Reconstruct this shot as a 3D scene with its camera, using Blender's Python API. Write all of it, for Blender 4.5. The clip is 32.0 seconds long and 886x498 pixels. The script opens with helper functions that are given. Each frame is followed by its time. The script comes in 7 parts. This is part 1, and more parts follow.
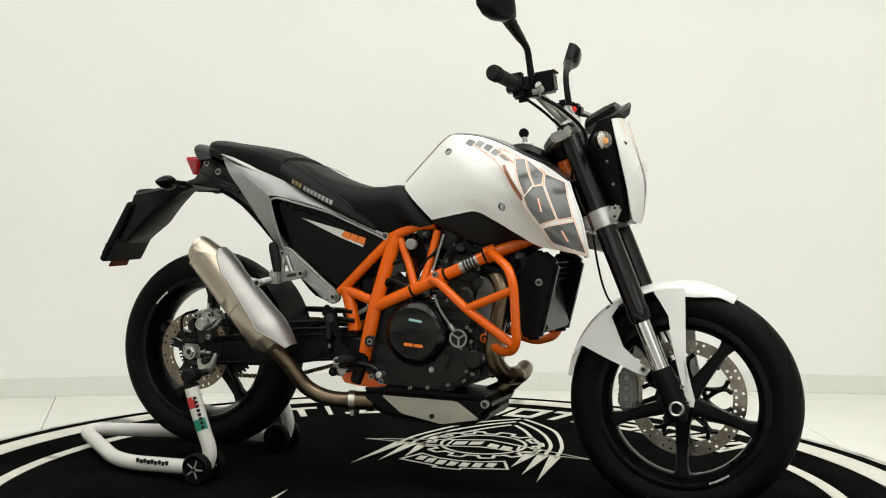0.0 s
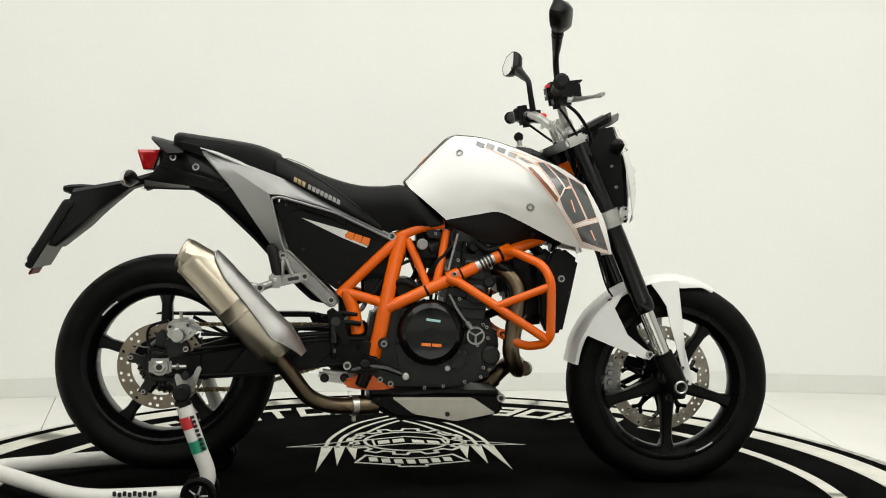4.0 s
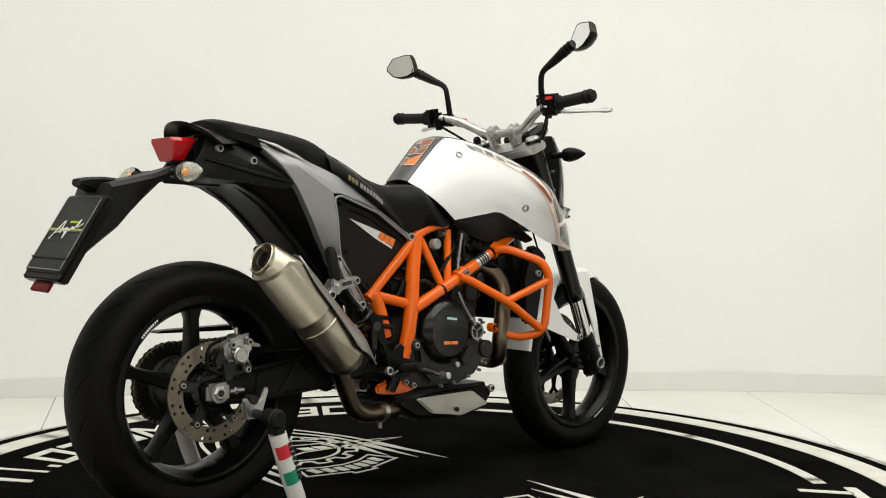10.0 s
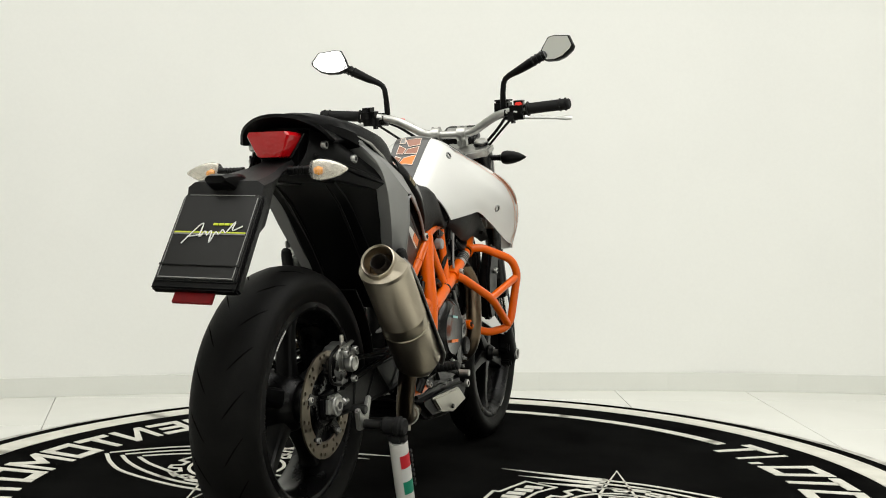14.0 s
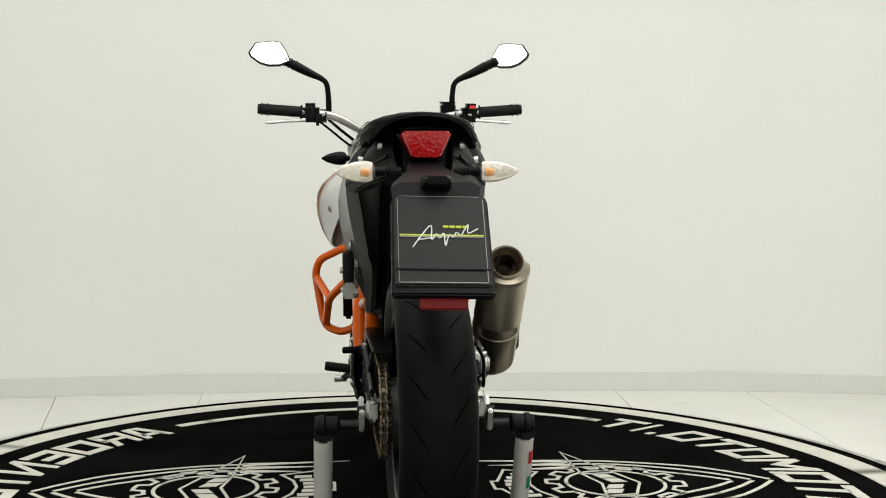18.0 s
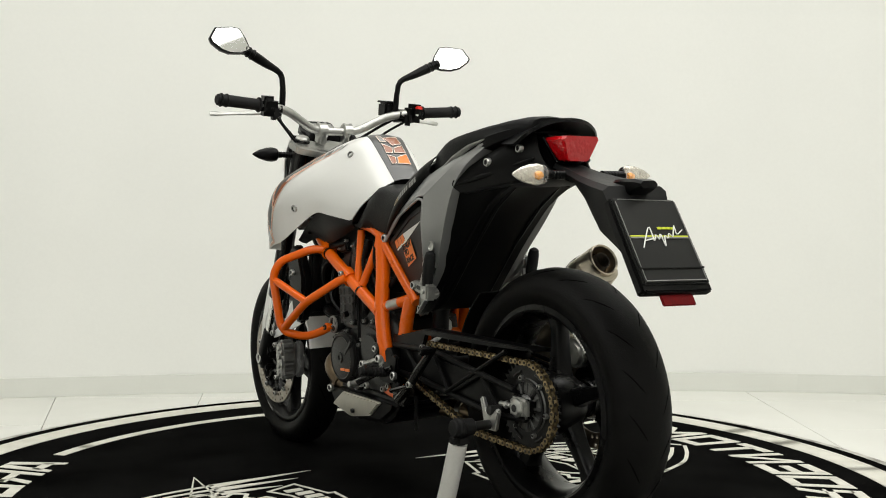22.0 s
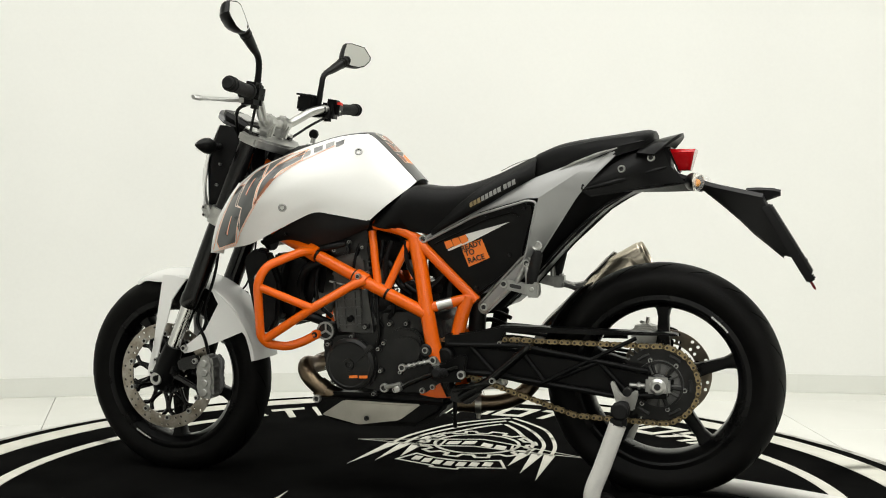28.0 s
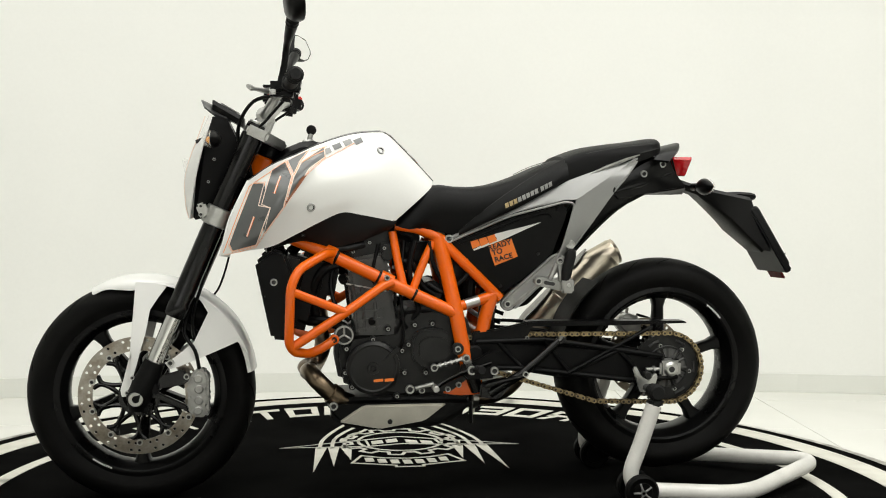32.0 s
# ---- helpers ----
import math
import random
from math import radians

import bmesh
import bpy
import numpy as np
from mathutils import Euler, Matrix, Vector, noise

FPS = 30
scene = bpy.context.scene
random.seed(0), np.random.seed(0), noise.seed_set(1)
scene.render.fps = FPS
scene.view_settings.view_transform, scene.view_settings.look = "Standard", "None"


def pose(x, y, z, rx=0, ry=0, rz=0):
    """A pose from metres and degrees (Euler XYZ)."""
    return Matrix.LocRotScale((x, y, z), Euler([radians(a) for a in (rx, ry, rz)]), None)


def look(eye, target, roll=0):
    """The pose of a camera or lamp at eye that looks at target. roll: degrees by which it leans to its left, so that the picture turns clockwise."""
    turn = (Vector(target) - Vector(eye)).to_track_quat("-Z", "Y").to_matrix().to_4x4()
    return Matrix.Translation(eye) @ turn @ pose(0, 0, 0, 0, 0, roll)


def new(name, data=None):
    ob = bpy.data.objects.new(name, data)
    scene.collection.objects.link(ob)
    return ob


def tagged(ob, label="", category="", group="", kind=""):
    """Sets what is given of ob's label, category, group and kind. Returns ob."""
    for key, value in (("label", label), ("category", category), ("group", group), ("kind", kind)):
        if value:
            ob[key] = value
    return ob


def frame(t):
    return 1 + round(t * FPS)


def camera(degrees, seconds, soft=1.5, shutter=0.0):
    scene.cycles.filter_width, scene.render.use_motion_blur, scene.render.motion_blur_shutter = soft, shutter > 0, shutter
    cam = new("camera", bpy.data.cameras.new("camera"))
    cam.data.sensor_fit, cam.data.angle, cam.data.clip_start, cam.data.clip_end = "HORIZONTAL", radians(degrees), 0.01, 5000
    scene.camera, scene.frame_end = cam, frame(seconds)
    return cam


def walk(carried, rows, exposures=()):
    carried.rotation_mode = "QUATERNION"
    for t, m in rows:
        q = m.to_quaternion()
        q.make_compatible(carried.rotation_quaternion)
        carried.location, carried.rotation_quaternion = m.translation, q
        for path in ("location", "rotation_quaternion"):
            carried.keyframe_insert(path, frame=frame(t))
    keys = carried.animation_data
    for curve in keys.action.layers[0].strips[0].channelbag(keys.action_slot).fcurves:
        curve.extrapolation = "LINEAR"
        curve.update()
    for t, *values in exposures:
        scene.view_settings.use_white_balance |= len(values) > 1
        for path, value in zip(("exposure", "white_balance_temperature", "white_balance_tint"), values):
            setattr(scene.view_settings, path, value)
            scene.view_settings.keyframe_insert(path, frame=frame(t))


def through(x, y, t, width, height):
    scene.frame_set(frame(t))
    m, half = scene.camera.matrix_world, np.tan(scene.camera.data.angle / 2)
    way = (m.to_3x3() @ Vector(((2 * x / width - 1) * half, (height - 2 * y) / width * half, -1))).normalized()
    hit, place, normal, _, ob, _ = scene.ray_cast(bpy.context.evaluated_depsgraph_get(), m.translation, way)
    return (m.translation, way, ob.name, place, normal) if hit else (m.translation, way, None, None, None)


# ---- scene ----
from mathutils.bvhtree import BVHTree

# The camera stands still before a turntable, which carries everything on it round.
cam = camera(46.859, 32.0, soft=1.0)
EYE = Vector((0.0, -2.9598, 0.7825))
STAND = look(EYE, EYE + Vector((0.02601, 0.99920, -0.03054)), 0.552)
walk(cam, [(0, STAND), (32, STAND)], [(0, -0.12), (13, -0.12), (16, -0.22), (19, -0.30), (22, -0.19), (24, -0.02), (28, -0.02), (32, -0.03)])

# seconds and degrees of the turntable
TURN = [(0, -22.16), (2, -9.06), (4, 4.01), (6, 17.06), (8, 30.09), (10, 43.10), (12, 56.10), (14, 69.09), (16, 82.09), (18, 95.08), (20, 108.08), (22, 121.08), (24, 134.09), (26, 147.11), (28, 160.14), (30, 173.19), (32, 186.24)]

# ---- light ----
world = bpy.data.worlds.new("world")
world.use_nodes = True
world.node_tree.nodes["Background"].inputs[0].default_value = (0.9, 0.95, 1.0, 1)
world.node_tree.nodes["Background"].inputs[1].default_value = 0.3
scene.world = world
scene.view_settings.exposure = 0.08


def area(name, m, sx, sy, power, color=(1, 1, 1)):
    lamp = bpy.data.lights.new(name, "AREA")
    lamp.shape, lamp.size, lamp.size_y, lamp.energy, lamp.color = "RECTANGLE", sx, sy, power, color
    ob = new(name, lamp)
    ob.matrix_world = m
    return ob


WARM = (1.0, 0.99, 0.955)
area("ceiling_light", look((-1.2, -1.2, 3.27), (-1.2, -1.2, 0)), 2.3, 4.8, 82, WARM)
area("ceiling_light", look((1.5, -1.2, 3.27), (1.5, -1.2, 0)), 2.3, 4.8, 114, WARM)
area("window_light", look((0.6, -6.2, 2.55), (0, 0, 1.0)), 7.0, 1.6, 48, WARM)

# ---- materials ----


def mat(name, col, rough=0.5, metal=0.0, var=0.12, scale=9.0, bump=0.06, fine=160.0, coat=0.0, dirt=None, spec=0.5):
    """A surface with slow stains and fine grain."""
    m = bpy.data.materials.new(name)
    m.use_nodes = True
    nt = m.node_tree
    n, l = nt.nodes, nt.links
    b = n["Principled BSDF"]
    co = n.new("ShaderNodeTexCoord")
    big, small = n.new("ShaderNodeTexNoise"), n.new("ShaderNodeTexNoise")
    big.inputs["Scale"].default_value, small.inputs["Scale"].default_value = scale, fine
    big.inputs["Detail"].default_value, small.inputs["Detail"].default_value = 5, 3
    l.new(co.outputs["Object"], big.inputs["Vector"])
    l.new(co.outputs["Object"], small.inputs["Vector"])
    ramp = n.new("ShaderNodeValToRGB")
    c2 = dirt if dirt else [c * (1 - 2 * var) for c in col]
    ramp.color_ramp.elements[0].color = (*c2, 1)
    ramp.color_ramp.elements[1].color = (*[min(1, c * (1 + 0.5 * var)) for c in col], 1)
    ramp.color_ramp.elements[0].position, ramp.color_ramp.elements[1].position = 0.25, 0.62
    mix = n.new("ShaderNodeMath")
    mix.operation = "MULTIPLY_ADD"
    mix.inputs[1].default_value, mix.inputs[2].default_value = 0.3, -0.15
    add = n.new("ShaderNodeMath")
    l.new(small.outputs["Fac"], mix.inputs[0])
    l.new(mix.outputs[0], add.inputs[0])
    l.new(big.outputs["Fac"], add.inputs[1])
    l.new(add.outputs[0], ramp.inputs["Fac"])
    l.new(ramp.outputs["Color"], b.inputs["Base Color"])
    rr = n.new("ShaderNodeMapRange")
    rr.inputs["To Min"].default_value, rr.inputs["To Max"].default_value = max(0.02, rough * 0.8), min(1, rough * 1.2)
    l.new(big.outputs["Fac"], rr.inputs["Value"])
    l.new(rr.outputs["Result"], b.inputs["Roughness"])
    if bump:
        bp = n.new("ShaderNodeBump")
        bp.inputs["Strength"].default_value, bp.inputs["Distance"].default_value = bump, 0.002
        l.new(small.outputs["Fac"], bp.inputs["Height"])
        l.new(bp.outputs["Normal"], b.inputs["Normal"])
    b.inputs["Metallic"].default_value = metal
    b.inputs["Coat Weight"].default_value = coat
    b.inputs["Coat Roughness"].default_value = 0.08
    b.inputs["Specular IOR Level"].default_value = spec
    return m


M = {
    # grey of the unseen walls, set to darken reflections in the bike
    "hall": mat("unseen_wall_grey", (0.68, 0.68, 0.66), 0.8, var=0.05, scale=0.8, bump=0.05, fine=60),
    "wall": mat("wall_paint", (0.905, 0.91, 0.875), 0.75, var=0.018, scale=0.8, bump=0.05, fine=60),
    "skirt": mat("skirting_tile", (0.80, 0.81, 0.76), 0.35, var=0.02, scale=3, bump=0.02),
    "floor": mat("floor_tile", (0.84, 0.84, 0.79), 0.22, var=0.02, scale=2, bump=0.01),
    "joint": mat("joint_grout", (0.62, 0.60, 0.54), 0.9, var=0.1),
    "board": mat("platform_board", (0.42, 0.41, 0.37), 0.6, var=0.3, scale=16, bump=0.2, fine=90, dirt=(0.12, 0.115, 0.10)),
    "carpet": mat("carpet_black", (0.0062, 0.0062, 0.0059), 0.95, var=0.3, scale=4, bump=0.5, fine=900, spec=0.0),
    "print": mat("carpet_white", (0.66, 0.65, 0.58), 0.9, var=0.06, scale=14, bump=0.4, fine=500, spec=0.2, dirt=(0.58, 0.57, 0.50)),
    "white": mat("white_paint", (0.75, 0.75, 0.725), 0.3, var=0.015, scale=5, bump=0.0, coat=0.6),
    "orange": mat("orange_powder_coat", (0.77, 0.120, 0.0006), 0.30, var=0.05, scale=8, bump=0.03, fine=400, coat=0.45, spec=0.2),
    "orange2": mat("orange_print", (0.86, 0.20, 0.02), 0.4, var=0.04, bump=0.0),
    "peach": mat("pale_orange_line", (0.86, 0.34, 0.13), 0.35, var=0.04, bump=0.0, coat=0.4),
    "darkgrey": mat("dark_grey_print", (0.045, 0.045, 0.045), 0.3, var=0.1, bump=0.0, coat=0.3),
    "midgrey": mat("grey_print", (0.24, 0.24, 0.23), 0.32, var=0.1, bump=0.0, coat=0.3),
    "gunmetal": mat("grey_metallic_paint", (0.285, 0.287, 0.282), 0.40, metal=0.40, var=0.05, bump=0.02, fine=900, coat=0.12),
    "plastic": mat("black_plastic", (0.0025, 0.0025, 0.0025), 0.33, var=0.2, bump=0.05, fine=700, spec=0.14),
    "plastic2": mat("grained_black_plastic", (0.0075, 0.0075, 0.0075), 0.48, var=0.2, bump=0.12, fine=900, spec=0.20),
    "seat": mat("seat_vinyl", (0.0035, 0.0035, 0.0035), 0.48, var=0.2, bump=0.2, fine=600, spec=0.13),
    "rubber": mat("tyre_rubber", (0.0034, 0.0033, 0.0030), 0.55, var=0.32, scale=18, bump=0.25, fine=320, spec=0.09),
    "black": mat("black_coated_metal", (0.0032, 0.0032, 0.0032), 0.22, var=0.2, bump=0.03, coat=0.2, spec=0.25),
    "engine": mat("engine_dark_casting", (0.0125, 0.0125, 0.012), 0.32, metal=0.1, var=0.25, scale=25, bump=0.2, fine=500, spec=0.28),
    "cylinder": mat("engine_grey_casting", (0.075, 0.075, 0.072), 0.4, metal=0.5, var=0.2, scale=25, bump=0.2, fine=400),
    "alu": mat("aluminium", (0.52, 0.52, 0.50), 0.32, metal=0.95, var=0.1, scale=30, bump=0.1, fine=300),
    "steel": mat("brushed_steel", (0.55, 0.53, 0.48), 0.3, metal=1.0, var=0.08, scale=14, bump=0.05, fine=500),
    "titan": mat("muffler_steel", (0.52, 0.47, 0.38), 0.35, metal=1.0, var=0.12, scale=5, bump=0.03, fine=500, dirt=(0.47, 0.41, 0.32)),
    "pipe": mat("heat_tinted_pipe", (0.17, 0.128, 0.083), 0.3, metal=1.0, var=0.2, scale=7, dirt=(0.13, 0.10, 0.075)),
    "chrome": mat("chrome", (0.75, 0.75, 0.74), 0.1, metal=1.0, var=0.03, bump=0.0),
    "disc": mat("brake_disc_steel", (0.36, 0.335, 0.295), 0.33, metal=1.0, var=0.15, scale=24, dirt=(0.20, 0.165, 0.125)),
    "gold": mat("chain_gold", (0.35, 0.27, 0.145), 0.38, metal=0.9, var=0.2, scale=60),
    "mirror": mat("mirror_glass", (0.92, 0.92, 0.92), 0.03, metal=1.0, var=0.0, bump=0.0),
    "redplastic": mat("red_reflector", (0.12, 0.002, 0.003), 0.5, var=0.1, scale=60, bump=0.1, spec=0.15),
    "redswitch": mat("red_switch", (0.75, 0.03, 0.02), 0.4, var=0.05),
    "amber": mat("amber_bulb", (0.85, 0.33, 0.02), 0.25, var=0.1, scale=60, coat=0.5),
    "grip": mat("grip_rubber", (0.0045, 0.0045, 0.0045), 0.65, var=0.2, bump=0.3, fine=300, spec=0.25),
    "tube": mat("white_tube_paint", (0.72, 0.71, 0.67), 0.35, var=0.06, scale=10, bump=0.02, coat=0.3),
    "green": mat("green_print", (0.02, 0.28, 0.17), 0.4, var=0.05, bump=0.0),
    "redprint": mat("red_print", (0.62, 0.03, 0.04), 0.4, var=0.05, bump=0.0),
    "lime": mat("lime_print", (0.55, 0.62, 0.03), 0.45, var=0.05, bump=0.0),
    "plate": mat("plate_vinyl", (0.0095, 0.0095, 0.009), 0.38, var=0.1, bump=0.05, fine=600, spec=0.25),
    "whiteprint": mat("white_print", (0.75, 0.75, 0.72), 0.45, var=0.04, bump=0.0),
    # black for real prints and for shade painted into holes and sockets
    "print_shade_black": mat("black_print_and_shade", (0.012, 0.012, 0.012), 0.45, var=0.04, bump=0.0),
    "cyan": mat("pale_blue_print", (0.35, 0.60, 0.58), 0.45, var=0.04, bump=0.0),
}


def lens(name, col, through, cells, coat=0.6, facet=0.5):
    """A moulded lens with small facets."""
    m = bpy.data.materials.new(name)
    m.use_nodes = True
    n, l = m.node_tree.nodes, m.node_tree.links
    b = n["Principled BSDF"]
    b.inputs["Base Color"].default_value = (*col, 1)
    b.inputs["Roughness"].default_value = 0.06
    b.inputs["Alpha"].default_value = through
    b.inputs["Coat Weight"].default_value = coat
    co, vo, bp = n.new("ShaderNodeTexCoord"), n.new("ShaderNodeTexVoronoi"), n.new("ShaderNodeBump")
    vo.inputs["Scale"].default_value = cells
    bp.inputs["Strength"].default_value, bp.inputs["Distance"].default_value = facet, 0.003
    l.new(co.outputs["Object"], vo.inputs["Vector"])
    l.new(vo.outputs["Distance"], bp.inputs["Height"])
    l.new(bp.outputs["Normal"], b.inputs["Normal"])
    return m


M["clear"] = lens("clear_lens", (0.93, 0.92, 0.88), 0.13, 150)
M["red"] = lens("red_lens", (0.46, 0.003, 0.006), 1.0, 110, 0.3, 0.3)
M["bolt"] = mat("bolt_steel", (0.50, 0.50, 0.48), 0.3, metal=0.9, var=0.15, scale=50, bump=0.05)
M["cast"] = mat("cast_aluminium", (0.36, 0.36, 0.345), 0.36, metal=0.85, var=0.15, scale=40, bump=0.15, fine=400)
M["shield"] = mat("heat_shield_satin", (0.34, 0.335, 0.32), 0.42, metal=0.95, var=0.1, scale=12, bump=0.06, fine=500)
# real soot at the outlet, painted shade on the chain pins
M["soot_shade"] = mat("soot_and_shade_steel", (0.07, 0.06, 0.05), 0.5, metal=0.8, var=0.3, scale=40)
M["glow"] = mat("pale_outline", (0.86, 0.70, 0.60), 0.35, var=0.02, bump=0.0, coat=0.4)
# warm tint and mottling paint in the bulb's reflections
M["reflector"] = mat("reflector_painted_flecks", (0.84, 0.79, 0.68), 0.2, metal=0.7, var=0.3, scale=120, bump=0.5, fine=220)
M["gold2"] = mat("dull_chain_gold", (0.13, 0.098, 0.052), 0.42, metal=0.9, var=0.2, scale=60)
M["rust"] = mat("brown_print", (0.26, 0.085, 0.035), 0.3, var=0.15, bump=0.0, coat=0.4)
M["disc2"] = mat("worn_disc_steel", (0.19, 0.165, 0.125), 0.36, metal=1.0, var=0.12, scale=24, bump=0.04, dirt=(0.28, 0.23, 0.18))
M["groove"] = mat("tyre_groove_shade", (0.0006, 0.0006, 0.0006), 1.0, var=0.1, bump=0.0, spec=0.0)
M["wheelblack"] = mat("satin_black_wheel", (0.0026, 0.0026, 0.0026), 0.28, var=0.2, bump=0.02, spec=0.16)
M["armblack"] = mat("satin_black_casting", (0.0030, 0.0030, 0.0030), 0.40, var=0.25, scale=20, bump=0.12, fine=500, spec=0.14)
M["thread"] = mat("grey_thread", (0.05, 0.05, 0.048), 0.7, var=0.2, bump=0.0, spec=0.2)
M["hub"] = mat("dull_hub_casting", (0.115, 0.115, 0.110), 0.45, metal=0.4, var=0.25, scale=30, bump=0.2, fine=400)
M["slate"] = mat("slate_grey_print", (0.085, 0.088, 0.088), 0.28, var=0.1, bump=0.0, coat=0.5)

# ---- mesh tools ----


def mesh_of(bm, name, angle=32):
    bmesh.ops.recalc_face_normals(bm, faces=bm.faces[:])
    me = bpy.data.meshes.new(name)
    bm.to_mesh(me)
    bm.free()
    me.polygons.foreach_set("use_smooth", [True] * len(me.polygons))
    me.set_sharp_from_angle(angle=radians(angle))
    return me


def part(name, bm, material, parent, label="", m=None, angle=32):
    me = bm if isinstance(bm, bpy.types.Mesh) else mesh_of(bm, name, angle)
    if not me.materials:
        me.materials.append(M[material])
    ob = new(name, me)
    ob.parent = parent
    if m is not None:
        ob.matrix_basis = m
    return tagged(ob, label)


def thing(name, bm, material, label, category, group="", kind="", m=None, angle=32):
    me = mesh_of(bm, name, angle)
    me.materials.append(M[material])
    ob = new(name, me)
    if m is not None:
        ob.matrix_world = m
    return tagged(ob, label, category, group, kind)


def holder(name, label, category, group=""):
    ob = new(name)
    ob.empty_display_size = 0.1
    return tagged(ob, label, category, group)


def curve_pts(pts, n):
    """n points along a smooth curve through pts, at even steps of length."""
    p = [Vector(q) for q in pts]
    ext = [p[0] * 2 - p[1]] + p + [p[-1] * 2 - p[-2]]
    fine = []
    for i in range(len(p) - 1):
        a, b, c, d = ext[i:i + 4]
        for k in range(12):
            t = k / 12
            fine.append(0.5 * ((2 * b) + (c - a) * t + (2 * a - 5 * b + 4 * c - d) * t * t + (3 * b - a - 3 * c + d) * t ** 3))
    fine.append(p[-1])
    return even(fine, n)


def even(fine, n):
    fine = [Vector(q) for q in fine]
    run = [0.0]
    for a, b in zip(fine, fine[1:]):
        run.append(run[-1] + (b - a).length)
    out, j = [], 0
    for k in range(n):
        s = run[-1] * k / (n - 1)
        while j < len(run) - 2 and run[j + 1] < s:
            j += 1
        w = (s - run[j]) / max(1e-9, run[j + 1] - run[j])
        out.append(fine[j].lerp(fine[j + 1], min(1, max(0, w))))
    return out


def rounded(pts, r, k=4):
    """A polyline with its inner corners rounded by about r."""
    p = [Vector(q) for q in pts]
    out = [p[0]]
    for a, b, c in zip(p, p[1:], p[2:]):
        d1, d2 = (a - b), (c - b)
        w = min(r, d1.length * 0.45, d2.length * 0.45)
        u, v = b + d1.normalized() * w, b + d2.normalized() * w
        for i in range(k + 1):
            t = i / k
            out.append(u.lerp(b, t).lerp(b.lerp(v, t), t))
    return out + [p[-1]]


def skin(rings, bm=None, close=True, cap=True):
    bm = bm or bmesh.new()
    vs = [[bm.verts.new(q) for q in r] for r in rings]
    n = len(rings[0])
    for a, b in zip(vs, vs[1:]):
        for i in range(n if close else n - 1):
            j = (i + 1) % n
            bm.faces.new((a[i], a[j], b[j], b[i]))
    if cap:
        bm.faces.new(vs[0][::-1])
        bm.faces.new(vs[-1])
    return bm


def tube(pts, r, n=12, bm=None, cap=True, flat=1.0):
    """A pipe along pts; r is one radius or one for each point."""
    p = [Vector(q) for q in pts]
    rs = r if isinstance(r, (list, tuple)) else [r] * len(p)
    rings, up = [], None
    for i, q in enumerate(p):
        d = (p[min(i + 1, len(p) - 1)] - p[max(i - 1, 0)]).normalized()
        if up is None:
            up = d.orthogonal().normalized()
        up = (up - d * up.dot(d)).normalized()
        side = d.cross(up)
        rings.append([q + (up * math.cos(2 * math.pi * k / n) + side * math.sin(2 * math.pi * k / n) * flat) * rs[i] for k in range(n)])
    return skin(rings, bm, True, cap)


def rod(a, b, r, n=12, bm=None, r2=None, bevel=0.0):
    """A straight round bar with slightly eased ends."""
    a, b = Vector(a), Vector(b)
    d = (b - a).normalized()
    r2 = r if r2 is None else r2
    e = bevel or min(r, r2) * 0.18
    e = min(e, (b - a).length * 0.3)
    return tube([a, a + d * e, b - d * e, b], [r - e, r, r2, r2 - e], n, bm)


def lathe(profile, n=36, axis="y", at=(0, 0, 0), bm=None, closed=False):
    """profile: (radius, place along the axis)."""
    rings = []
    at = Vector(at)
    prof = list(profile) + ([profile[0]] if closed else [])
    for r, h in prof:
        ring = []
        for k in range(n):
            a = 2 * math.pi * k / n
            c, s = r * math.cos(a), r * math.sin(a)
            ring.append(at + Vector({"y": (c, h, s), "x": (h, c, s), "z": (c, s, h)}[axis]))
        rings.append(ring)
    bm = skin(rings, bm, True, not closed)
    if closed:
        bmesh.ops.remove_doubles(bm, verts=bm.verts[:], dist=1e-6)
    return bm


def slab(poly, y0, y1, bevel=0.004, bm=None, axis="y", seg=2):
    """A polygon (x, z) drawn out from y0 to y1, with eased edges."""
    own = bm if bm is not None else bmesh.new()
    tmp = bmesh.new()
    put = {"y": lambda u, v, w: (u, w, v), "z": lambda u, v, w: (u, v, w), "x": lambda u, v, w: (w, u, v)}[axis]
    a = [tmp.verts.new(put(u, v, y0)) for u, v in poly]
    b = [tmp.verts.new(put(u, v, y1)) for u, v in poly]
    n = len(poly)
    tmp.faces.new(a)
    tmp.faces.new(b[::-1])
    for i in range(n):
        tmp.faces.new((a[i], b[i], b[(i + 1) % n], a[(i + 1) % n]))
    bmesh.ops.recalc_face_normals(tmp, faces=tmp.faces[:])
    if bevel:
        bmesh.ops.bevel(tmp, geom=tmp.edges[:] + tmp.verts[:], offset=bevel, segments=seg, affect="EDGES", clamp_overlap=True)
    if bm is None:
        own.free()
        return tmp
    me = bpy.data.meshes.new("tmp")
    tmp.to_mesh(me)
    tmp.free()
    own.from_mesh(me)
    bpy.data.meshes.remove(me)
    return own


def block(c, s, bevel=0.004, rot=(0, 0, 0), bm=None):
    """A box with eased edges."""
    x, y, z = s[0] / 2, s[1] / 2, s[2] / 2
    tmp = slab([(-x, -z), (x, -z), (x, z), (-x, z)], -y, y, min(bevel, min(s) * 0.35))
    bmesh.ops.transform(tmp, matrix=pose(*c, *rot), verts=tmp.verts[:])
    if bm is None:
        return tmp
    me = bpy.data.meshes.new("tmp")
    tmp.to_mesh(me)
    tmp.free()
    bm.from_mesh(me)
    bpy.data.meshes.remove(me)
    return bm


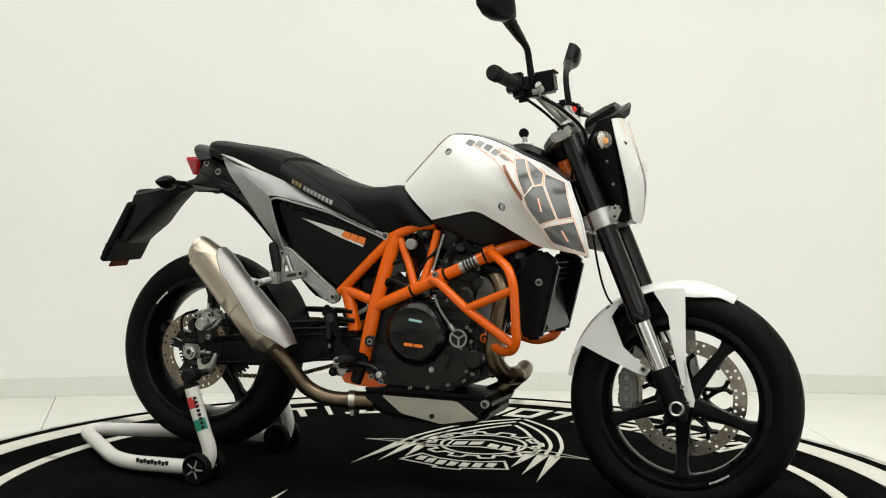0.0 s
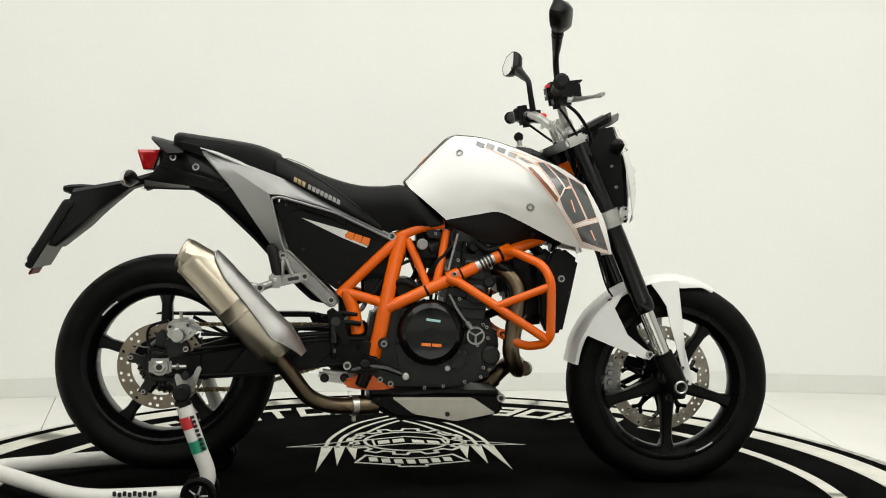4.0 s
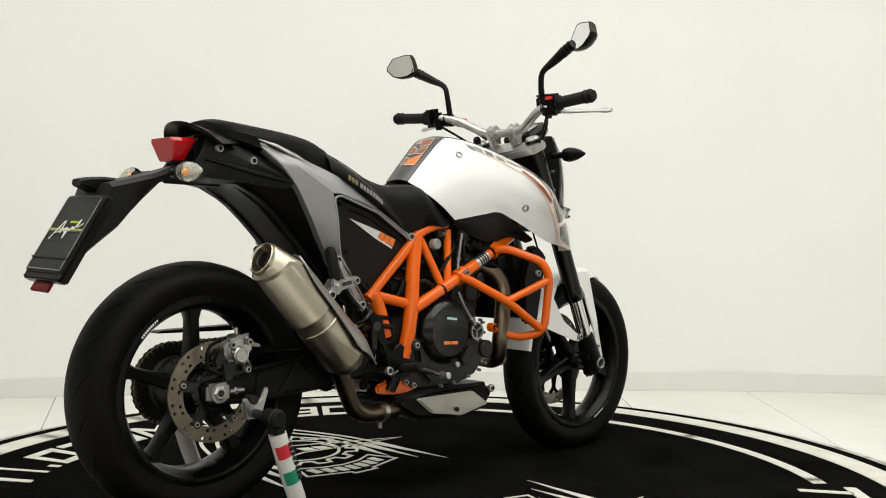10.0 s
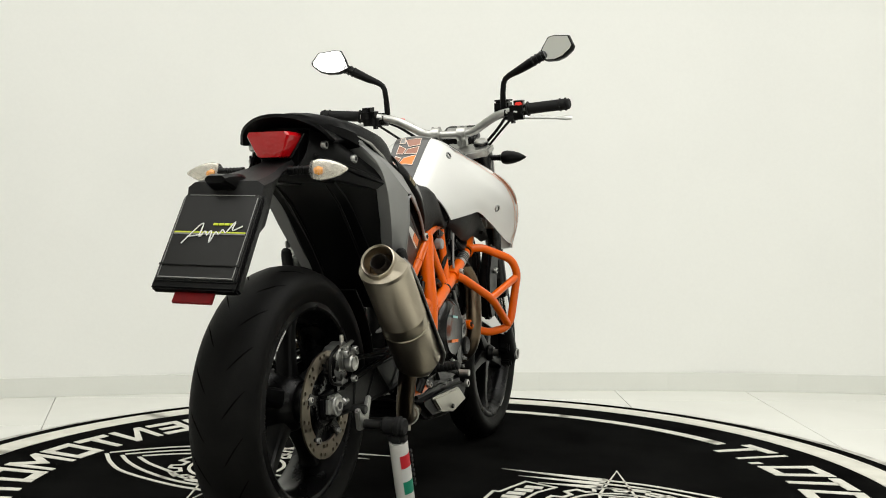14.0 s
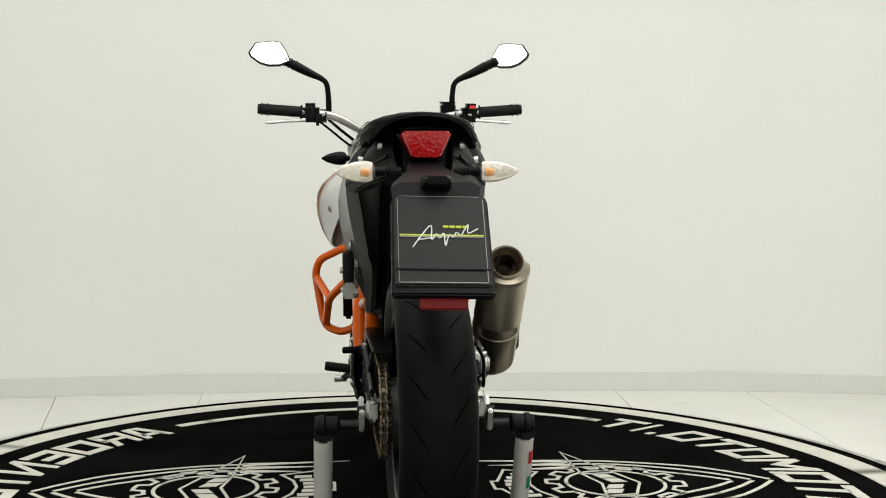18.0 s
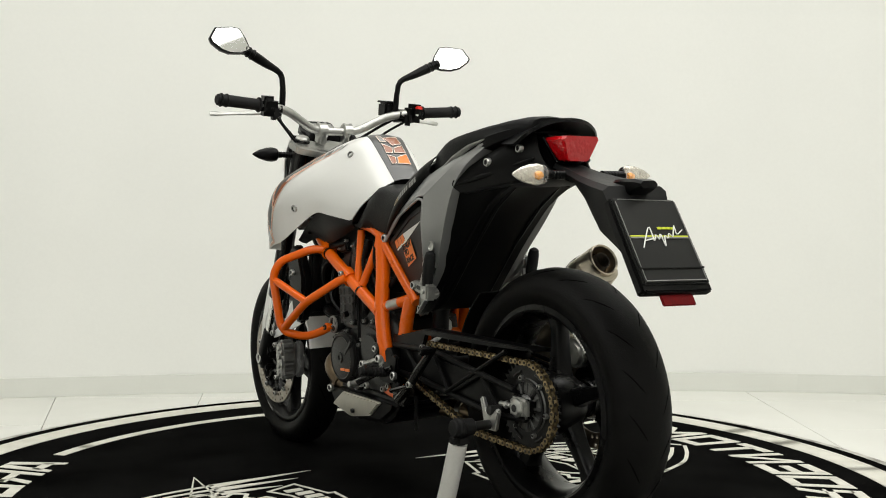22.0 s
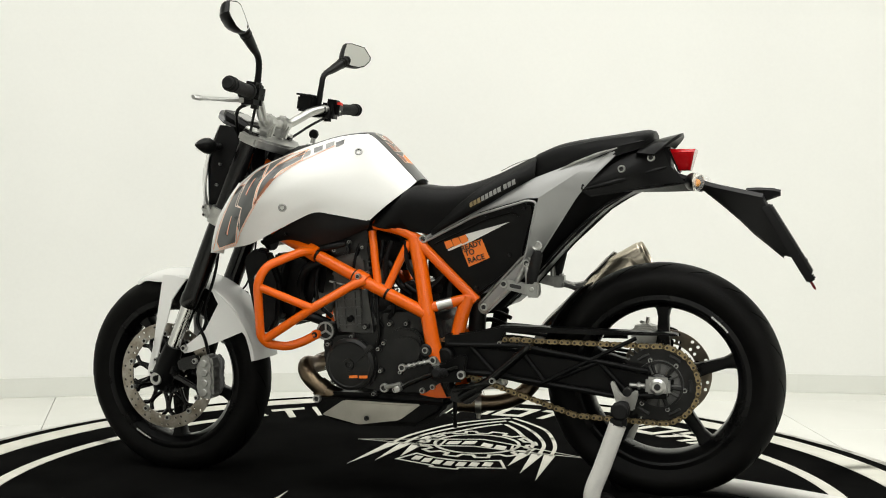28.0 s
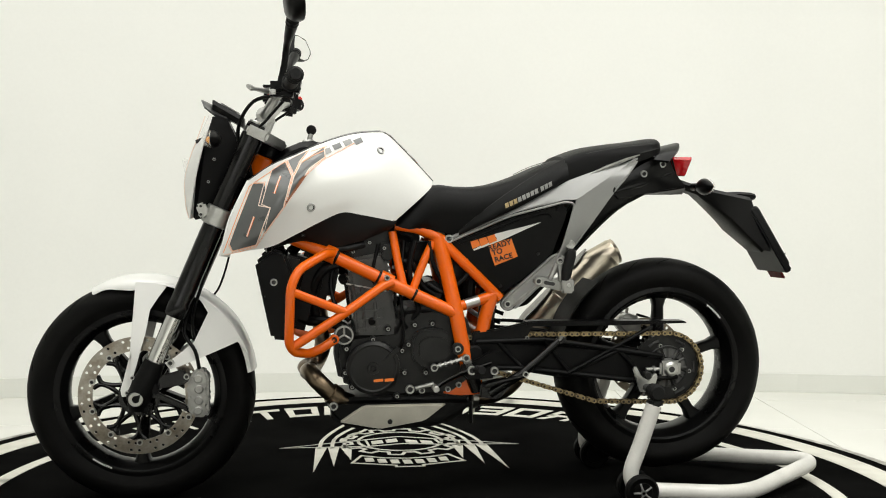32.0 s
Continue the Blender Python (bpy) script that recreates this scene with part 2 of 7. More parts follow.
def grid_of(curves, nu, nv, smooth=True):
    """Rows of points that pass from curve to curve."""
    cs = [curve_pts(c, nu) if smooth else even(c, nu) for c in curves]
    cols = [curve_pts([c[i] for c in cs], nv) if len(cs) > 2 else even([c[i] for c in cs], nv) for i in range(nu)]
    return [[cols[i][j] for i in range(nu)] for j in range(nv)]


def shell(curves, nu=24, nv=12, thick=0.004, smooth=True, bm=None, inward=None):
    """A bent sheet with thickness through several curves."""
    g = grid_of(curves, nu, nv, smooth)
    bm = bm or bmesh.new()
    nrm = [[None] * nu for _ in range(nv)]
    for j in range(nv):
        for i in range(nu):
            du = g[j][min(i + 1, nu - 1)] - g[j][max(i - 1, 0)]
            dv = g[min(j + 1, nv - 1)][i] - g[max(j - 1, 0)][i]
            k = du.cross(dv)
            k = k.normalized() if k.length > 1e-9 else Vector((0, 1, 0))
            if inward is not None and k.dot(Vector(inward)) < 0:
                k = -k
            nrm[j][i] = k
    a = [[bm.verts.new(g[j][i]) for i in range(nu)] for j in range(nv)]
    b = [[bm.verts.new(g[j][i] + nrm[j][i] * thick) for i in range(nu)] for j in range(nv)]
    for j in range(nv - 1):
        for i in range(nu - 1):
            bm.faces.new((a[j][i], a[j][i + 1], a[j + 1][i + 1], a[j + 1][i]))
            bm.faces.new((b[j][i], b[j + 1][i], b[j + 1][i + 1], b[j][i + 1]))
    for i in range(nu - 1):
        bm.faces.new((a[0][i], b[0][i], b[0][i + 1], a[0][i + 1]))
        bm.faces.new((a[-1][i], a[-1][i + 1], b[-1][i + 1], b[-1][i]))
    for j in range(nv - 1):
        bm.faces.new((a[j][0], a[j + 1][0], b[j + 1][0], b[j][0]))
        bm.faces.new((a[j][-1], b[j][-1], b[j + 1][-1], a[j + 1][-1]))
    return bm


def flip(pts, s):
    return [(p[0], p[1] * s, p[2]) for p in pts]


def sticker(poly, surf, s, lift=0.0012, cuts=3):
    """A thin print that follows a body: poly (x, z) laid on the tree surf from the side s (-1 right, 1 left)."""
    bm = bmesh.new()
    bm.faces.new([bm.verts.new((u, 0, v)) for u, v in poly])
    bmesh.ops.triangulate(bm, faces=bm.faces[:])
    for _ in range(cuts):
        long = [e for e in bm.edges if e.calc_length() > 0.012]
        if not long:
            break
        bmesh.ops.subdivide_edges(bm, edges=long, cuts=1)
        bmesh.ops.triangulate(bm, faces=bm.faces[:])
    for v in bm.verts:
        hit, nrm, _, _ = surf.ray_cast(Vector((v.co.x, s * 1.0, v.co.z)), Vector((0, -s, 0)))
        if hit is None:
            hit, nrm, _, _ = surf.find_nearest(Vector((v.co.x, s * 0.2, v.co.z)))
        if nrm.y * s < 0:
            nrm = -nrm
        v.co = hit + nrm * lift
    return bm


def panel(poly, yfun, s, thick=0.005):
    """A bent plate with the outline poly (x, z), whose y follows yfun."""
    bm = bmesh.new()
    bm.faces.new([bm.verts.new((u, 0, v)) for u, v in poly])
    bmesh.ops.triangulate(bm, faces=bm.faces[:])
    for _ in range(3):
        long = [e for e in bm.edges if e.calc_length() > 0.025]
        if not long:
            break
        bmesh.ops.subdivide_edges(bm, edges=long, cuts=1)
        bmesh.ops.triangulate(bm, faces=bm.faces[:])
    for v in bm.verts:
        v.co.y = s * yfun(v.co.x, v.co.z)
    edge = [e for e in bm.edges if len(e.link_faces) == 1]
    back = {v: bm.verts.new((v.co.x, v.co.y - s * thick, v.co.z)) for v in bm.verts[:]}
    for f in bm.faces[:]:
        bm.faces.new([back[v] for v in reversed(f.verts)])
    for e in edge:
        a, b = e.verts
        bm.faces.new((a, b, back[b], back[a]))
    return bm


def stroke(pts, w, closed=False):
    """A mitred band of width w along a flat line, as quads that meet edge to edge."""
    p = [Vector((a, b)) for a, b in pts]
    p = [a for a, b in zip(p, p[1:] + [Vector((9e9, 0))]) if (a - b).length > 1e-6]
    n = len(p)
    rails = []
    for i, q in enumerate(p):
        a, b = p[(i - 1) % n] if closed or i else p[0], p[(i + 1) % n] if closed or i < n - 1 else p[-1]
        d1, d2 = (q - a), (b - q)
        d1 = d1.normalized() if d1.length > 1e-9 else d2.normalized()
        d2 = d2.normalized() if d2.length > 1e-9 else d1
        t = (d1 + d2)
        t = t.normalized() if t.length > 1e-3 else d1
        k = Vector((-t.y, t.x))
        m = k * (w / 2) / max(0.5, abs(k.dot(Vector((-d1.y, d1.x)))))
        rails.append((tuple(q + m), tuple(q - m)))
    out = []
    for i in range(n if closed else n - 1):
        (a, b), (c, d) = rails[i], rails[(i + 1) % n]
        out.append([a, b, d, c])
    return out


def tree_of(ob):
    me = ob.data
    return BVHTree.FromPolygons([v.co.copy() for v in me.vertices], [tuple(q.vertices) for q in me.polygons])


def lettering(text, size, depth=0.0008):
    """A word as a flat mesh, its middle at the origin, in the x-y plane."""
    cu = bpy.data.curves.new("word", "FONT")
    cu.body, cu.size, cu.extrude, cu.align_x, cu.align_y, cu.offset = text, size, depth, "CENTER", "CENTER", size * 0.022
    ob = bpy.data.objects.new("word", cu)
    scene.collection.objects.link(ob)
    bpy.context.view_layer.update()
    me = bpy.data.meshes.new_from_object(ob.evaluated_get(bpy.context.evaluated_depsgraph_get()))
    bpy.data.objects.remove(ob)
    return me


# ---- the room ----
FLOOR = -0.12
WALL = curve_pts([(-5.5, 1.25, 0), (-3.2, 1.83, 0), (-1.95, 2.09, 0), (-1.09, 2.255, 0), (0, 2.36, 0), (1.06, 2.40, 0), (1.77, 2.398, 0), (2.46, 2.315, 0), (3.6, 2.13, 0), (5.5, 1.6, 0)], 60)


def ribbon_wall(pts, z0, z1, depth, bm=None):
    rings = []
    for i, q in enumerate(pts):
        d = (pts[min(i + 1, len(pts) - 1)] - pts[max(i - 1, 0)]).normalized()
        k = Vector((-d.y, d.x, 0))
        rings.append([q + Vector((0, 0, z0)), q + Vector((0, 0, z1)), q + k * depth + Vector((0, 0, z1)), q + k * depth + Vector((0, 0, z0))])
    return skin(rings, bm)


thing("wall_back", ribbon_wall(WALL, FLOOR - 0.1, 3.3, 0.2), "wall", "plain white painted studio wall, gently curved", "wall", kind="structure", angle=20)
# unseen side and front walls, added to close the room and tone its reflections
for nm, c, s in (("wall_left", (-5.6, -3.0, 1.6), (0.2, 8.4, 3.6)), ("wall_right", (5.6, -2.6, 1.6), (0.2, 9.2, 3.6)), ("wall_front", (0, -7.0, 1.6), (11.4, 0.2, 3.6))):
    thing(nm, block(c, s, 0.01), "hall", "unseen grey wall added to close the room", "wall", kind="structure")
thing("ceiling", block((0, -2.2, 3.4), (11.4, 10.2, 0.2), 0.01), "wall", "plain white painted ceiling", "ceiling", kind="structure")
floor = thing("floor", block((0, -2.2, FLOOR - 0.063), (11.4, 10.2, 0.1), 0.002), "joint", "pale grout bed under glossy white floor tiles", "floor", kind="structure")
# large glossy tiles, each its own slab
STEP, GAP = 0.69, 0.0015
LINES = [(1.735 + STEP * k, 0.028) for k in range(6, 0, -1)] + [(1.735, 0.028), (1.045, 0.017), (0.355, 0.0), (-0.335, -0.05), (-1.06, -0.13), (-1.77, -0.27)] + [(-1.77 - STEP * k, -0.30) for k in range(1, 8)]


def joint(k, y):
    x, slope = LINES[k]
    return x + slope * (max(y, 0.3) - 2.1)


for k in range(len(LINES) - 1):
    for j in range(-13, 2):
        y0, y1 = 1.415 + j * STEP + GAP, 1.415 + (j + 1) * STEP - GAP
        quad = [(joint(k + 1, y0) + GAP, y0), (joint(k, y0) - GAP, y0), (joint(k, y1) - GAP, y1), (joint(k + 1, y1) + GAP, y1)]
        part("tile", slab(quad, FLOOR - 0.012, FLOOR, 0.0008, axis="z", seg=1), "floor", floor)
# skirting tiles along the curved wall
skirt = holder("baseboard", "row of glossy white skirting tiles along the wall", "baseboard")
skirt["kind"] = "structure"
run = even(WALL, 1200)
step = (run[1] - run[0]).length
start = min(range(len(run)), key=lambda i: abs(run[i].x - 1.335))
sk = [run[i] for i in range(start % int(0.69 / step), len(run), int(0.69 / step))]
for a, b in zip(sk, sk[1:]):
    d = (b - a)
    ang = math.degrees(math.atan2(d.y, d.x))
    mid = (a + b) / 2
    k = Vector((d.y, -d.x, 0)).normalized() * 0.004
    part("tile", block((0, 0, 0), (d.length - 0.0008, 0.016, 0.096), 0.001), "skirt", skirt, m=pose(mid.x + k.x, mid.y + k.y, FLOOR + 0.048, 0, 0, ang))

# ---- turntable ----
platform = thing("turntable", lathe([(0.4, -0.116), (1.590, -0.116), (1.602, -0.108), (1.602, -0.016), (1.596, -0.010), (0.4, -0.010)], 128, "z"), "board",
                 "low round turntable with a scuffed grey wooden edge", "turntable")
carpet = thing("carpet", lathe([(0.05, -0.010), (1.536, -0.010), (1.542, -0.006), (1.538, 0.0), (0.05, 0.0)], 128, "z"), "carpet",
               "round black carpet with white printed rings and emblems", "carpet")
LIFT = 0.0016


def flat_piece(name, quads, label=""):
    bm = bmesh.new()
    for q in quads:
        try:
            a = [bm.verts.new((x, y, -0.001)) for x, y in q]
            b = [bm.verts.new((x, y, LIFT)) for x, y in q]
            bm.faces.new(b)
            for i in range(len(q)):
                j = (i + 1) % len(q)
                bm.faces.new((a[i], a[j], b[j], b[i]))
        except ValueError:
            pass
    bmesh.ops.remove_doubles(bm, verts=bm.verts[:], dist=2e-4)
    return part(name, bm, "print", carpet, label)


def ring_quads(r0, r1, a0, a1, n):
    out = []
    for k in range(n):
        a, b = radians(a0 + (a1 - a0) * k / n), radians(a0 + (a1 - a0) * (k + 1) / n)
        out.append([(r0 * math.cos(a), r0 * math.sin(a)), (r1 * math.cos(a), r1 * math.sin(a)), (r1 * math.cos(b), r1 * math.sin(b)), (r0 * math.cos(b), r0 * math.sin(b))])
    return out


flat_piece("white_ring", ring_quads(1.392, 1.487, 0, 360, 160))
for a0 in (-42.3, 137.7):
    flat_piece("white_arc", ring_quads(1.190, 1.232, a0 + 1, a0 + 83.6, 40))
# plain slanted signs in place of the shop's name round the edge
SIGNS = ("leg", "hook", "ring", "comb", "zig", "tee", "ring", "wave", "ring", "tee", "ring", "dot", "bar", "tee")
SHAPES = {
    "leg": [[(0, 0), (.18, 0), (.75, 1), (.5, 1)], [(.75, 1), (1, 1), (1, 0), (.8, 0)], [(.2, .2), (.9, .2), (.9, .38), (.3, .38)]],
    "hook": [[(0, 0), (.2, 0), (.2, 1), (0, 1)], [(.2, .82), (.95, .82), (.95, 1), (.2, 1)], [(.75, .45), (.95, .45), (.95, .85), (.75, .85)], [(.2, .4), (.95, .4), (.95, .56), (.2, .56)], [(.55, .42), (.75, .42), (1, 0), (.75, 0)]],
    "ring": [[(0, 0), (.22, 0), (.22, 1), (0, 1)], [(.78, 0), (1, 0), (1, 1), (.78, 1)], [(.2, 0), (.8, 0), (.8, .2), (.2, .2)], [(.2, .8), (.8, .8), (.8, 1), (.2, 1)]],
    "comb": [[(0, 0), (.22, 0), (.22, 1), (0, 1)], [(.2, .8), (1, .8), (1, 1), (.2, 1)], [(.2, .4), (.85, .4), (.85, .58), (.2, .58)], [(.2, 0), (1, 0), (1, .2), (.2, .2)]],
    "zig": [[(0, 0), (.2, 0), (.2, 1), (0, 1)], [(.8, 0), (1, 0), (1, 1), (.8, 1)], [(.2, 1), (.2, .75), (.8, 0), (.8, .25)]],
    "tee": [[(0, .8), (1, .8), (1, 1), (0, 1)], [(.4, 0), (.62, 0), (.62, .82), (.4, .82)]],
    "wave": [[(0, 0), (.17, 0), (.17, 1), (0, 1)], [(.83, 0), (1, 0), (1, 1), (.83, 1)], [(.17, 1), (.17, .7), (.5, .3), (.5, .6)], [(.83, 1), (.83, .7), (.5, .3), (.5, .6)]],
    "dot": [[(.35, 0), (.75, 0), (.75, .22), (.35, .22)]],
    "bar": [[(.4, 0), (.65, 0), (.65, 1), (.4, 1)]],
}
for base in (44.6, 224.6):
    ang = base
    for sgn in SIGNS:
        wide = {"dot": 3.2, "bar": 4.0, "wave": 8.3}.get(sgn, 7.1)
        quads = []
        for q in SHAPES[sgn]:
            pts = []
            for u, v in q:
                r = 1.118 + 0.180 * v
                a = radians(ang + (u * 0.86 - 0.22 * (v - 0.5)) * wide)
                pts.append((r * math.cos(a), r * math.sin(a)))
            quads.append(pts)
        flat_piece("plain_sign", quads)
        ang += wide


def emblem(turn):
    """A winged gear crest in white lines."""
    ca, sa = math.cos(turn), math.sin(turn)

    def put(qs):
        return [[(x * ca - y * sa, x * sa + y * ca) for x, y in q] for q in qs]

    def circ(r, y, n=40, f=0.0, teeth=0):
        out = []
        for k in range(n):
            a = 2 * math.pi * k / n
            rr = r + (f if teeth and int(a / (2 * math.pi) * teeth * 2) % 2 else 0)
            out.append((rr * math.cos(a), y + rr * math.sin(a)))
        return out
    CX = 0.0135
    gear = [(CX + x, y) for x, y in circ(0.172, 0.598, 120, 0.033, 12)]
    flat_piece("gear_line", put(stroke(gear, 0.012, True)))
    flat_piece("circle_line", put(stroke([(CX + x, y) for x, y in circ(0.146, 0.598)], 0.011, True)))
    blade = [(-0.392, 0.523), (-0.106, 0.628), (0.015, 0.672), (0.137, 0.626), (0.412, 0.519), (0.150, 0.535), (0.018, 0.556), (-0.098, 0.524)]
    flat_piece("spear_line", put(stroke(blade, 0.0085, True)))
    flat_piece("spear_line", put(stroke([(-0.106, 0.628), (-0.098, 0.524)], 0.008) + stroke([(0.137, 0.626), (0.150, 0.535)], 0.008)))
    for k, (x, y) in enumerate(((-0.086, 0.552), (-0.034, 0.572), (0.034, 0.572), (0.086, 0.556))):
        lean = 0.018 if k < 2 else -0.018
        flat_piece("plain_bar", put([[(x, y), (x + 0.040, y + lean), (x + 0.038, y + lean + 0.048), (x - 0.002, y + 0.048)]]))
    for s in (-1, 1):
        for w, tip, low, top in ((0.282, 0.305, 0.180, 1.080), (0.240, 0.240, 0.253, 1.020), (0.198, 0.182, 0.328, 0.955)):
            arc = [(CX + s * x, y) for x, y in ((0.008, top), (0.100 * w / 0.282, top - 0.085), (w * 0.66, top - 0.20), (w * 0.93, 0.66), (w, 0.50))]
            arc = [(q.x, q.y) for q in curve_pts([(a, b, 0) for a, b in arc], 18)]
            flat_piece("wing_line", put(stroke(arc, 0.013)))
            flat_piece("claw", put([[(CX + s * (w - 0.026), 0.515), (CX + s * (w + 0.012), 0.515), (CX + s * tip, low)]]))
    flat_piece("banner_line", put(stroke([(-0.167, 0.292), (-0.133, 0.390), (-0.060, 0.352), (0.012, 0.340), (0.084, 0.352), (0.154, 0.389), (0.194, 0.293), (0.056, 0.250), (0.056, 0.231), (-0.031, 0.231), (-0.031, 0.250)], 0.009, True)))
    for k in range(7):
        x = -0.122 + k * 0.040
        y = 0.268 + 0.55 * (x - 0.004) ** 2 / 0.24
        flat_piece("plain_bar", put([[(x, y), (x + 0.027, y), (x + 0.024, y + 0.052), (x - 0.003, y + 0.052)]]))


emblem(0.0)
emblem(math.pi)

# ---- motorcycle: x forward, y to its left, z up ----
bike = holder("motorcycle", "white and black naked motorcycle with orange frame, on a paddock stand", "motorcycle")
FA, RA = Vector((0.761, 0, 0.297)), Vector((-0.712, 0, 0.362))
SIDES = (-1, 1)


def at(v):
    return Matrix.Translation(v)


BOLTS = {}


def bolt(parent, p, r=0.010, d=(0, -1, 0), material="bolt", name="bolt", label=""):
    """A round cap bolt; the shade in its socket is painted black."""
    d = Vector(d).normalized()
    material = {"alu": "bolt", "steel": "bolt"}.get(material, material)
    if (r, material) not in BOLTS:
        me = mesh_of(lathe([(r, -0.006), (r, 0.002), (r * 0.88, 0.0045), (r * 0.58, 0.0045), (r * 0.52, 0.0035), (r * 0.50, 0.0005), (r * 0.05, 0.0005)], 16, "z"), "bolt", 28)
        me.materials.append(M[material])
        me.materials.append(M["print_shade_black"])
        # socket faces get black in place of their shade
        for q in me.polygons:
            if q.center.z < 0.0042 and math.hypot(q.center.x, q.center.y) < r * 0.56 and q.center.z > -0.004:
                q.material_index = 1
        BOLTS[(r, material)] = me
    m = Matrix.Translation(p) @ d.to_track_quat("Z", "Y").to_matrix().to_4x4()
    return part(name, BOLTS[(r, material)], material, parent, label, m)


# -- wheels


def tyre_profile(r, w, rim):
    h = w / 2
    return [(rim - 0.004, -h * 0.72), (rim + 0.010, -h * 0.82), (rim + (r - rim) * 0.32, -h * 0.97), (rim + (r - rim) * 0.48, -h), (rim + (r - rim) * 0.62, -h * 0.95), (rim + (r - rim) * 0.76, -h * 0.82),
            (rim + (r - rim) * 0.875, -h * 0.62), (rim + (r - rim) * 0.965, -h * 0.33), (r, 0)] + [
            (rim + (r - rim) * 0.965, h * 0.33), (rim + (r - rim) * 0.875, h * 0.62), (rim + (r - rim) * 0.76, h * 0.82), (rim + (r - rim) * 0.62, h * 0.95), (rim + (r - rim) * 0.48, h), (rim + (r - rim) * 0.32, h * 0.97),
            (rim + 0.010, h * 0.82), (rim - 0.004, h * 0.72), (rim - 0.012, h * 0.5), (rim - 0.012, -h * 0.5)]


def wheel(name, axle, r, w, rim, turn, hub_r, hub_w):
    h = w / 2
    prof = [(rim + 0.006, -h * 0.80), (rim - 0.006, -h * 0.84), (rim - 0.012, -h * 0.80), (rim - 0.017, -h * 0.66), (rim - 0.027, -h * 0.46), (rim - 0.030, -h * 0.22), (rim - 0.030, h * 0.22), (rim - 0.027, h * 0.46), (rim - 0.017, h * 0.66),
            (rim - 0.012, h * 0.80), (rim - 0.006, h * 0.84), (rim + 0.006, h * 0.80), (rim - 0.002, h * 0.6), (rim - 0.012, 0), (rim - 0.002, -h * 0.6)]
    w_ob = part(name, lathe(prof, 120, closed=True), "wheelblack", bike, "gloss black cast wheel with five straight spokes", at(axle))
    part("tyre", lathe(tyre_profile(r, w, rim), 168, closed=True), "rubber", w_ob, "black road tyre with short slanted grooves")
    part("hub", lathe([(0.012, -hub_w), (hub_r * 0.7, -hub_w), (hub_r, -hub_w * 0.7), (hub_r * 0.9, 0), (hub_r, hub_w * 0.7), (hub_r * 0.7, hub_w), (0.012, hub_w)], 36), "wheelblack", w_ob)
    bm = bmesh.new()
    rings = []
    for t, hw, hy in ((hub_r * 0.7, 0.030, 0.030), (hub_r + 0.03, 0.021, 0.024), (0.12, 0.0165, 0.021), (rim - 0.055, 0.0150, 0.021), (rim - 0.035, 0.020, 0.025), (rim - 0.022, 0.030, 0.026)):
        ring = []
        for k in range(12):
            a = 2 * math.pi * k / 12
            c, s = math.cos(a), math.sin(a)
            ring.append((t, hy * math.copysign(abs(c) ** 0.55, c), hw * math.copysign(abs(s) ** 0.55, s)))
        rings.append(ring)
    spoke = mesh_of(skin(rings, bm), "spoke")
    spoke.materials.append(M["wheelblack"])
    for k in range(5):
        part("spoke", spoke, "wheelblack", w_ob, m=pose(0, 0, 0, 0, -(turn + 72 * k), 0))
    # short slanted grooves along the tread: near-black tubes that paint their shade
    prof = [(abs(b), a) for a, b in tyre_profile(r, w, rim)[4:9]][::-1]
    pts = []
    for k in range(9):
        u = k / 8
        y = h * (0.16 + 0.66 * u)
        rr = float(np.interp(y, [q[0] for q in prof], [q[1] for q in prof]))
        a = 0.02 + 0.26 * u
        pts.append(((rr - 0.0012) * math.sin(a), y, (rr - 0.0012) * math.cos(a)))
    gro = mesh_of(tube(pts, [0.0003, 0.0012, 0.0018, 0.0020, 0.0020, 0.0020, 0.0018, 0.0012, 0.0003], 6), "groove")
    gro.materials.append(M["groove"])
    for k in range(20):
        for s in SIDES:
            part("groove", gro, "groove", w_ob, m=pose(0, 0, 0, 0, 18 * k + (9 if s > 0 else 0), 0) @ Matrix.Diagonal((1, s, 1, 1)))
    return w_ob


fw = wheel("front_wheel", FA, 0.307, 0.112, 0.224, 270, 0.030, 0.050)
rw = wheel("rear_wheel", RA, 0.310, 0.158, 0.222, 90, 0.045, 0.075)
# maker's marks on the rims become plain short bars
for w_ob, a0, hw in ((fw, -62, 0.059 * 0.84), (rw, 133, 0.079 * 0.84)):
    for s in SIDES:
        bm = bmesh.new()
        for k in range(9):
            a = radians(a0 + (k - 4) * 1.7)
            for q in ([(0.214, -0.5), (0.219, -0.5), (0.219, 0.5), (0.214, 0.5)],):
                vs = []
                for rr, u in q:
                    b = a + u * 0.020
                    vs.append(bm.verts.new((rr * math.cos(b), s * (hw + 0.0015), rr * math.sin(b))))
                bm.faces.new(vs)
        ob = part("plain_mark", bm, "whiteprint", w_ob, "small worn white bars on the rim")


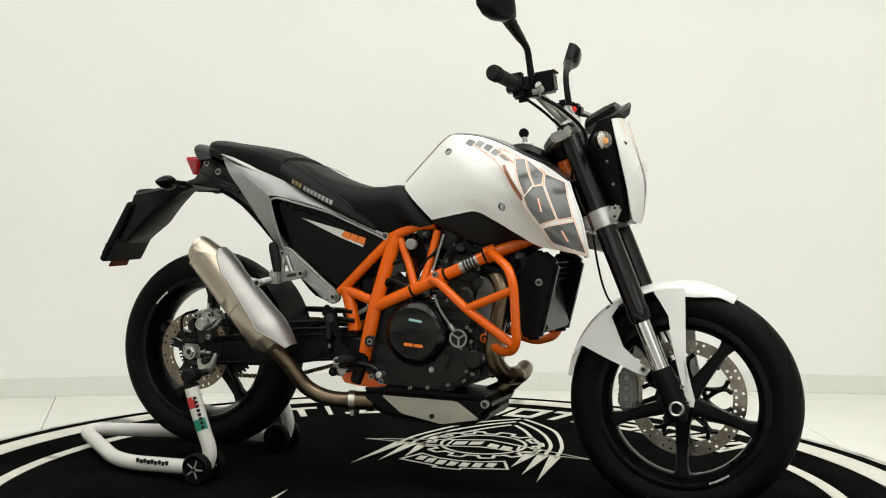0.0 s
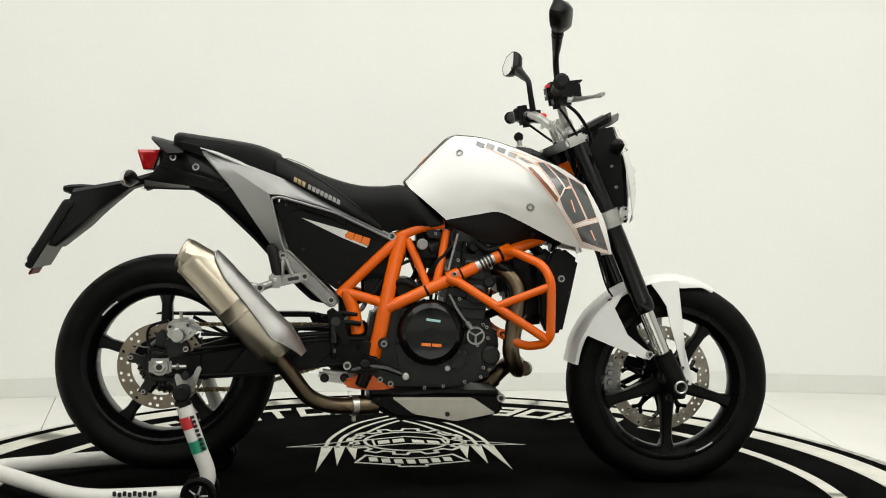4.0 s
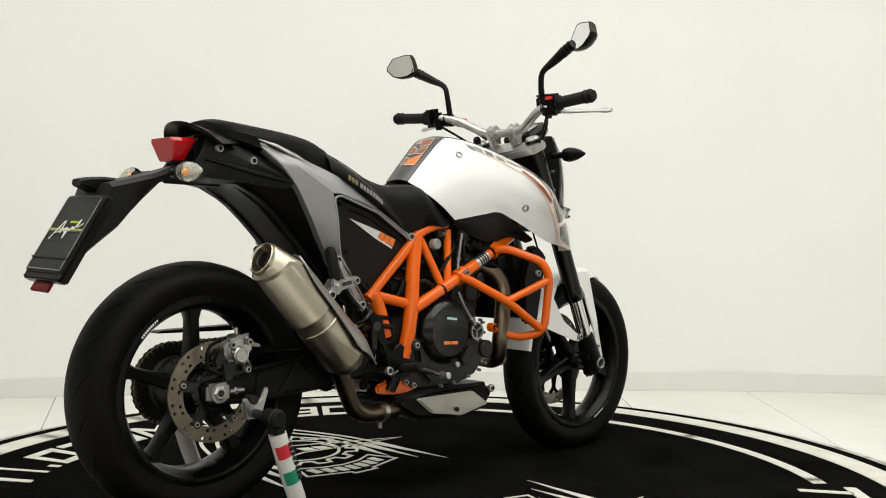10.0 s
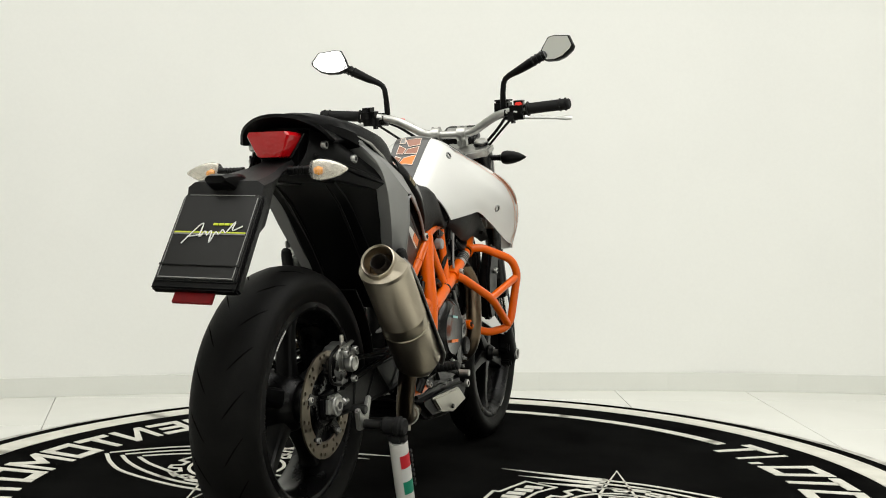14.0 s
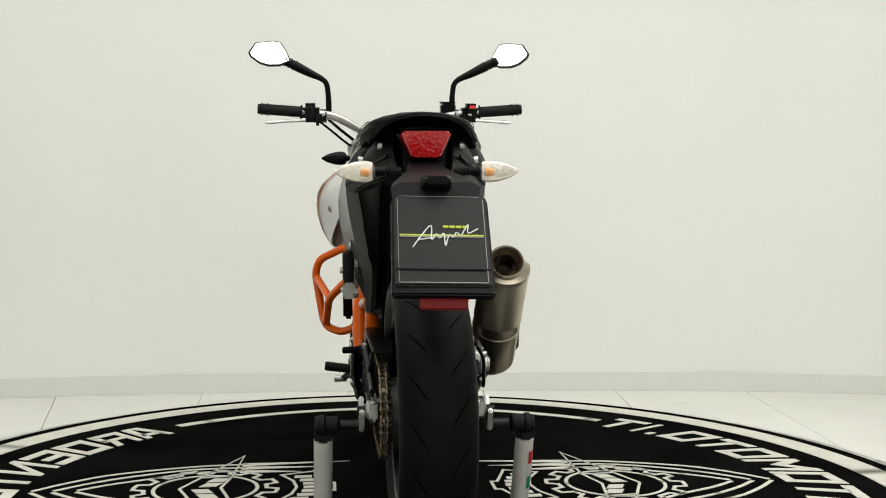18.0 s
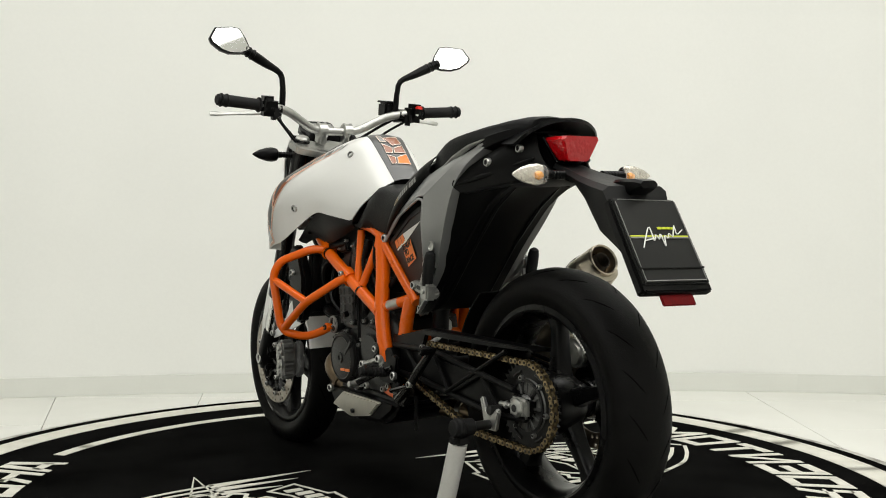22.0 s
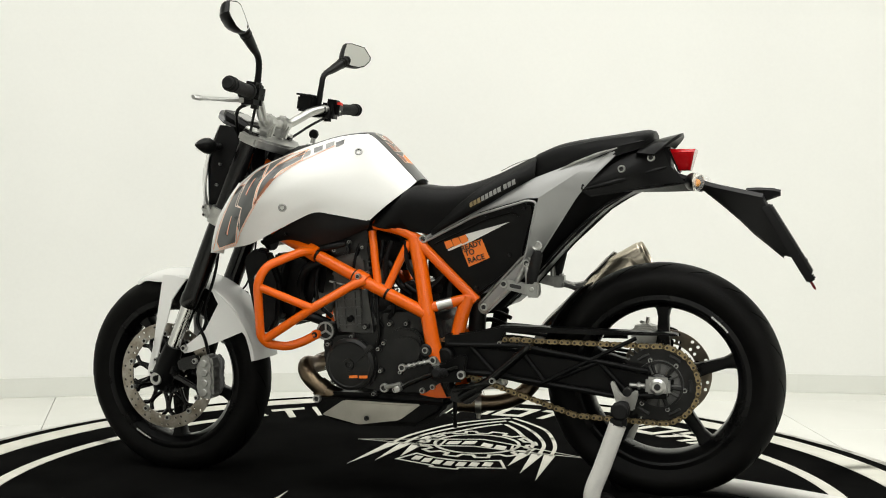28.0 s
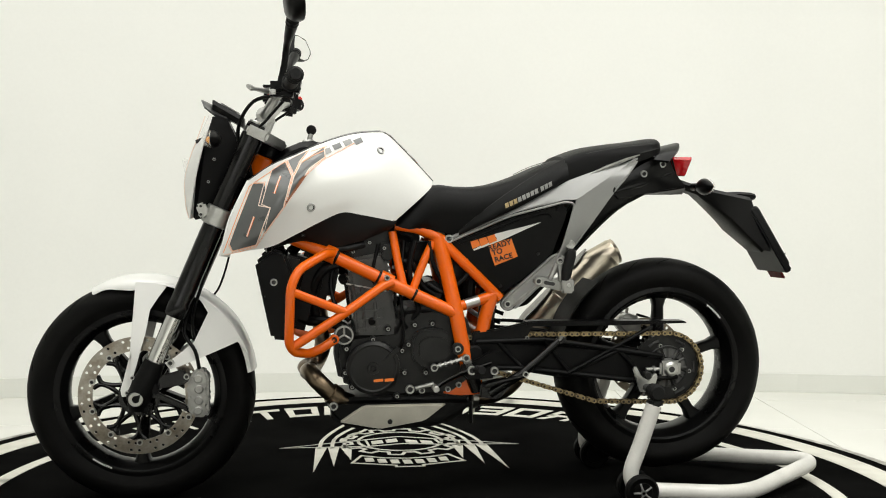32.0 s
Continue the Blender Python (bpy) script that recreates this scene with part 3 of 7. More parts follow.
def pierced(r0, r1, rows, n, hole, th):
    """A ring plate with rows of drilled holes."""
    bm = bmesh.new()
    for row in range(rows):
        ra, rb = r0 + (r1 - r0) * row / rows, r0 + (r1 - r0) * (row + 1) / rows
        for k in range(n):
            off = 0.5 * (row % 2)
            a0, a1 = 2 * math.pi * (k + off) / n, 2 * math.pi * (k + 1 + off) / n
            am, rm = (a0 + a1) / 2, (ra + rb) / 2
            out = [(ra, a0), (ra, am), (ra, a1), (rm, a1), (rb, a1), (rb, am), (rb, a0), (rm, a0)]
            P = [Vector((r * math.cos(a), 0, r * math.sin(a))) for r, a in out]
            c = Vector((rm * math.cos(am), 0, rm * math.sin(am)))
            drilled = (k + row) % 3 != 2
            H = [c + (p - c).normalized() * (hole if drilled else hole * 0.02) for p in P]
            up = Vector((0, th / 2, 0))
            A, B = [bm.verts.new(p + up) for p in P], [bm.verts.new(p + up) for p in H]
            C, D_ = [bm.verts.new(p - up) for p in P], [bm.verts.new(p - up) for p in H]
            for i in range(8):
                j = (i + 1) % 8
                bm.faces.new((A[i], A[j], B[j], B[i]))
                bm.faces.new((C[j], C[i], D_[i], D_[j]))
                if drilled:
                    bm.faces.new((B[i], B[j], D_[j], D_[i]))
                if i in (0, 1) and row == 0:
                    bm.faces.new((A[j], A[i], C[i], C[j]))
                if i in (4, 5) and row == rows - 1:
                    bm.faces.new((A[j], A[i], C[i], C[j]))
            if not drilled:
                bm.faces.new(B)
                bm.faces.new(D_[::-1])
    bmesh.ops.remove_doubles(bm, verts=bm.verts[:], dist=1e-5)
    return bm


part("brake_disc", pierced(0.122, 0.160, 2, 44, 0.0042, 0.005), "disc", fw, "large drilled steel brake disc with brown wear", at((0, 0.072, 0)))
part("brake_disc", pierced(0.082, 0.120, 2, 34, 0.0048, 0.005), "disc2", rw, "small drilled steel brake disc", at((0, -0.098, 0)))
part("disc_carrier", lathe([(0.044, 0.058), (0.056, 0.058), (0.056, 0.072), (0.044, 0.072)], 36, closed=True), "black", fw)
arm_bm = bmesh.new()
for w in (-0.30, 0.30):
    pts = curve_pts([(0.048, 0.066, 0.0), (0.075, 0.067, 0.075 * w * 0.9), (0.100, 0.068, 0.100 * w * 1.0), (0.122 * math.cos(w * 0.55), 0.069, 0.122 * math.sin(w * 0.55))], 10)
    tube(pts, 0.0062, 8, arm_bm)
arm_me = mesh_of(arm_bm, "carrier_arm")
arm_me.materials.append(M["black"])
for k in range(10):
    part("carrier_arm", arm_me, "black", fw, m=pose(0, 0, 0, 0, -36 * k, 0))
for k in range(10):
    a = radians(36 * k) + 0.3
    bolt(fw, (0.128 * math.cos(a), 0.076, 0.128 * math.sin(a)), 0.0085, (0, 1, 0), "steel", "rivet")
part("disc_carrier", lathe([(0.020, -0.098), (0.044, -0.100), (0.050, -0.098), (0.050, -0.090), (0.044, -0.070), (0.020, -0.060)], 36, closed=True), "black", rw)
arm_me = mesh_of(slab([(0.044, -0.017), (0.064, -0.011), (0.088, -0.015), (0.094, -0.011), (0.094, 0.011), (0.088, 0.015), (0.064, 0.011), (0.044, 0.017)], -0.102, -0.091, 0.002), "carrier_arm")
arm_me.materials.append(M["black"])
for k in range(5):
    part("carrier_arm", arm_me, "black", rw, m=pose(0, 0, 0, 0, -72 * k - 20, 0))
    a = radians(72 * k + 20)
    bolt(rw, (0.086 * math.cos(a), -0.103, 0.086 * math.sin(a)), 0.0065, (0, -1, 0), "steel")
# toothed ring of the rear speed sensor
bm = bmesh.new()
for k in range(30):
    a = radians(12 * k)
    block((0.052 * math.cos(a), -0.101, 0.052 * math.sin(a)), (0.010, 0.003, 0.005), 0.0005, (0, -12 * k, 0), bm)
part("sensor_ring", bm, "black", rw)
# toothed ring of the speed sensor
bm = bmesh.new()
for k in range(30):
    a = radians(12 * k)
    block((0.058 * math.cos(a), 0.066, 0.058 * math.sin(a)), (0.010, 0.003, 0.005), 0.0005, (0, -12 * k, 0), bm)
part("sensor_ring", bm, "steel", fw)
# axles; black plugs paint the shade of their hollow ends
part("axle", rod((0, -0.122, 0), (0, 0.125, 0), 0.013, 16), "steel", fw)
part("axle_nut", lathe([(0.010, 0.118), (0.019, 0.118), (0.021, 0.128), (0.018, 0.136), (0.010, 0.136), (0.009, 0.130)], 24), "alu", fw)
part("axle_socket", rod((0, 0.1295, 0), (0, 0.1312, 0), 0.0085, 18), "print_shade_black", fw)
part("axle_collar", lathe([(0.0135, -0.138), (0.0165, -0.140), (0.0195, -0.138), (0.0205, -0.130), (0.0135, -0.130)], 28, closed=True), "bolt", fw, "steel rim of the hollow axle")
part("axle_hole", rod((0, -0.131, 0), (0, -0.1335, 0), 0.0138, 20), "print_shade_black", fw)
part("axle", rod((0, -0.122, 0), (0, 0.122, 0), 0.012, 16), "steel", rw)
for s in SIDES:
    part("axle_nut", lathe([(0.008, s * 0.118), (0.021, s * 0.118), (0.021, s * 0.128), (0.014, s * 0.133), (0.008, s * 0.133)], 6 if s < 0 else 20), "alu", rw)
# black discs in place of the dark hollows
for s in SIDES:
    part("axle_hole", rod((0, s * 0.1328, 0), (0, s * 0.1342, 0), 0.0085, 16), "print_shade_black", rw)
# rear sprocket and its carrier
bm = bmesh.new()
n = 42
pts = []
for k in range(n):
    for f_, rr in ((-0.28, 0.097), (-0.12, 0.106), (0.12, 0.106), (0.28, 0.097)):
        a = 2 * math.pi * (k + f_) / n
        pts.append((rr, a))
out_ring = [(r_ * math.cos(a), r_ * math.sin(a)) for r_, a in pts]
A = [bm.verts.new((x, 0.083, z)) for x, z in out_ring]
B = [bm.verts.new((x, 0.091, z)) for x, z in out_ring]
C = [bm.verts.new((x * 0.062 / math.hypot(x, z), 0.083, z * 0.062 / math.hypot(x, z))) for x, z in out_ring]
D_ = [bm.verts.new((x * 0.062 / math.hypot(x, z), 0.091, z * 0.062 / math.hypot(x, z))) for x, z in out_ring]
for i in range(len(A)):
    j = (i + 1) % len(A)
    for q in ((A[i], A[j], B[j], B[i]), (C[j], C[i], D_[i], D_[j]), (A[j], A[i], C[i], C[j]), (B[i], B[j], D_[j], D_[i])):
        bm.faces.new(q)
part("sprocket", bm, "engine", rw)
part("hub_drum", lathe([(0.020, -0.040), (0.050, -0.040), (0.062, -0.026), (0.071, 0.004), (0.074, 0.034), (0.074, 0.056), (0.066, 0.062), (0.020, 0.062)], 36), "wheelblack", rw, "black hub drum")
part("cush_drive", lathe([(0.020, 0.060), (0.070, 0.060), (0.072, 0.082), (0.060, 0.094), (0.030, 0.098), (0.020, 0.110)], 30), "hub", rw, "dull grey hub casting with ribs")
for k in range(12):
    a = radians(30 * k)
    part("hub_rib", rod((0.030 * math.cos(a), 0.0985, 0.030 * math.sin(a)), (0.057 * math.cos(a), 0.0965, 0.057 * math.sin(a)), 0.0040, 6), "cylinder", rw)
# black strips laid on the sprocket imitate the shade of slots
for k in range(6):
    a0 = radians(60 * k - 12)
    part("slot", tube([(0.080 * math.cos(a0 + q * 0.08), 0.0912, 0.080 * math.sin(a0 + q * 0.08)) for q in range(6)], 0.0045, 6, flat=1.0), "print_shade_black", rw)
part("hub_ring", lathe([(0.056, 0.096), (0.062, 0.096), (0.062, 0.101), (0.056, 0.101)], 36, closed=True), "engine", rw)
for k in range(6):
    a = radians(60 * k + 10)
    bolt(rw, (0.066 * math.cos(a), 0.095, 0.066 * math.sin(a)), 0.006, (0, 1, 0), "steel")
    part("rib", rod((0.030 * math.cos(a), 0.096, 0.030 * math.sin(a)), (0.058 * math.cos(a), 0.094, 0.058 * math.sin(a)), 0.005, 8), "engine", rw)

# -- fork, clamps, bars
FT, FB = Vector((0.449, 0, 1.030)), Vector((0.719, 0, 0.385))
FD = (FB - FT).normalized()


def on_fork(k, y):
    q = FT.lerp(FB, k)
    return (q.x, y, q.z)


for s in SIDES:
    y = s * 0.103
    leg = part("fork_leg", tube([on_fork(k, y) for k in (0, 0.02, 0.36, 0.46, 0.74, 0.75, 0.79, 0.80)], [0.024, 0.026, 0.0265, 0.0285, 0.0285, 0.031, 0.031, 0.027], 24), "black", bike, "gloss black upside-down fork tube")
    part("slider", tube([on_fork(k, y) for k in (0.78, 1.0)], 0.0225, 24), "chrome", leg, "polished lower fork tube")
    q = Vector(on_fork(1.0, y))
    part("axle_carrier", tube([q - FD * 0.010, q + FD * 0.020, (0.742, y, 0.335), (0.758, y, 0.298), (0.760, y, 0.262)], [0.0275, 0.030, 0.032, 0.034, 0.024], 20), "armblack", leg)
    part("carrier_lug", slab([(0.716, 0.372), (0.744, 0.382), (0.738, 0.322), (0.716, 0.300), (0.700, 0.318)], y - 0.018, y + 0.018, 0.006), "armblack", leg)
    part("pinch_block", block((0.742, y, 0.270), (0.036, 0.036, 0.026), 0.006, (0, -20, 0)), "armblack", leg)
    for dx in (-0.010, 0.008):
        bolt(leg, (0.740 + dx, y, 0.256), 0.005, (0, 0, -1), "engine")
    part("fork_cap", rod(on_fork(-0.012, y), on_fork(0.012, y), 0.022, 18), "alu", leg)
    part("clamp", lathe([(0.029, -0.026), (0.036, -0.024), (0.036, 0.024), (0.029, 0.026)], 24, "z", closed=True), "alu", bike, "silver lower fork clamp", at(on_fork(0.385, y)) @ FD.to_track_quat("Z", "Y").to_matrix().to_4x4())
    lug = Vector(on_fork(0.385, y)) + Vector((0.036, s * 0.012, 0.016))
    part("clamp_lug", block(lug, (0.026, 0.030, 0.042), 0.006, (0, 22, 0)), "alu", bike)
    for dz in (-0.010, 0.012):
        bolt(bike, lug + Vector((0.004, s * 0.016, dz)), 0.006, (0, s, 0), "steel")
top = [(-0.060, -0.09), (-0.034, -0.136), (0.022, -0.142), (0.034, -0.10), (0.012, -0.05), (0.030, 0.0), (0.012, 0.05), (0.034, 0.10), (0.022, 0.142), (-0.034, 0.136), (-0.060, 0.09), (-0.085, 0.04), (-0.085, -0.04)]
part("top_clamp", slab([(x, y) for x, y in top], -0.015, 0.013, 0.006, axis="z"), "alu", bike, "cast aluminium upper fork clamp", at((0.452, 0, 1.008)) @ pose(0, 0, 0, 0, -24, 0))
part("lower_clamp_bridge", block((0.528, 0, 0.772), (0.07, 0.20, 0.05), 0.012, (0, -24, 0)), "alu", bike)
part("steering_head", rod((0.420, 0, 0.952), (0.487, 0, 0.79), 0.028, 20), "black", bike)
part("head_gusset", rod((0.423, 0, 0.945), (0.446, 0, 0.890), 0.034, 20), "orange", bike, "orange collar of the steering head")
part("bearing_cap", rod((0.410, 0, 0.978), (0.425, 0, 0.941), 0.033, 20), "plastic", bike)
bm = tube(rounded([(0.347, -0.400, 1.128), (0.362, -0.26, 1.120), (0.388, -0.18, 1.112), (0.425, -0.085, 1.062), (0.430, -0.04, 1.056), (0.430, 0.04, 1.056), (0.425, 0.085, 1.062), (0.388, 0.18, 1.112), (0.362, 0.26, 1.120), (0.347, 0.400, 1.128)], 0.05, 6), 0.0135, 16)
bars = part("handlebar", bm, "alu", bike, "tapered bare aluminium handlebar")
for s in SIDES:
    part("bar_riser", block((0.432, s * 0.045, 1.040), (0.044, 0.030, 0.060), 0.010, (0, -22, 0)), "alu", bars)
    part("bar_clamp", lathe([(0.014, -0.016), (0.024, -0.014), (0.024, 0.014), (0.014, 0.016)], 20, closed=True), "alu", bars, m=at((0.430, s * 0.045, 1.057)))
    g0, g1 = Vector((0.3585, s * 0.285, 1.1215)), Vector((0.3450, s * 0.410, 1.1290))
    grip = part("grip", rod(g0, g1, 0.0175, 18, bevel=0.003), "grip", bars, "black rubber grip")
    part("grip_flange", rod(g0, g0.lerp(g1, 0.04), 0.023, 18), "grip", grip)
    part("bar_end", rod(g1.lerp(g0, -0.01), g1.lerp(g0, -0.11), 0.0165, 18), "grip", grip)
    part("end_collar", rod(g1.lerp(g0, 0.01), g1.lerp(g0, -0.02), 0.0205, 18), "grip", grip)
    part("grip_ring", rod(g1.lerp(g0, 0.15), g1.lerp(g0, 0.12), 0.0205, 18), "grip", grip)
    sw = part("switch_box", block((0.362, s * 0.258, 1.120), (0.058, 0.058, 0.060), 0.014, (0, -10, s * -4)), "plastic", bars, "black switch housing")
    part("switch_button", block((0.338, s * 0.262, 1.134), (0.014, 0.022, 0.014), 0.003), "plastic2" if s > 0 else "redswitch", sw, "" if s > 0 else "red kill switch")
    part("switch_button", block((0.338, s * 0.252, 1.112), (0.012, 0.014, 0.008), 0.002), "whiteprint" if s < 0 else "plastic2", sw)
    part("switch_button", block((0.340, s * 0.272, 1.108), (0.012, 0.010, 0.010), 0.002), "plastic2", sw)
    perch = part("lever_perch", block((0.392, s * 0.222, 1.112), (0.056, 0.050, 0.040), 0.010), "plastic", bars)
    lev = curve_pts([(0.402, s * 0.222, 1.108), (0.425, s * 0.262, 1.104), (0.438, s * 0.32, 1.101), (0.448, s * 0.375, 1.098), (0.455, s * 0.405, 1.098)], 12)
    part("lever", tube(lev, [0.010, 0.010, 0.009, 0.0085, 0.008, 0.0075, 0.007, 0.0065, 0.0065, 0.007, 0.0095, 0.0075], 12, flat=0.7), "alu", bars, "silver hand lever with a ball end")
    part("perch_bolt", rod((0.402, s * 0.222, 1.092), (0.402, s * 0.222, 1.132), 0.006, 10), "steel", perch)
    # mirror on its stem
    stem = curve_pts([(0.386, s * 0.200, 1.118), (0.380, s * 0.200, 1.150), (0.374, s * 0.202, 1.188), (0.370, s * 0.212, 1.222), (0.362, s * 0.262, 1.247), (0.352, s * 0.322, 1.276), (0.350, s * 0.345, 1.286)], 18)
    mir = part("mirror_stem", tube(stem, [0.0095] * 4 + [0.0088] * 4 + [0.0095, 0.0105, 0.0120, 0.0132, 0.0142, 0.0150, 0.0155, 0.0140, 0.0150, 0.014], 14), "plastic", bars, "black mirror with a folded stem")
    part("stem_nut", rod((0.387, s * 0.200, 1.108), (0.385, s * 0.200, 1.124), 0.0115, 6), "plastic", mir)
    for k in (14, 15, 16):
        part("stem_rib", rod(stem[k], stem[k].lerp(stem[k + 1], 0.35), 0.0170, 14), "plastic", mir)
    face = [(-0.067, -0.024), (-0.054, 0.010), (-0.037, 0.039), (-0.012, 0.042), (0.044, 0.034), (0.066, 0.001), (0.061, -0.012), (0.033, -0.033), (0.004, -0.041), (-0.034, -0.039)]
    # u to the outside, v up; the glass looks back
    ctr = Vector((0.336, s * 0.384, 1.303))
    TM = at(ctr) @ pose(0, 0, 0, 0, 12, 8 if s > 0 else -25)
    rings = [[(d, (u * k - 0.10 * d) * s, v * k) for u, v in face] for d, k in ((0.036, 0.42), (0.032, 0.68), (0.020, 0.91), (0.010, 0.98), (0.0, 1.0), (-0.004, 0.97), (-0.002, 0.90))]
    part("mirror_shell", skin(rings), "plastic", mir, m=TM)
    bm = bmesh.new()
    bm.faces.new([bm.verts.new((-0.0035, u * 0.91 * s, v * 0.91)) for u, v in face])
    part("mirror_glass", bm, "mirror", mir, "clear mirror glass", m=TM)
for s in SIDES:
    bolt(bars, (0.428, s * 0.056, 1.079), 0.005, (0, 0, 1))
    bolt(bars, (0.428, s * 0.034, 1.079), 0.005, (0, 0, 1))
    part("switch_block", block((0.366, s * 0.236, 1.102), (0.040, 0.030, 0.046), 0.010, (0, -8, 0)), "plastic2", bars)
    part("lever_pivot", block((0.404, s * 0.232, 1.106), (0.026, 0.034, 0.018), 0.005), "alu", bars)
part("brake_reservoir", block((0.416, -0.190, 1.132), (0.054, 0.048, 0.050), 0.006, (0, -8, 0)), "plastic", bars, "square black brake fluid reservoir")
part("reservoir_cap", block((0.418, -0.190, 1.159), (0.055, 0.049, 0.006), 0.002, (0, -8, 0)), "plastic2", bars)
part("clutch_knob", rod((0.40, 0.188, 1.112), (0.412, 0.150, 1.106), 0.008, 12), "redswitch", bars, "red adjuster on the clutch lever")
# cables
for pts, r in (([(0.40, -0.20, 1.10), (0.45, -0.16, 1.07), (0.50, -0.09, 1.01), (0.49, -0.05, 0.92)], 0.005), ([(0.40, 0.20, 1.10), (0.46, 0.17, 1.08), (0.50, 0.09, 1.01), (0.48, 0.06, 0.90)], 0.005),
               ([(0.36, 0.24, 1.10), (0.42, 0.16, 1.04), (0.47, 0.09, 0.98), (0.46, 0.07, 0.86)], 0.004), ([(0.36, -0.24, 1.10), (0.42, -0.17, 1.05), (0.47, -0.10, 0.98), (0.46, -0.08, 0.86)], 0.004),
               ([(0.50, 0.02, 1.0), (0.55, 0.06, 0.88), (0.56, 0.09, 0.76), (0.59, 0.075, 0.62), (0.62, 0.085, 0.50), (0.60, 0.09, 0.40)], 0.0045), ([(0.50, -0.03, 0.82), (0.535, -0.06, 0.66), (0.56, -0.065, 0.58), (0.585, -0.06, 0.545)], 0.003)):
    part("cable", tube(curve_pts(pts, 20), r, 8), "plastic", bike)
part("cable_bracket", block((0.585, -0.062, 0.548), (0.05, 0.02, 0.014), 0.003, (0, -20, 0)), "plastic", bike)

# -- dash and headlight
bm = skin([[(0.488 + 0.11 * u, y * w, 1.036 + 0.062 * u + dz) for y, dz in ((-0.055, -0.012), (-0.06, 0.004), (-0.05, 0.016), (0.05, 0.016), (0.06, 0.004), (0.055, -0.012))] for u, w in ((0, 0.75), (0.06, 1.0), (0.65, 1.08), (0.75, 0.9))])
dash = part("dashboard", bm, "plastic", bike, "black instrument pod over the headlight")
part("screen", block((0.524, 0, 1.076), (0.056, 0.088, 0.003), 0.001, (0, -29, 0)), "midgrey", dash)
hl = part("headlight", skin([[(0.530, -0.060, 0.79), (0.500, -0.078, 0.985), (0.530, -0.070, 1.045), (0.530, 0.070, 1.045), (0.500, 0.078, 0.985), (0.530, 0.060, 0.79)],
                             [(0.612, -0.078, 0.772), (0.585, -0.100, 0.965), (0.566, -0.085, 1.050), (0.566, 0.085, 1.050), (0.585, 0.100, 0.965), (0.612, 0.078, 0.772)],
                             [(0.620, -0.062, 0.780), (0.606, -0.086, 0.940), (0.572, -0.070, 1.045), (0.572, 0.070, 1.045), (0.606, 0.086, 0.940), (0.620, 0.062, 0.780)]]), "plastic", bike, "black headlight housing behind a white mask")
for s in SIDES:
    part("mask", shell([flip([(0.570, 0.088, 1.047), (0.583, 0.102, 1.00), (0.597, 0.103, 0.945), (0.614, 0.095, 0.870), (0.626, 0.083, 0.795), (0.628, 0.070, 0.778)], s),
                        flip([(0.578, 0.060, 1.052), (0.602, 0.076, 0.995), (0.624, 0.078, 0.935), (0.638, 0.066, 0.876), (0.637, 0.052, 0.806), (0.631, 0.045, 0.775)], s),
                        flip([(0.585, 0.012, 1.056), (0.611, 0.018, 0.993), (0.635, 0.032, 0.933), (0.648, 0.032, 0.877), (0.645, 0.022, 0.807), (0.636, 0.018, 0.772)], s)], 18, 8, 0.003), "white", hl, "white headlight mask")
    for z, x in ((0.935, 0.562), (0.875, 0.578)):
        bolt(hl, (x, s * (0.094 if z > 0.9 else 0.086), z), 0.004, (0, s, 0), "steel")
for s in SIDES:
    part("mask_line", tube(curve_pts(flip([(0.590, 0.048, 1.053), (0.608, 0.062, 0.994), (0.630, 0.060, 0.935), (0.643, 0.052, 0.876), (0.641, 0.040, 0.806), (0.634, 0.036, 0.776)], s), 20), 0.0015, 6), "glow", hl, "thin pale line on the mask")
    part("plain_mark", block((0.600, s * 0.0865, 0.985), (0.026, 0.004, 0.010), 0.001, (0, 20, s * -26)), "print_shade_black", hl, "small black mark on the mask")
part("lamp_glass", block((0.636, 0, 0.890), (0.016, 0.060, 0.10), 0.005, (0, 12, 0)), "clear", hl)
part("visor", shell([[(0.530, -0.064, 1.042), (0.565, -0.064, 1.056), (0.592, -0.050, 1.074)], [(0.540, -0.034, 1.060), (0.575, -0.032, 1.078), (0.601, -0.024, 1.092)], [(0.545, 0, 1.066), (0.578, 0, 1.085), (0.605, 0, 1.098)], [(0.540, 0.034, 1.060), (0.575, 0.032, 1.078), (0.601, 0.024, 1.092)], [(0.530, 0.064, 1.042), (0.565, 0.064, 1.056), (0.592, 0.050, 1.074)]], 12, 12, 0.004), "darkgrey", hl, "small grey wind deflector")


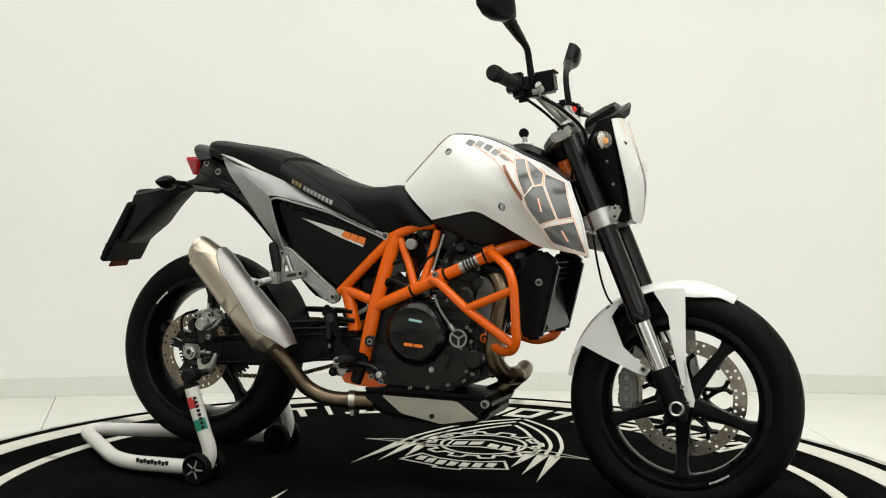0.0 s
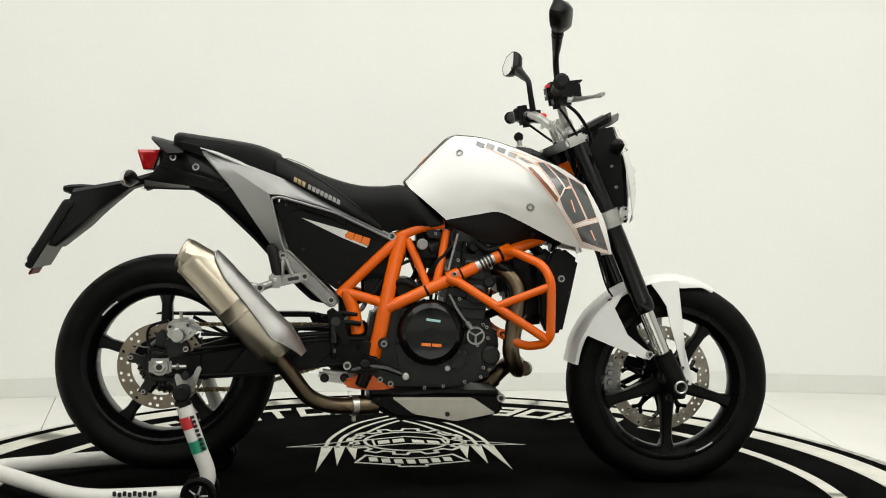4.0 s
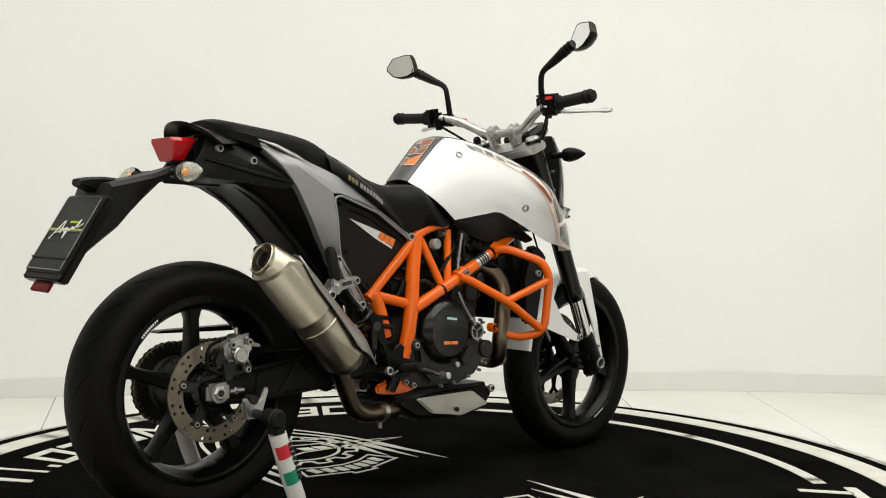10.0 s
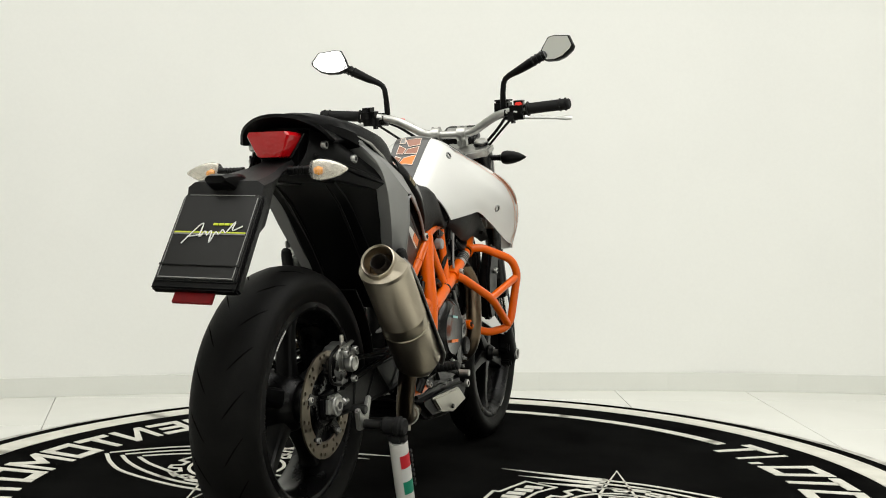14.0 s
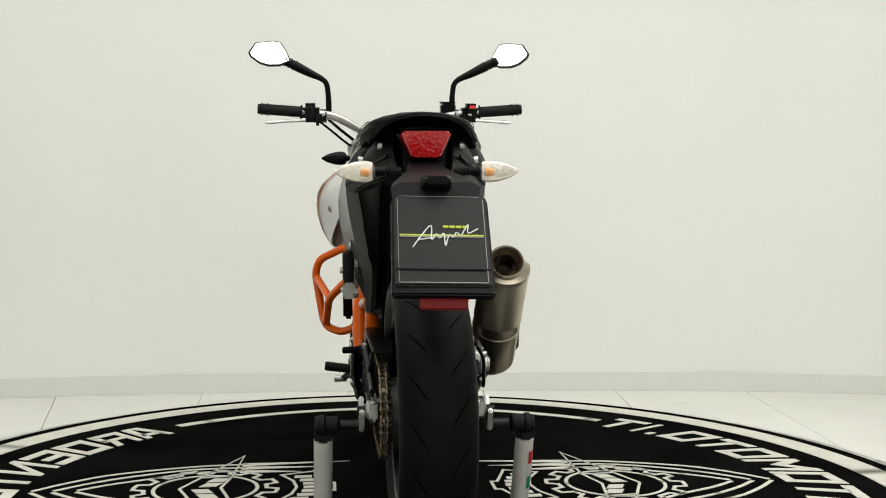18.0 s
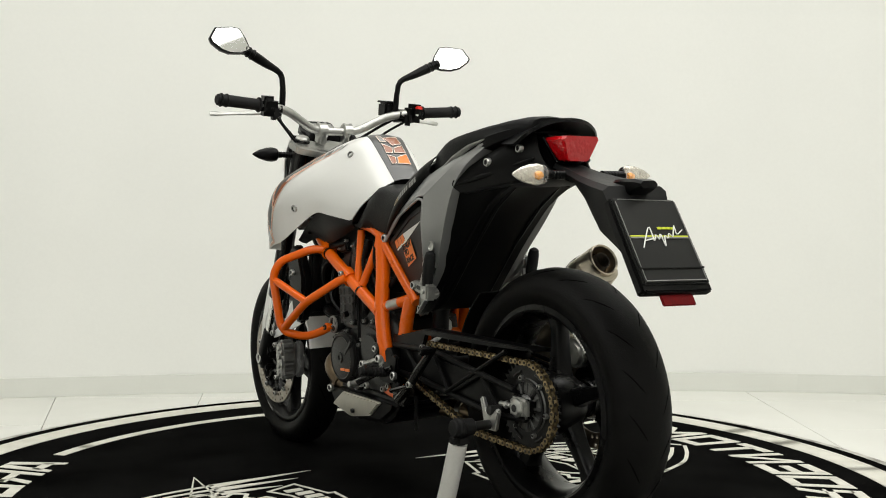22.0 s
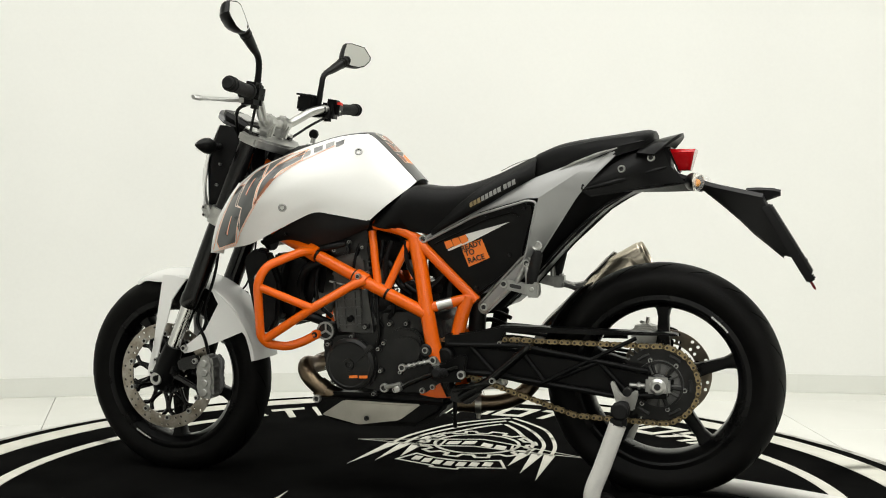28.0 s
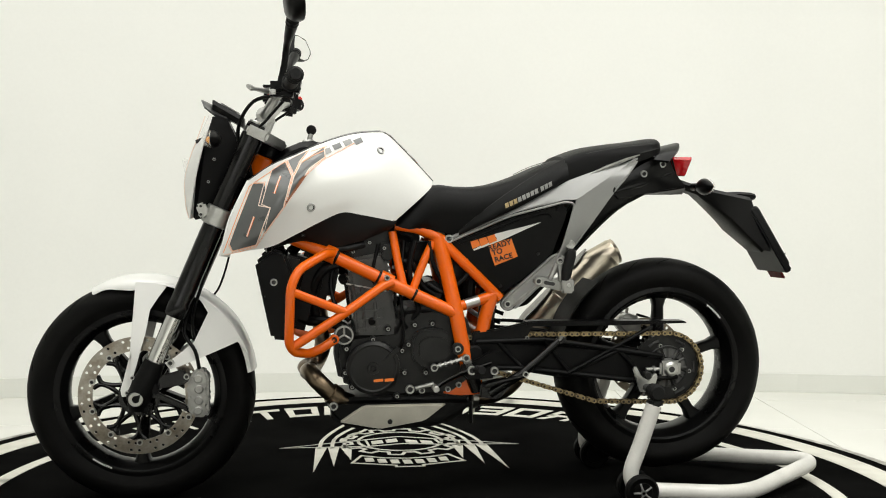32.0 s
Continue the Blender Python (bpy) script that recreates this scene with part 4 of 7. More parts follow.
def indicator(p, s, face, parent):
    """A teardrop lamp on a short stalk, its tip to the outside; face is +1 if its lens looks forward, -1 back."""
    p = Vector(p)
    ks, rs = (0.0, 0.005, 0.020, 0.042, 0.065, 0.080, 0.086), (0.012, 0.020, 0.0235, 0.021, 0.014, 0.006, 0.002)
    half = [[p + Vector((-face * r * math.sin(math.pi * i / 10), s * k, -r * math.cos(math.pi * i / 10))) for i in range(11)] for k, r in zip(ks, rs)]
    ob = part("turn_signal", skin(half), "plastic", parent, "black teardrop turn signal with a clear lens")
    rings = []
    for k, r in zip(ks, rs):
        rings.append([p + Vector((face * (0.0015 + r * 1.04 * math.sin(math.pi * i / 8)), s * k, -r * 1.04 * math.cos(math.pi * i / 8))) for i in range(9)])
    part("lens", skin(rings, close=False, cap=False), "clear", ob, "clear faceted lens")
    rings = []
    for k, r in list(zip(ks, rs))[1:]:
        rings.append([p + Vector((face * (0.0008 + r * 0.22 * math.sin(math.pi * i / 8)), s * k, -r * 0.97 * math.cos(math.pi * i / 8))) for i in range(9)])
    part("reflector", skin(rings, close=False, cap=False), "reflector", ob, "bright reflector with reflected flecks put into its colour")
    part("bulb", tube([p + Vector((face * 0.005, s * 0.012, -0.002)), p + Vector((face * 0.006, s * 0.020, -0.002)), p + Vector((face * 0.005, s * 0.030, -0.002))], [0.0075, 0.0100, 0.0065], 12), "amber", ob, "amber bulb behind the lens")
    part("stalk", tube([p + Vector((0.004, -s * 0.055, 0.0)), p + Vector((0.002, -s * 0.02, 0)), p + Vector((0, s * 0.004, 0))], [0.011, 0.0085, 0.012], 12), "plastic", ob)
    for k in range(4):
        part("stalk_ring", rod(p + Vector((0.002, -s * (0.012 + 0.009 * k), 0)), p + Vector((0.002, -s * (0.016 + 0.009 * k), 0)), 0.0105, 12), "plastic", ob)
    return ob


for s in SIDES:
    indicator((0.562, s * 0.140, 0.985), s, 1, bike)
    indicator((-0.795, s * 0.111, 0.880), s, -1, bike)

# -- front mudguard
arc = []
for k in range(15):
    a = radians(64.5 + (168.5 - 64.5) * k / 14)
    arc.append((FA.x + math.cos(a), FA.z + math.sin(a), a))


def mud(r, y, side=0.0):
    """A line along the guard; side 1 is its lower edge, level from the stay to the front tip."""
    out = []
    for _, _, a in arc:
        w = 1.0 - 0.55 * max(0, (radians(95) - a) / radians(30)) ** 1.5
        rr = r - 0.010 * max(0, (radians(84) - a) / radians(20)) - 0.010 * max(0, (a - radians(140)) / radians(29))
        if a < radians(100):
            k = min(1.0, (radians(100) - a) / radians(10))
            rr += side * k * (min(rr, (0.581 - FA.z) / math.sin(a)) - rr)
        out.append((FA.x + rr * math.cos(a), y * w, FA.z + rr * math.sin(a)))
    return out


guard = part("front_mudguard", shell([mud(0.305, -0.077, 1), mud(0.315, -0.070, 0.4), mud(0.323, -0.04, 0.1), mud(0.326, 0.0), mud(0.323, 0.04, 0.1), mud(0.315, 0.070, 0.4), mud(0.305, 0.077, 1)], 40, 18, 0.004, inward=None), "white", bike, "white plastic front mudguard")
for s in SIDES:
    def spread(x, z):
        return 0.077 + 0.034 * min(1.0, max(0.0, (0.318 - math.hypot(x - FA.x, z - FA.z)) / 0.19))
    part("guard_stay", panel([(0.769, 0.604), (0.771, 0.560), (0.772, 0.440), (0.795, 0.350), (0.804, 0.318), (0.800, 0.300), (0.786, 0.302), (0.762, 0.386), (0.740, 0.470), (0.730, 0.530), (0.710, 0.562), (0.688, 0.592), (0.720, 0.602)], spread, s), "white", guard, "white stay of the mudguard")
    rim = [(FA.x + 0.311 * math.cos(radians(a)), FA.z + 0.311 * math.sin(radians(a))) for a in (120, 128, 136, 144, 152, 159)]
    part("guard_arm", panel(rim + [(0.500, 0.442), (0.560, 0.416), (0.626, 0.390), (0.654, 0.379), (0.676, 0.374), (0.690, 0.390), (0.664, 0.404), (0.614, 0.445), (0.561, 0.492), (0.557, 0.512)], spread, s), "white", guard, "white arm of the mudguard")
    bolt(guard, (0.673, s * 0.119, 0.391), 0.010, (0, s, 0), "alu")
    bolt(guard, (0.772, s * 0.116, 0.352), 0.006, (0, s, 0), "alu")
    bolt(guard, (0.786, s * 0.116, 0.312), 0.006, (0, s, 0), "alu")
# front brake caliper on the left fork leg
cal = part("brake_caliper", slab([(0.621, 0.358), (0.600, 0.378), (0.580, 0.372), (0.570, 0.345), (0.575, 0.322), (0.568, 0.300), (0.575, 0.278), (0.568, 0.256), (0.580, 0.244), (0.615, 0.246), (0.630, 0.270), (0.626, 0.300), (0.632, 0.330)], 0.082, 0.128, 0.007), "cast", bike, "cast aluminium front brake caliper")
for x, z in ((0.600, 0.350), (0.598, 0.322), (0.598, 0.292), (0.600, 0.264)):
    part("piston_cover", rod((x, 0.120, z), (x, 0.133, z), 0.0115, 16), "cast", cal)
for poly in ([(0.735, 0.345), (0.640, 0.372), (0.622, 0.345), (0.640, 0.330), (0.735, 0.315)], [(0.735, 0.300), (0.700, 0.290), (0.640, 0.262), (0.622, 0.250), (0.630, 0.275), (0.735, 0.325)]):
    part("caliper_bracket", slab(poly, 0.094, 0.108, 0.004), "black", cal)
part("caliper_half", slab([(0.622, 0.352), (0.598, 0.372), (0.578, 0.362), (0.572, 0.335), (0.580, 0.312), (0.572, 0.290), (0.578, 0.262), (0.592, 0.244), (0.620, 0.248), (0.628, 0.300)], 0.046, 0.070, 0.007), "gunmetal", cal, "inner half of the caliper")
for z in (0.344, 0.316, 0.288, 0.262):
    part("piston_cover", rod((0.600, 0.047, z), (0.600, 0.041, z), 0.010, 14), "cast", cal)
for x, z in ((0.630, 0.356), (0.624, 0.248)):
    bolt(cal, (x, 0.130, z), 0.008, (0, 1, 0), "steel")
part("brake_hose", tube(curve_pts([(0.60, 0.10, 0.37), (0.61, 0.105, 0.42), (0.64, 0.095, 0.47), (0.63, 0.085, 0.53)], 14), 0.005, 8), "plastic", cal)

# -- tank
C0 = [(-0.034, 0.046, 0.885), (0.030, 0.050, 0.951), (0.094, 0.054, 1.011), (0.130, 0.056, 1.018), (0.200, 0.068, 1.009), (0.280, 0.098, 0.981), (0.345, 0.130, 0.950), (0.410, 0.142, 0.920), (0.470, 0.140, 0.878)]
C1 = [(-0.024, 0.080, 0.866), (0.040, 0.086, 0.925), (0.100, 0.088, 0.984), (0.150, 0.102, 0.985), (0.210, 0.124, 0.962), (0.280, 0.170, 0.928), (0.345, 0.222, 0.890), (0.420, 0.200, 0.870), (0.490, 0.162, 0.835)]
C2 = [(0.006, 0.106, 0.838), (0.060, 0.118, 0.870), (0.120, 0.135, 0.900), (0.180, 0.155, 0.902), (0.240, 0.178, 0.888), (0.315, 0.212, 0.855), (0.385, 0.242, 0.818), (0.450, 0.216, 0.800), (0.514, 0.178, 0.780)]
C3 = [(0.040, 0.120, 0.808), (0.090, 0.136, 0.822), (0.150, 0.156, 0.838), (0.210, 0.174, 0.840), (0.270, 0.190, 0.822), (0.345, 0.208, 0.788), (0.418, 0.228, 0.756), (0.474, 0.212, 0.740), (0.527, 0.184, 0.730)]
C4 = [(0.078, 0.126, 0.774), (0.120, 0.142, 0.782), (0.170, 0.156, 0.791), (0.222, 0.166, 0.797), (0.280, 0.178, 0.772), (0.345, 0.190, 0.738), (0.405, 0.198, 0.708), (0.470, 0.198, 0.695), (0.538, 0.181, 0.681)]
tank = part("fuel_tank", skin([[(x, -hw, zb), (x, -hw * 1.05, (zb + zt) / 2), (x, -hw * 0.8, zt - 0.02), (x, 0, zt), (x, hw * 0.8, zt - 0.02), (x, hw * 1.05, (zb + zt) / 2), (x, hw, zb)] for x, hw, zb, zt in ((0.0, 0.055, 0.80, 0.905), (0.06, 0.075, 0.79, 0.962), (0.11, 0.085, 0.79, 1.002), (0.20, 0.10, 0.79, 0.998), (0.30, 0.12, 0.79, 0.962), (0.38, 0.13, 0.78, 0.91), (0.43, 0.10, 0.80, 0.86))]), "plastic2", bike, "fuel tank under white side panels with grey and orange graphics")
SURF = {}
for s in SIDES:
    cs = [flip(c, s) for c in (C0, C1, C2, C3, C4)]
    bm = shell(cs, 44, 26, 0.004, inward=(0, -s, 0))
    ob = part("side_panel", bm, "white", tank, "glossy white tank side panel", angle=50)
    SURF[s] = tree_of(ob)
    front = [c[-1] for c in cs]
    part("panel_edge", tube(curve_pts(front, 16), 0.0035, 8), "white", ob)
    # rolled front edge closes the panel toward the radiator
    part("panel_lip", shell([front, [(p[0] - 0.02, p[1] - s * 0.030, p[2] - 0.004) for p in front]], 14, 4, 0.003), "white", ob)
    for x, z, r in ((0.117, 0.966, 0.011), (0.305, 0.810, 0.012)):
        hit, nrm, _, _ = SURF[s].ray_cast(Vector((x, s, z)), Vector((0, -s, 0)))
        bolt(ob, hit - nrm * 0.001 * (1 if nrm.y * s > 0 else -1), r, (nrm if nrm.y * s > 0 else -nrm), "cast")
part("tank_strip", shell([[(p[0], p[1] * k, p[2] + 0.006 * (1 - k * k) - 0.001) for p in C0] for k in (-0.99, -0.5, 0.0, 0.5, 0.99)], 36, 12, 0.003), "darkgrey", tank, "dark centre strip of the tank with orange prints", angle=50)
STRIP = tree_of(bpy.data.objects["tank_strip"])
# prints on the rear slope of the strip: brown and orange fields in thin pale outlines


def strip_print(quads, mt, lift):
    out = bmesh.new()
    for pts in quads:
        bm = bmesh.new()
        bm.faces.new([bm.verts.new((u, v, 0)) for u, v in pts])
        bmesh.ops.subdivide_edges(bm, edges=bm.edges[:], cuts=2, use_grid_fill=True)
        bmesh.ops.triangulate(bm, faces=bm.faces[:])
        for v in bm.verts:
            hit, nrm, _, _ = STRIP.ray_cast(Vector((v.co.x, v.co.y, 1.3)), Vector((0, 0, -1)))
            v.co = (hit if hit else v.co) + Vector((-lift * 0.7, 0, lift))
        me = bpy.data.meshes.new("tmp")
        bm.to_mesh(me)
        bm.free()
        out.from_mesh(me)
        bpy.data.meshes.remove(me)
    return part("print", out, mt, tank)


for pts, mt in (([(0.006, -0.032), (0.036, -0.034), (0.024, 0.002), (0.006, 0.010)], "orange2"), ([(0.007, 0.016), (0.024, 0.009), (0.032, 0.030), (0.007, 0.029)], "rust"), ([(0.040, -0.034), (0.062, -0.034), (0.052, -0.002), (0.038, 0.004)], "rust"), ([(0.037, 0.010), (0.052, 0.004), (0.066, 0.030), (0.040, 0.030)], "rust"),
                ([(0.068, -0.034), (0.092, -0.030), (0.084, 0.016), (0.060, -0.002)], "rust"), ([(0.072, 0.014), (0.094, 0.022), (0.096, 0.034), (0.074, 0.032)], "midgrey")):
    strip_print([pts], mt, 0.0012)
    strip_print(stroke(pts, 0.0016, True), "glow", 0.0020)
# front graphics: slate digits 6, 9 and 0 in pale orange-edged outlines, read downwards on the right and upwards on the left
DIGITS = {
    1: (([(0.455, 0.871), (0.515, 0.710), (0.507, 0.693), (0.446, 0.711), (0.408, 0.808), (0.438, 0.813), (0.424, 0.873)], [(0.449, 0.785), (0.468, 0.734)], "six"),
        ([(0.406, 0.906), (0.372, 0.930), (0.354, 0.890), (0.377, 0.809), (0.427, 0.738), (0.408, 0.808), (0.430, 0.816)], [(0.383, 0.890), (0.398, 0.844)], "nine"),
        ([(0.366, 0.932), (0.311, 0.962), (0.334, 0.930), (0.349, 0.895)], None, "zero"),
        ([(0.350, 0.885), (0.328, 0.929), (0.270, 0.972), (0.268, 0.943), (0.310, 0.911), (0.351, 0.847), (0.371, 0.814)], None, "zero")),
    -1: (([(0.425, 0.755), (0.448, 0.717), (0.531, 0.689), (0.499, 0.772)], [(0.471, 0.748), (0.487, 0.720)], "zero"),
         ([(0.377, 0.832), (0.392, 0.861), (0.418, 0.864), (0.458, 0.776), (0.419, 0.763), (0.391, 0.801)], [(0.411, 0.830), (0.422, 0.796)], "nine"),
         ([(0.420, 0.867), (0.414, 0.897), (0.462, 0.875), (0.494, 0.782), (0.462, 0.775)], None, "nine"),
         ([(0.327, 0.937), (0.351, 0.938), (0.396, 0.862), (0.379, 0.836)], None, "six"),
         ([(0.357, 0.936), (0.378, 0.922), (0.410, 0.897), (0.415, 0.869), (0.399, 0.862)], None, "six")),
}
EDGE = [(0.114, 0.985), (0.189, 0.984), (0.268, 0.939), (0.300, 0.912), (0.323, 0.888), (0.371, 0.814), (0.424, 0.740), (0.446, 0.706), (0.500, 0.690), (0.530, 0.683)]
FRONT = [(0.530, 0.690), (0.515, 0.728), (0.492, 0.790), (0.464, 0.864), (0.400, 0.908), (0.320, 0.950)]


def line_print(line, w, s, lift, closed=False):
    bm = bmesh.new()
    for q in stroke(line, w, closed):
        tmp = sticker(q, SURF[s], s, lift, 5)
        me = bpy.data.meshes.new("tmp")
        tmp.to_mesh(me)
        tmp.free()
        bm.from_mesh(me)
        bpy.data.meshes.remove(me)
    return bm


for s in SIDES:
    f_ob = part("print", sticker([(0.270, 0.940), (0.318, 0.897), (0.371, 0.817), (0.424, 0.743), (0.449, 0.709), (0.528, 0.687), (0.492, 0.787), (0.462, 0.862), (0.398, 0.906), (0.310, 0.955), (0.272, 0.968)], SURF[s], s, 0.0008, 5), "whiteprint", tank, "pale field with slate model digits in orange outlines")
    for dig, slot, word in DIGITS[s]:
        c = sum((Vector(q) for q in dig), Vector((0, 0))) / len(dig)
        part("outline", line_print(dig, 0.0042, s, 0.0012, True), "peach", f_ob)
        part("digit", sticker([tuple(c + (Vector(q) - c) * 0.965) for q in dig], SURF[s], s, 0.0018, 5), "slate", f_ob, "slate grey block digit")
        part("outline", line_print(dig, 0.0022, s, 0.0024, True), "glow", f_ob)
        if slot:
            part("digit_slot", line_print(slot, 0.0048, s, 0.0022), "orange2", f_ob)
            part("digit_slot", line_print(slot, 0.0026, s, 0.0027), "glow", f_ob)
    part("wedge", sticker([(0.318, 0.893), (0.330, 0.888), (0.371, 0.824), (0.372, 0.816)] if s > 0 else [(0.300, 0.920), (0.309, 0.920), (0.374, 0.836), (0.373, 0.822)], SURF[s], s, 0.0026, 4), "rust", f_ob, "brown wedge")
    part("outline", line_print(EDGE[1:], 0.0024, s, 0.0014), "peach", f_ob)
    part("outline", line_print(EDGE[1:], 0.0012, s, 0.0020), "glow", f_ob)
    part("outline", line_print(FRONT, 0.0022, s, 0.0014), "peach", f_ob)
    # plain bars along the upper edge
    for k, (x, z) in enumerate(((0.250, 0.957), (0.222, 0.972), (0.193, 0.984), (0.164, 0.988))):
        part("plain_bar", sticker([(x, z), (x + 0.020, z - 0.010), (x + 0.028, z + 0.004), (x + 0.006, z + 0.013)], SURF[s], s, 0.0016, 3), "slate" if k % 2 else "midgrey", f_ob)
    for line in ([(0.270, 0.960), (0.300, 0.945), (0.330, 0.925)], [(0.262, 0.972), (0.305, 0.957)]):
        part("outline", line_print(line, 0.0018, s, 0.0026), "peach", f_ob)
    part("wedge", sticker([(0.276, 0.950), (0.300, 0.934), (0.318, 0.930), (0.290, 0.950)], SURF[s], s, 0.0020, 3), "midgrey", f_ob)
# ignition lock and front black cover
part("tank_nose", skin([[(x, -hw, z0), (x, -hw * 0.95, z1 - 0.016), (x, -hw * 0.6, z1), (x, hw * 0.6, z1), (x, hw * 0.95, z1 - 0.016), (x, hw, z0)] for x, hw, z0, z1 in ((0.265, 0.050, 0.96, 0.985), (0.300, 0.060, 0.93, 0.992), (0.335, 0.062, 0.91, 0.988), (0.372, 0.062, 0.90, 0.972), (0.405, 0.055, 0.90, 0.946), (0.420, 0.040, 0.90, 0.922))]), "plastic", tank, "black cover round the ignition lock")
part("ignition_lock", rod((0.312, 0.0, 0.985), (0.313, 0.0, 0.997), 0.017, 18), "bolt", tank)
part("ignition_key", rod((0.311, 0.0, 0.990), (0.305, 0.0, 1.014), 0.007, 12), "bolt", tank)
part("key_head", rod((0.304, -0.006, 1.024), (0.304, 0.006, 1.024), 0.014, 16), "plastic", tank)

# -- seat
def saddle(rows, crisp=False):
    rings = []
    for x, zt, zb, hw in rows:
        prof = [(0.0, zt), (0.50, zt - 0.002), (0.76, zt - 0.009), (0.91, zt - 0.026), (0.985, zt - 0.055), (0.97, min(zt - 0.075, (zt + zb) / 2)), (0.80, zb), (0.5, zb)]
        if crisp:
            prof = [(0.0, zt), (0.50, zt - 0.003), (0.78, zt - 0.009), (0.90, zt - 0.014), (0.945, zt - 0.021), (0.965, zt - 0.032), (1.0, (zt + zb) / 2 - 0.008), (0.97, zb), (0.6, zb)]
        prof = [(k, max(z, zb)) for k, z in prof]
        ring = [(x, -hw * k, z) for k, z in reversed(prof)] + [(x, hw * k, z) for k, z in prof[1:]]
        rings.append(ring)
    cols = list(zip(*rings))
    cols = [curve_pts(c, 3 * len(rows)) for c in cols]
    return skin([list(r) for r in zip(*cols)])


seat = part("rider_seat", saddle([(0.074, 0.790, 0.762, 0.118), (0.030, 0.826, 0.754, 0.122), (-0.034, 0.874, 0.747, 0.126), (-0.10, 0.872, 0.738, 0.126), (-0.16, 0.873, 0.740, 0.130), (-0.22, 0.886, 0.762, 0.134), (-0.28, 0.907, 0.792, 0.137), (-0.34, 0.934, 0.822, 0.137), (-0.398, 0.954, 0.850, 0.132)]), "seat", bike, "black vinyl rider seat with pale stitching", angle=60)
pill = part("pillion_seat", saddle([(-0.392, 0.962, 0.868, 0.136), (-0.45, 0.984, 0.890, 0.146), (-0.52, 0.997, 0.915, 0.148), (-0.60, 1.008, 0.946, 0.136), (-0.650, 1.016, 0.962, 0.118), (-0.674, 1.019, 0.972, 0.096), (-0.686, 1.015, 0.978, 0.072)], True), "seat", bike, "raised black vinyl pillion seat", angle=42)
for s in SIDES:
    part("stitching", tube(curve_pts([(-0.392, s * 0.104, 0.949), (-0.345, s * 0.118, 0.926), (-0.270, s * 0.132, 0.881), (-0.190, s * 0.131, 0.825), (-0.105, s * 0.110, 0.753)], 24), 0.0013, 6), "thread", seat, "grey seam in the seat cover")
    part("stitching", tube(curve_pts([(-0.40, s * 0.118, 0.943), (-0.45, s * 0.134, 0.966), (-0.52, s * 0.1365, 0.980), (-0.60, s * 0.128, 0.993), (-0.645, s * 0.116, 0.999)], 24), 0.0010, 6), "thread", pill, "grey seam along the pillion edge")
    part("stitching", tube(curve_pts([(-0.292, s * 0.098, 0.911), (-0.33, s * 0.092, 0.930), (-0.36, s * 0.070, 0.942), (-0.375, s * 0.03, 0.948), (-0.377, 0.0, 0.949)], 24), 0.0010, 6), "thread", seat)
    # padded side of the seat, out over the grey band
    pad = part("bolster", shell([flip([(-0.396, 0.104, 0.949), (-0.345, 0.118, 0.924), (-0.270, 0.131, 0.879), (-0.190, 0.130, 0.823), (-0.100, 0.108, 0.748)], s),
                                 flip([(-0.396, 0.136, 0.932), (-0.345, 0.149, 0.904), (-0.270, 0.154, 0.858), (-0.190, 0.138, 0.806), (-0.100, 0.110, 0.745)], s),
                                 flip([(-0.396, 0.150, 0.908), (-0.345, 0.161, 0.883), (-0.270, 0.160, 0.838), (-0.190, 0.143, 0.795), (-0.100, 0.110, 0.742)], s),
                                 flip([(-0.396, 0.148, 0.889), (-0.345, 0.156, 0.868), (-0.270, 0.153, 0.826), (-0.190, 0.138, 0.785), (-0.100, 0.106, 0.738)], s),
                                 flip([(-0.396, 0.110, 0.884), (-0.345, 0.114, 0.864), (-0.270, 0.114, 0.824), (-0.190, 0.108, 0.782), (-0.100, 0.092, 0.737)], s)], 26, 16, 0.003), "seat", seat, "padded black side of the seat", angle=60)
    # worn gold and pale prints on the seat's edge become plain bars
    ss = tree_of(pad)
    for k in range(11):
        x = -0.346 + 0.0112 * k + (0.005 if k > 2 else 0)
        z = 0.8700 - 0.50 * (x + 0.34)
        part("plain_bar", sticker([(x, z + 0.015), (x + 0.0088, z + 0.0105), (x + 0.0068, z - 0.002), (x - 0.0018, z + 0.0025)], ss, s, 0.001, 1), "gold" if (k < 3 if s < 0 else k > 7) else "midgrey", seat)

# -- tail, side panels
def cover_lean(x, z):
    """How far a side cover lies off a flat plate: it closes in towards its front and its foot."""
    return -0.0453 - 0.1368 * x + 0.1792 * z - 0.134


def leaned(bm, s):
    for v in bm.verts:
        v.co.y += s * cover_lean(v.co.x, v.co.z)
    return bm


def widened(pts, by=0.014):
    """The tail panels flare between the seat and the footrest hangers."""
    out = []
    for x, y, z in pts:
        k = min(1.0, max(0.0, (z - 0.60) / 0.15)) * min(1.0, max(0.0, (0.965 - z) / 0.05)) * min(1.0, max(0.0, (-0.26 - x) / 0.11))
        out.append((x, y + by * k, z))
    return out


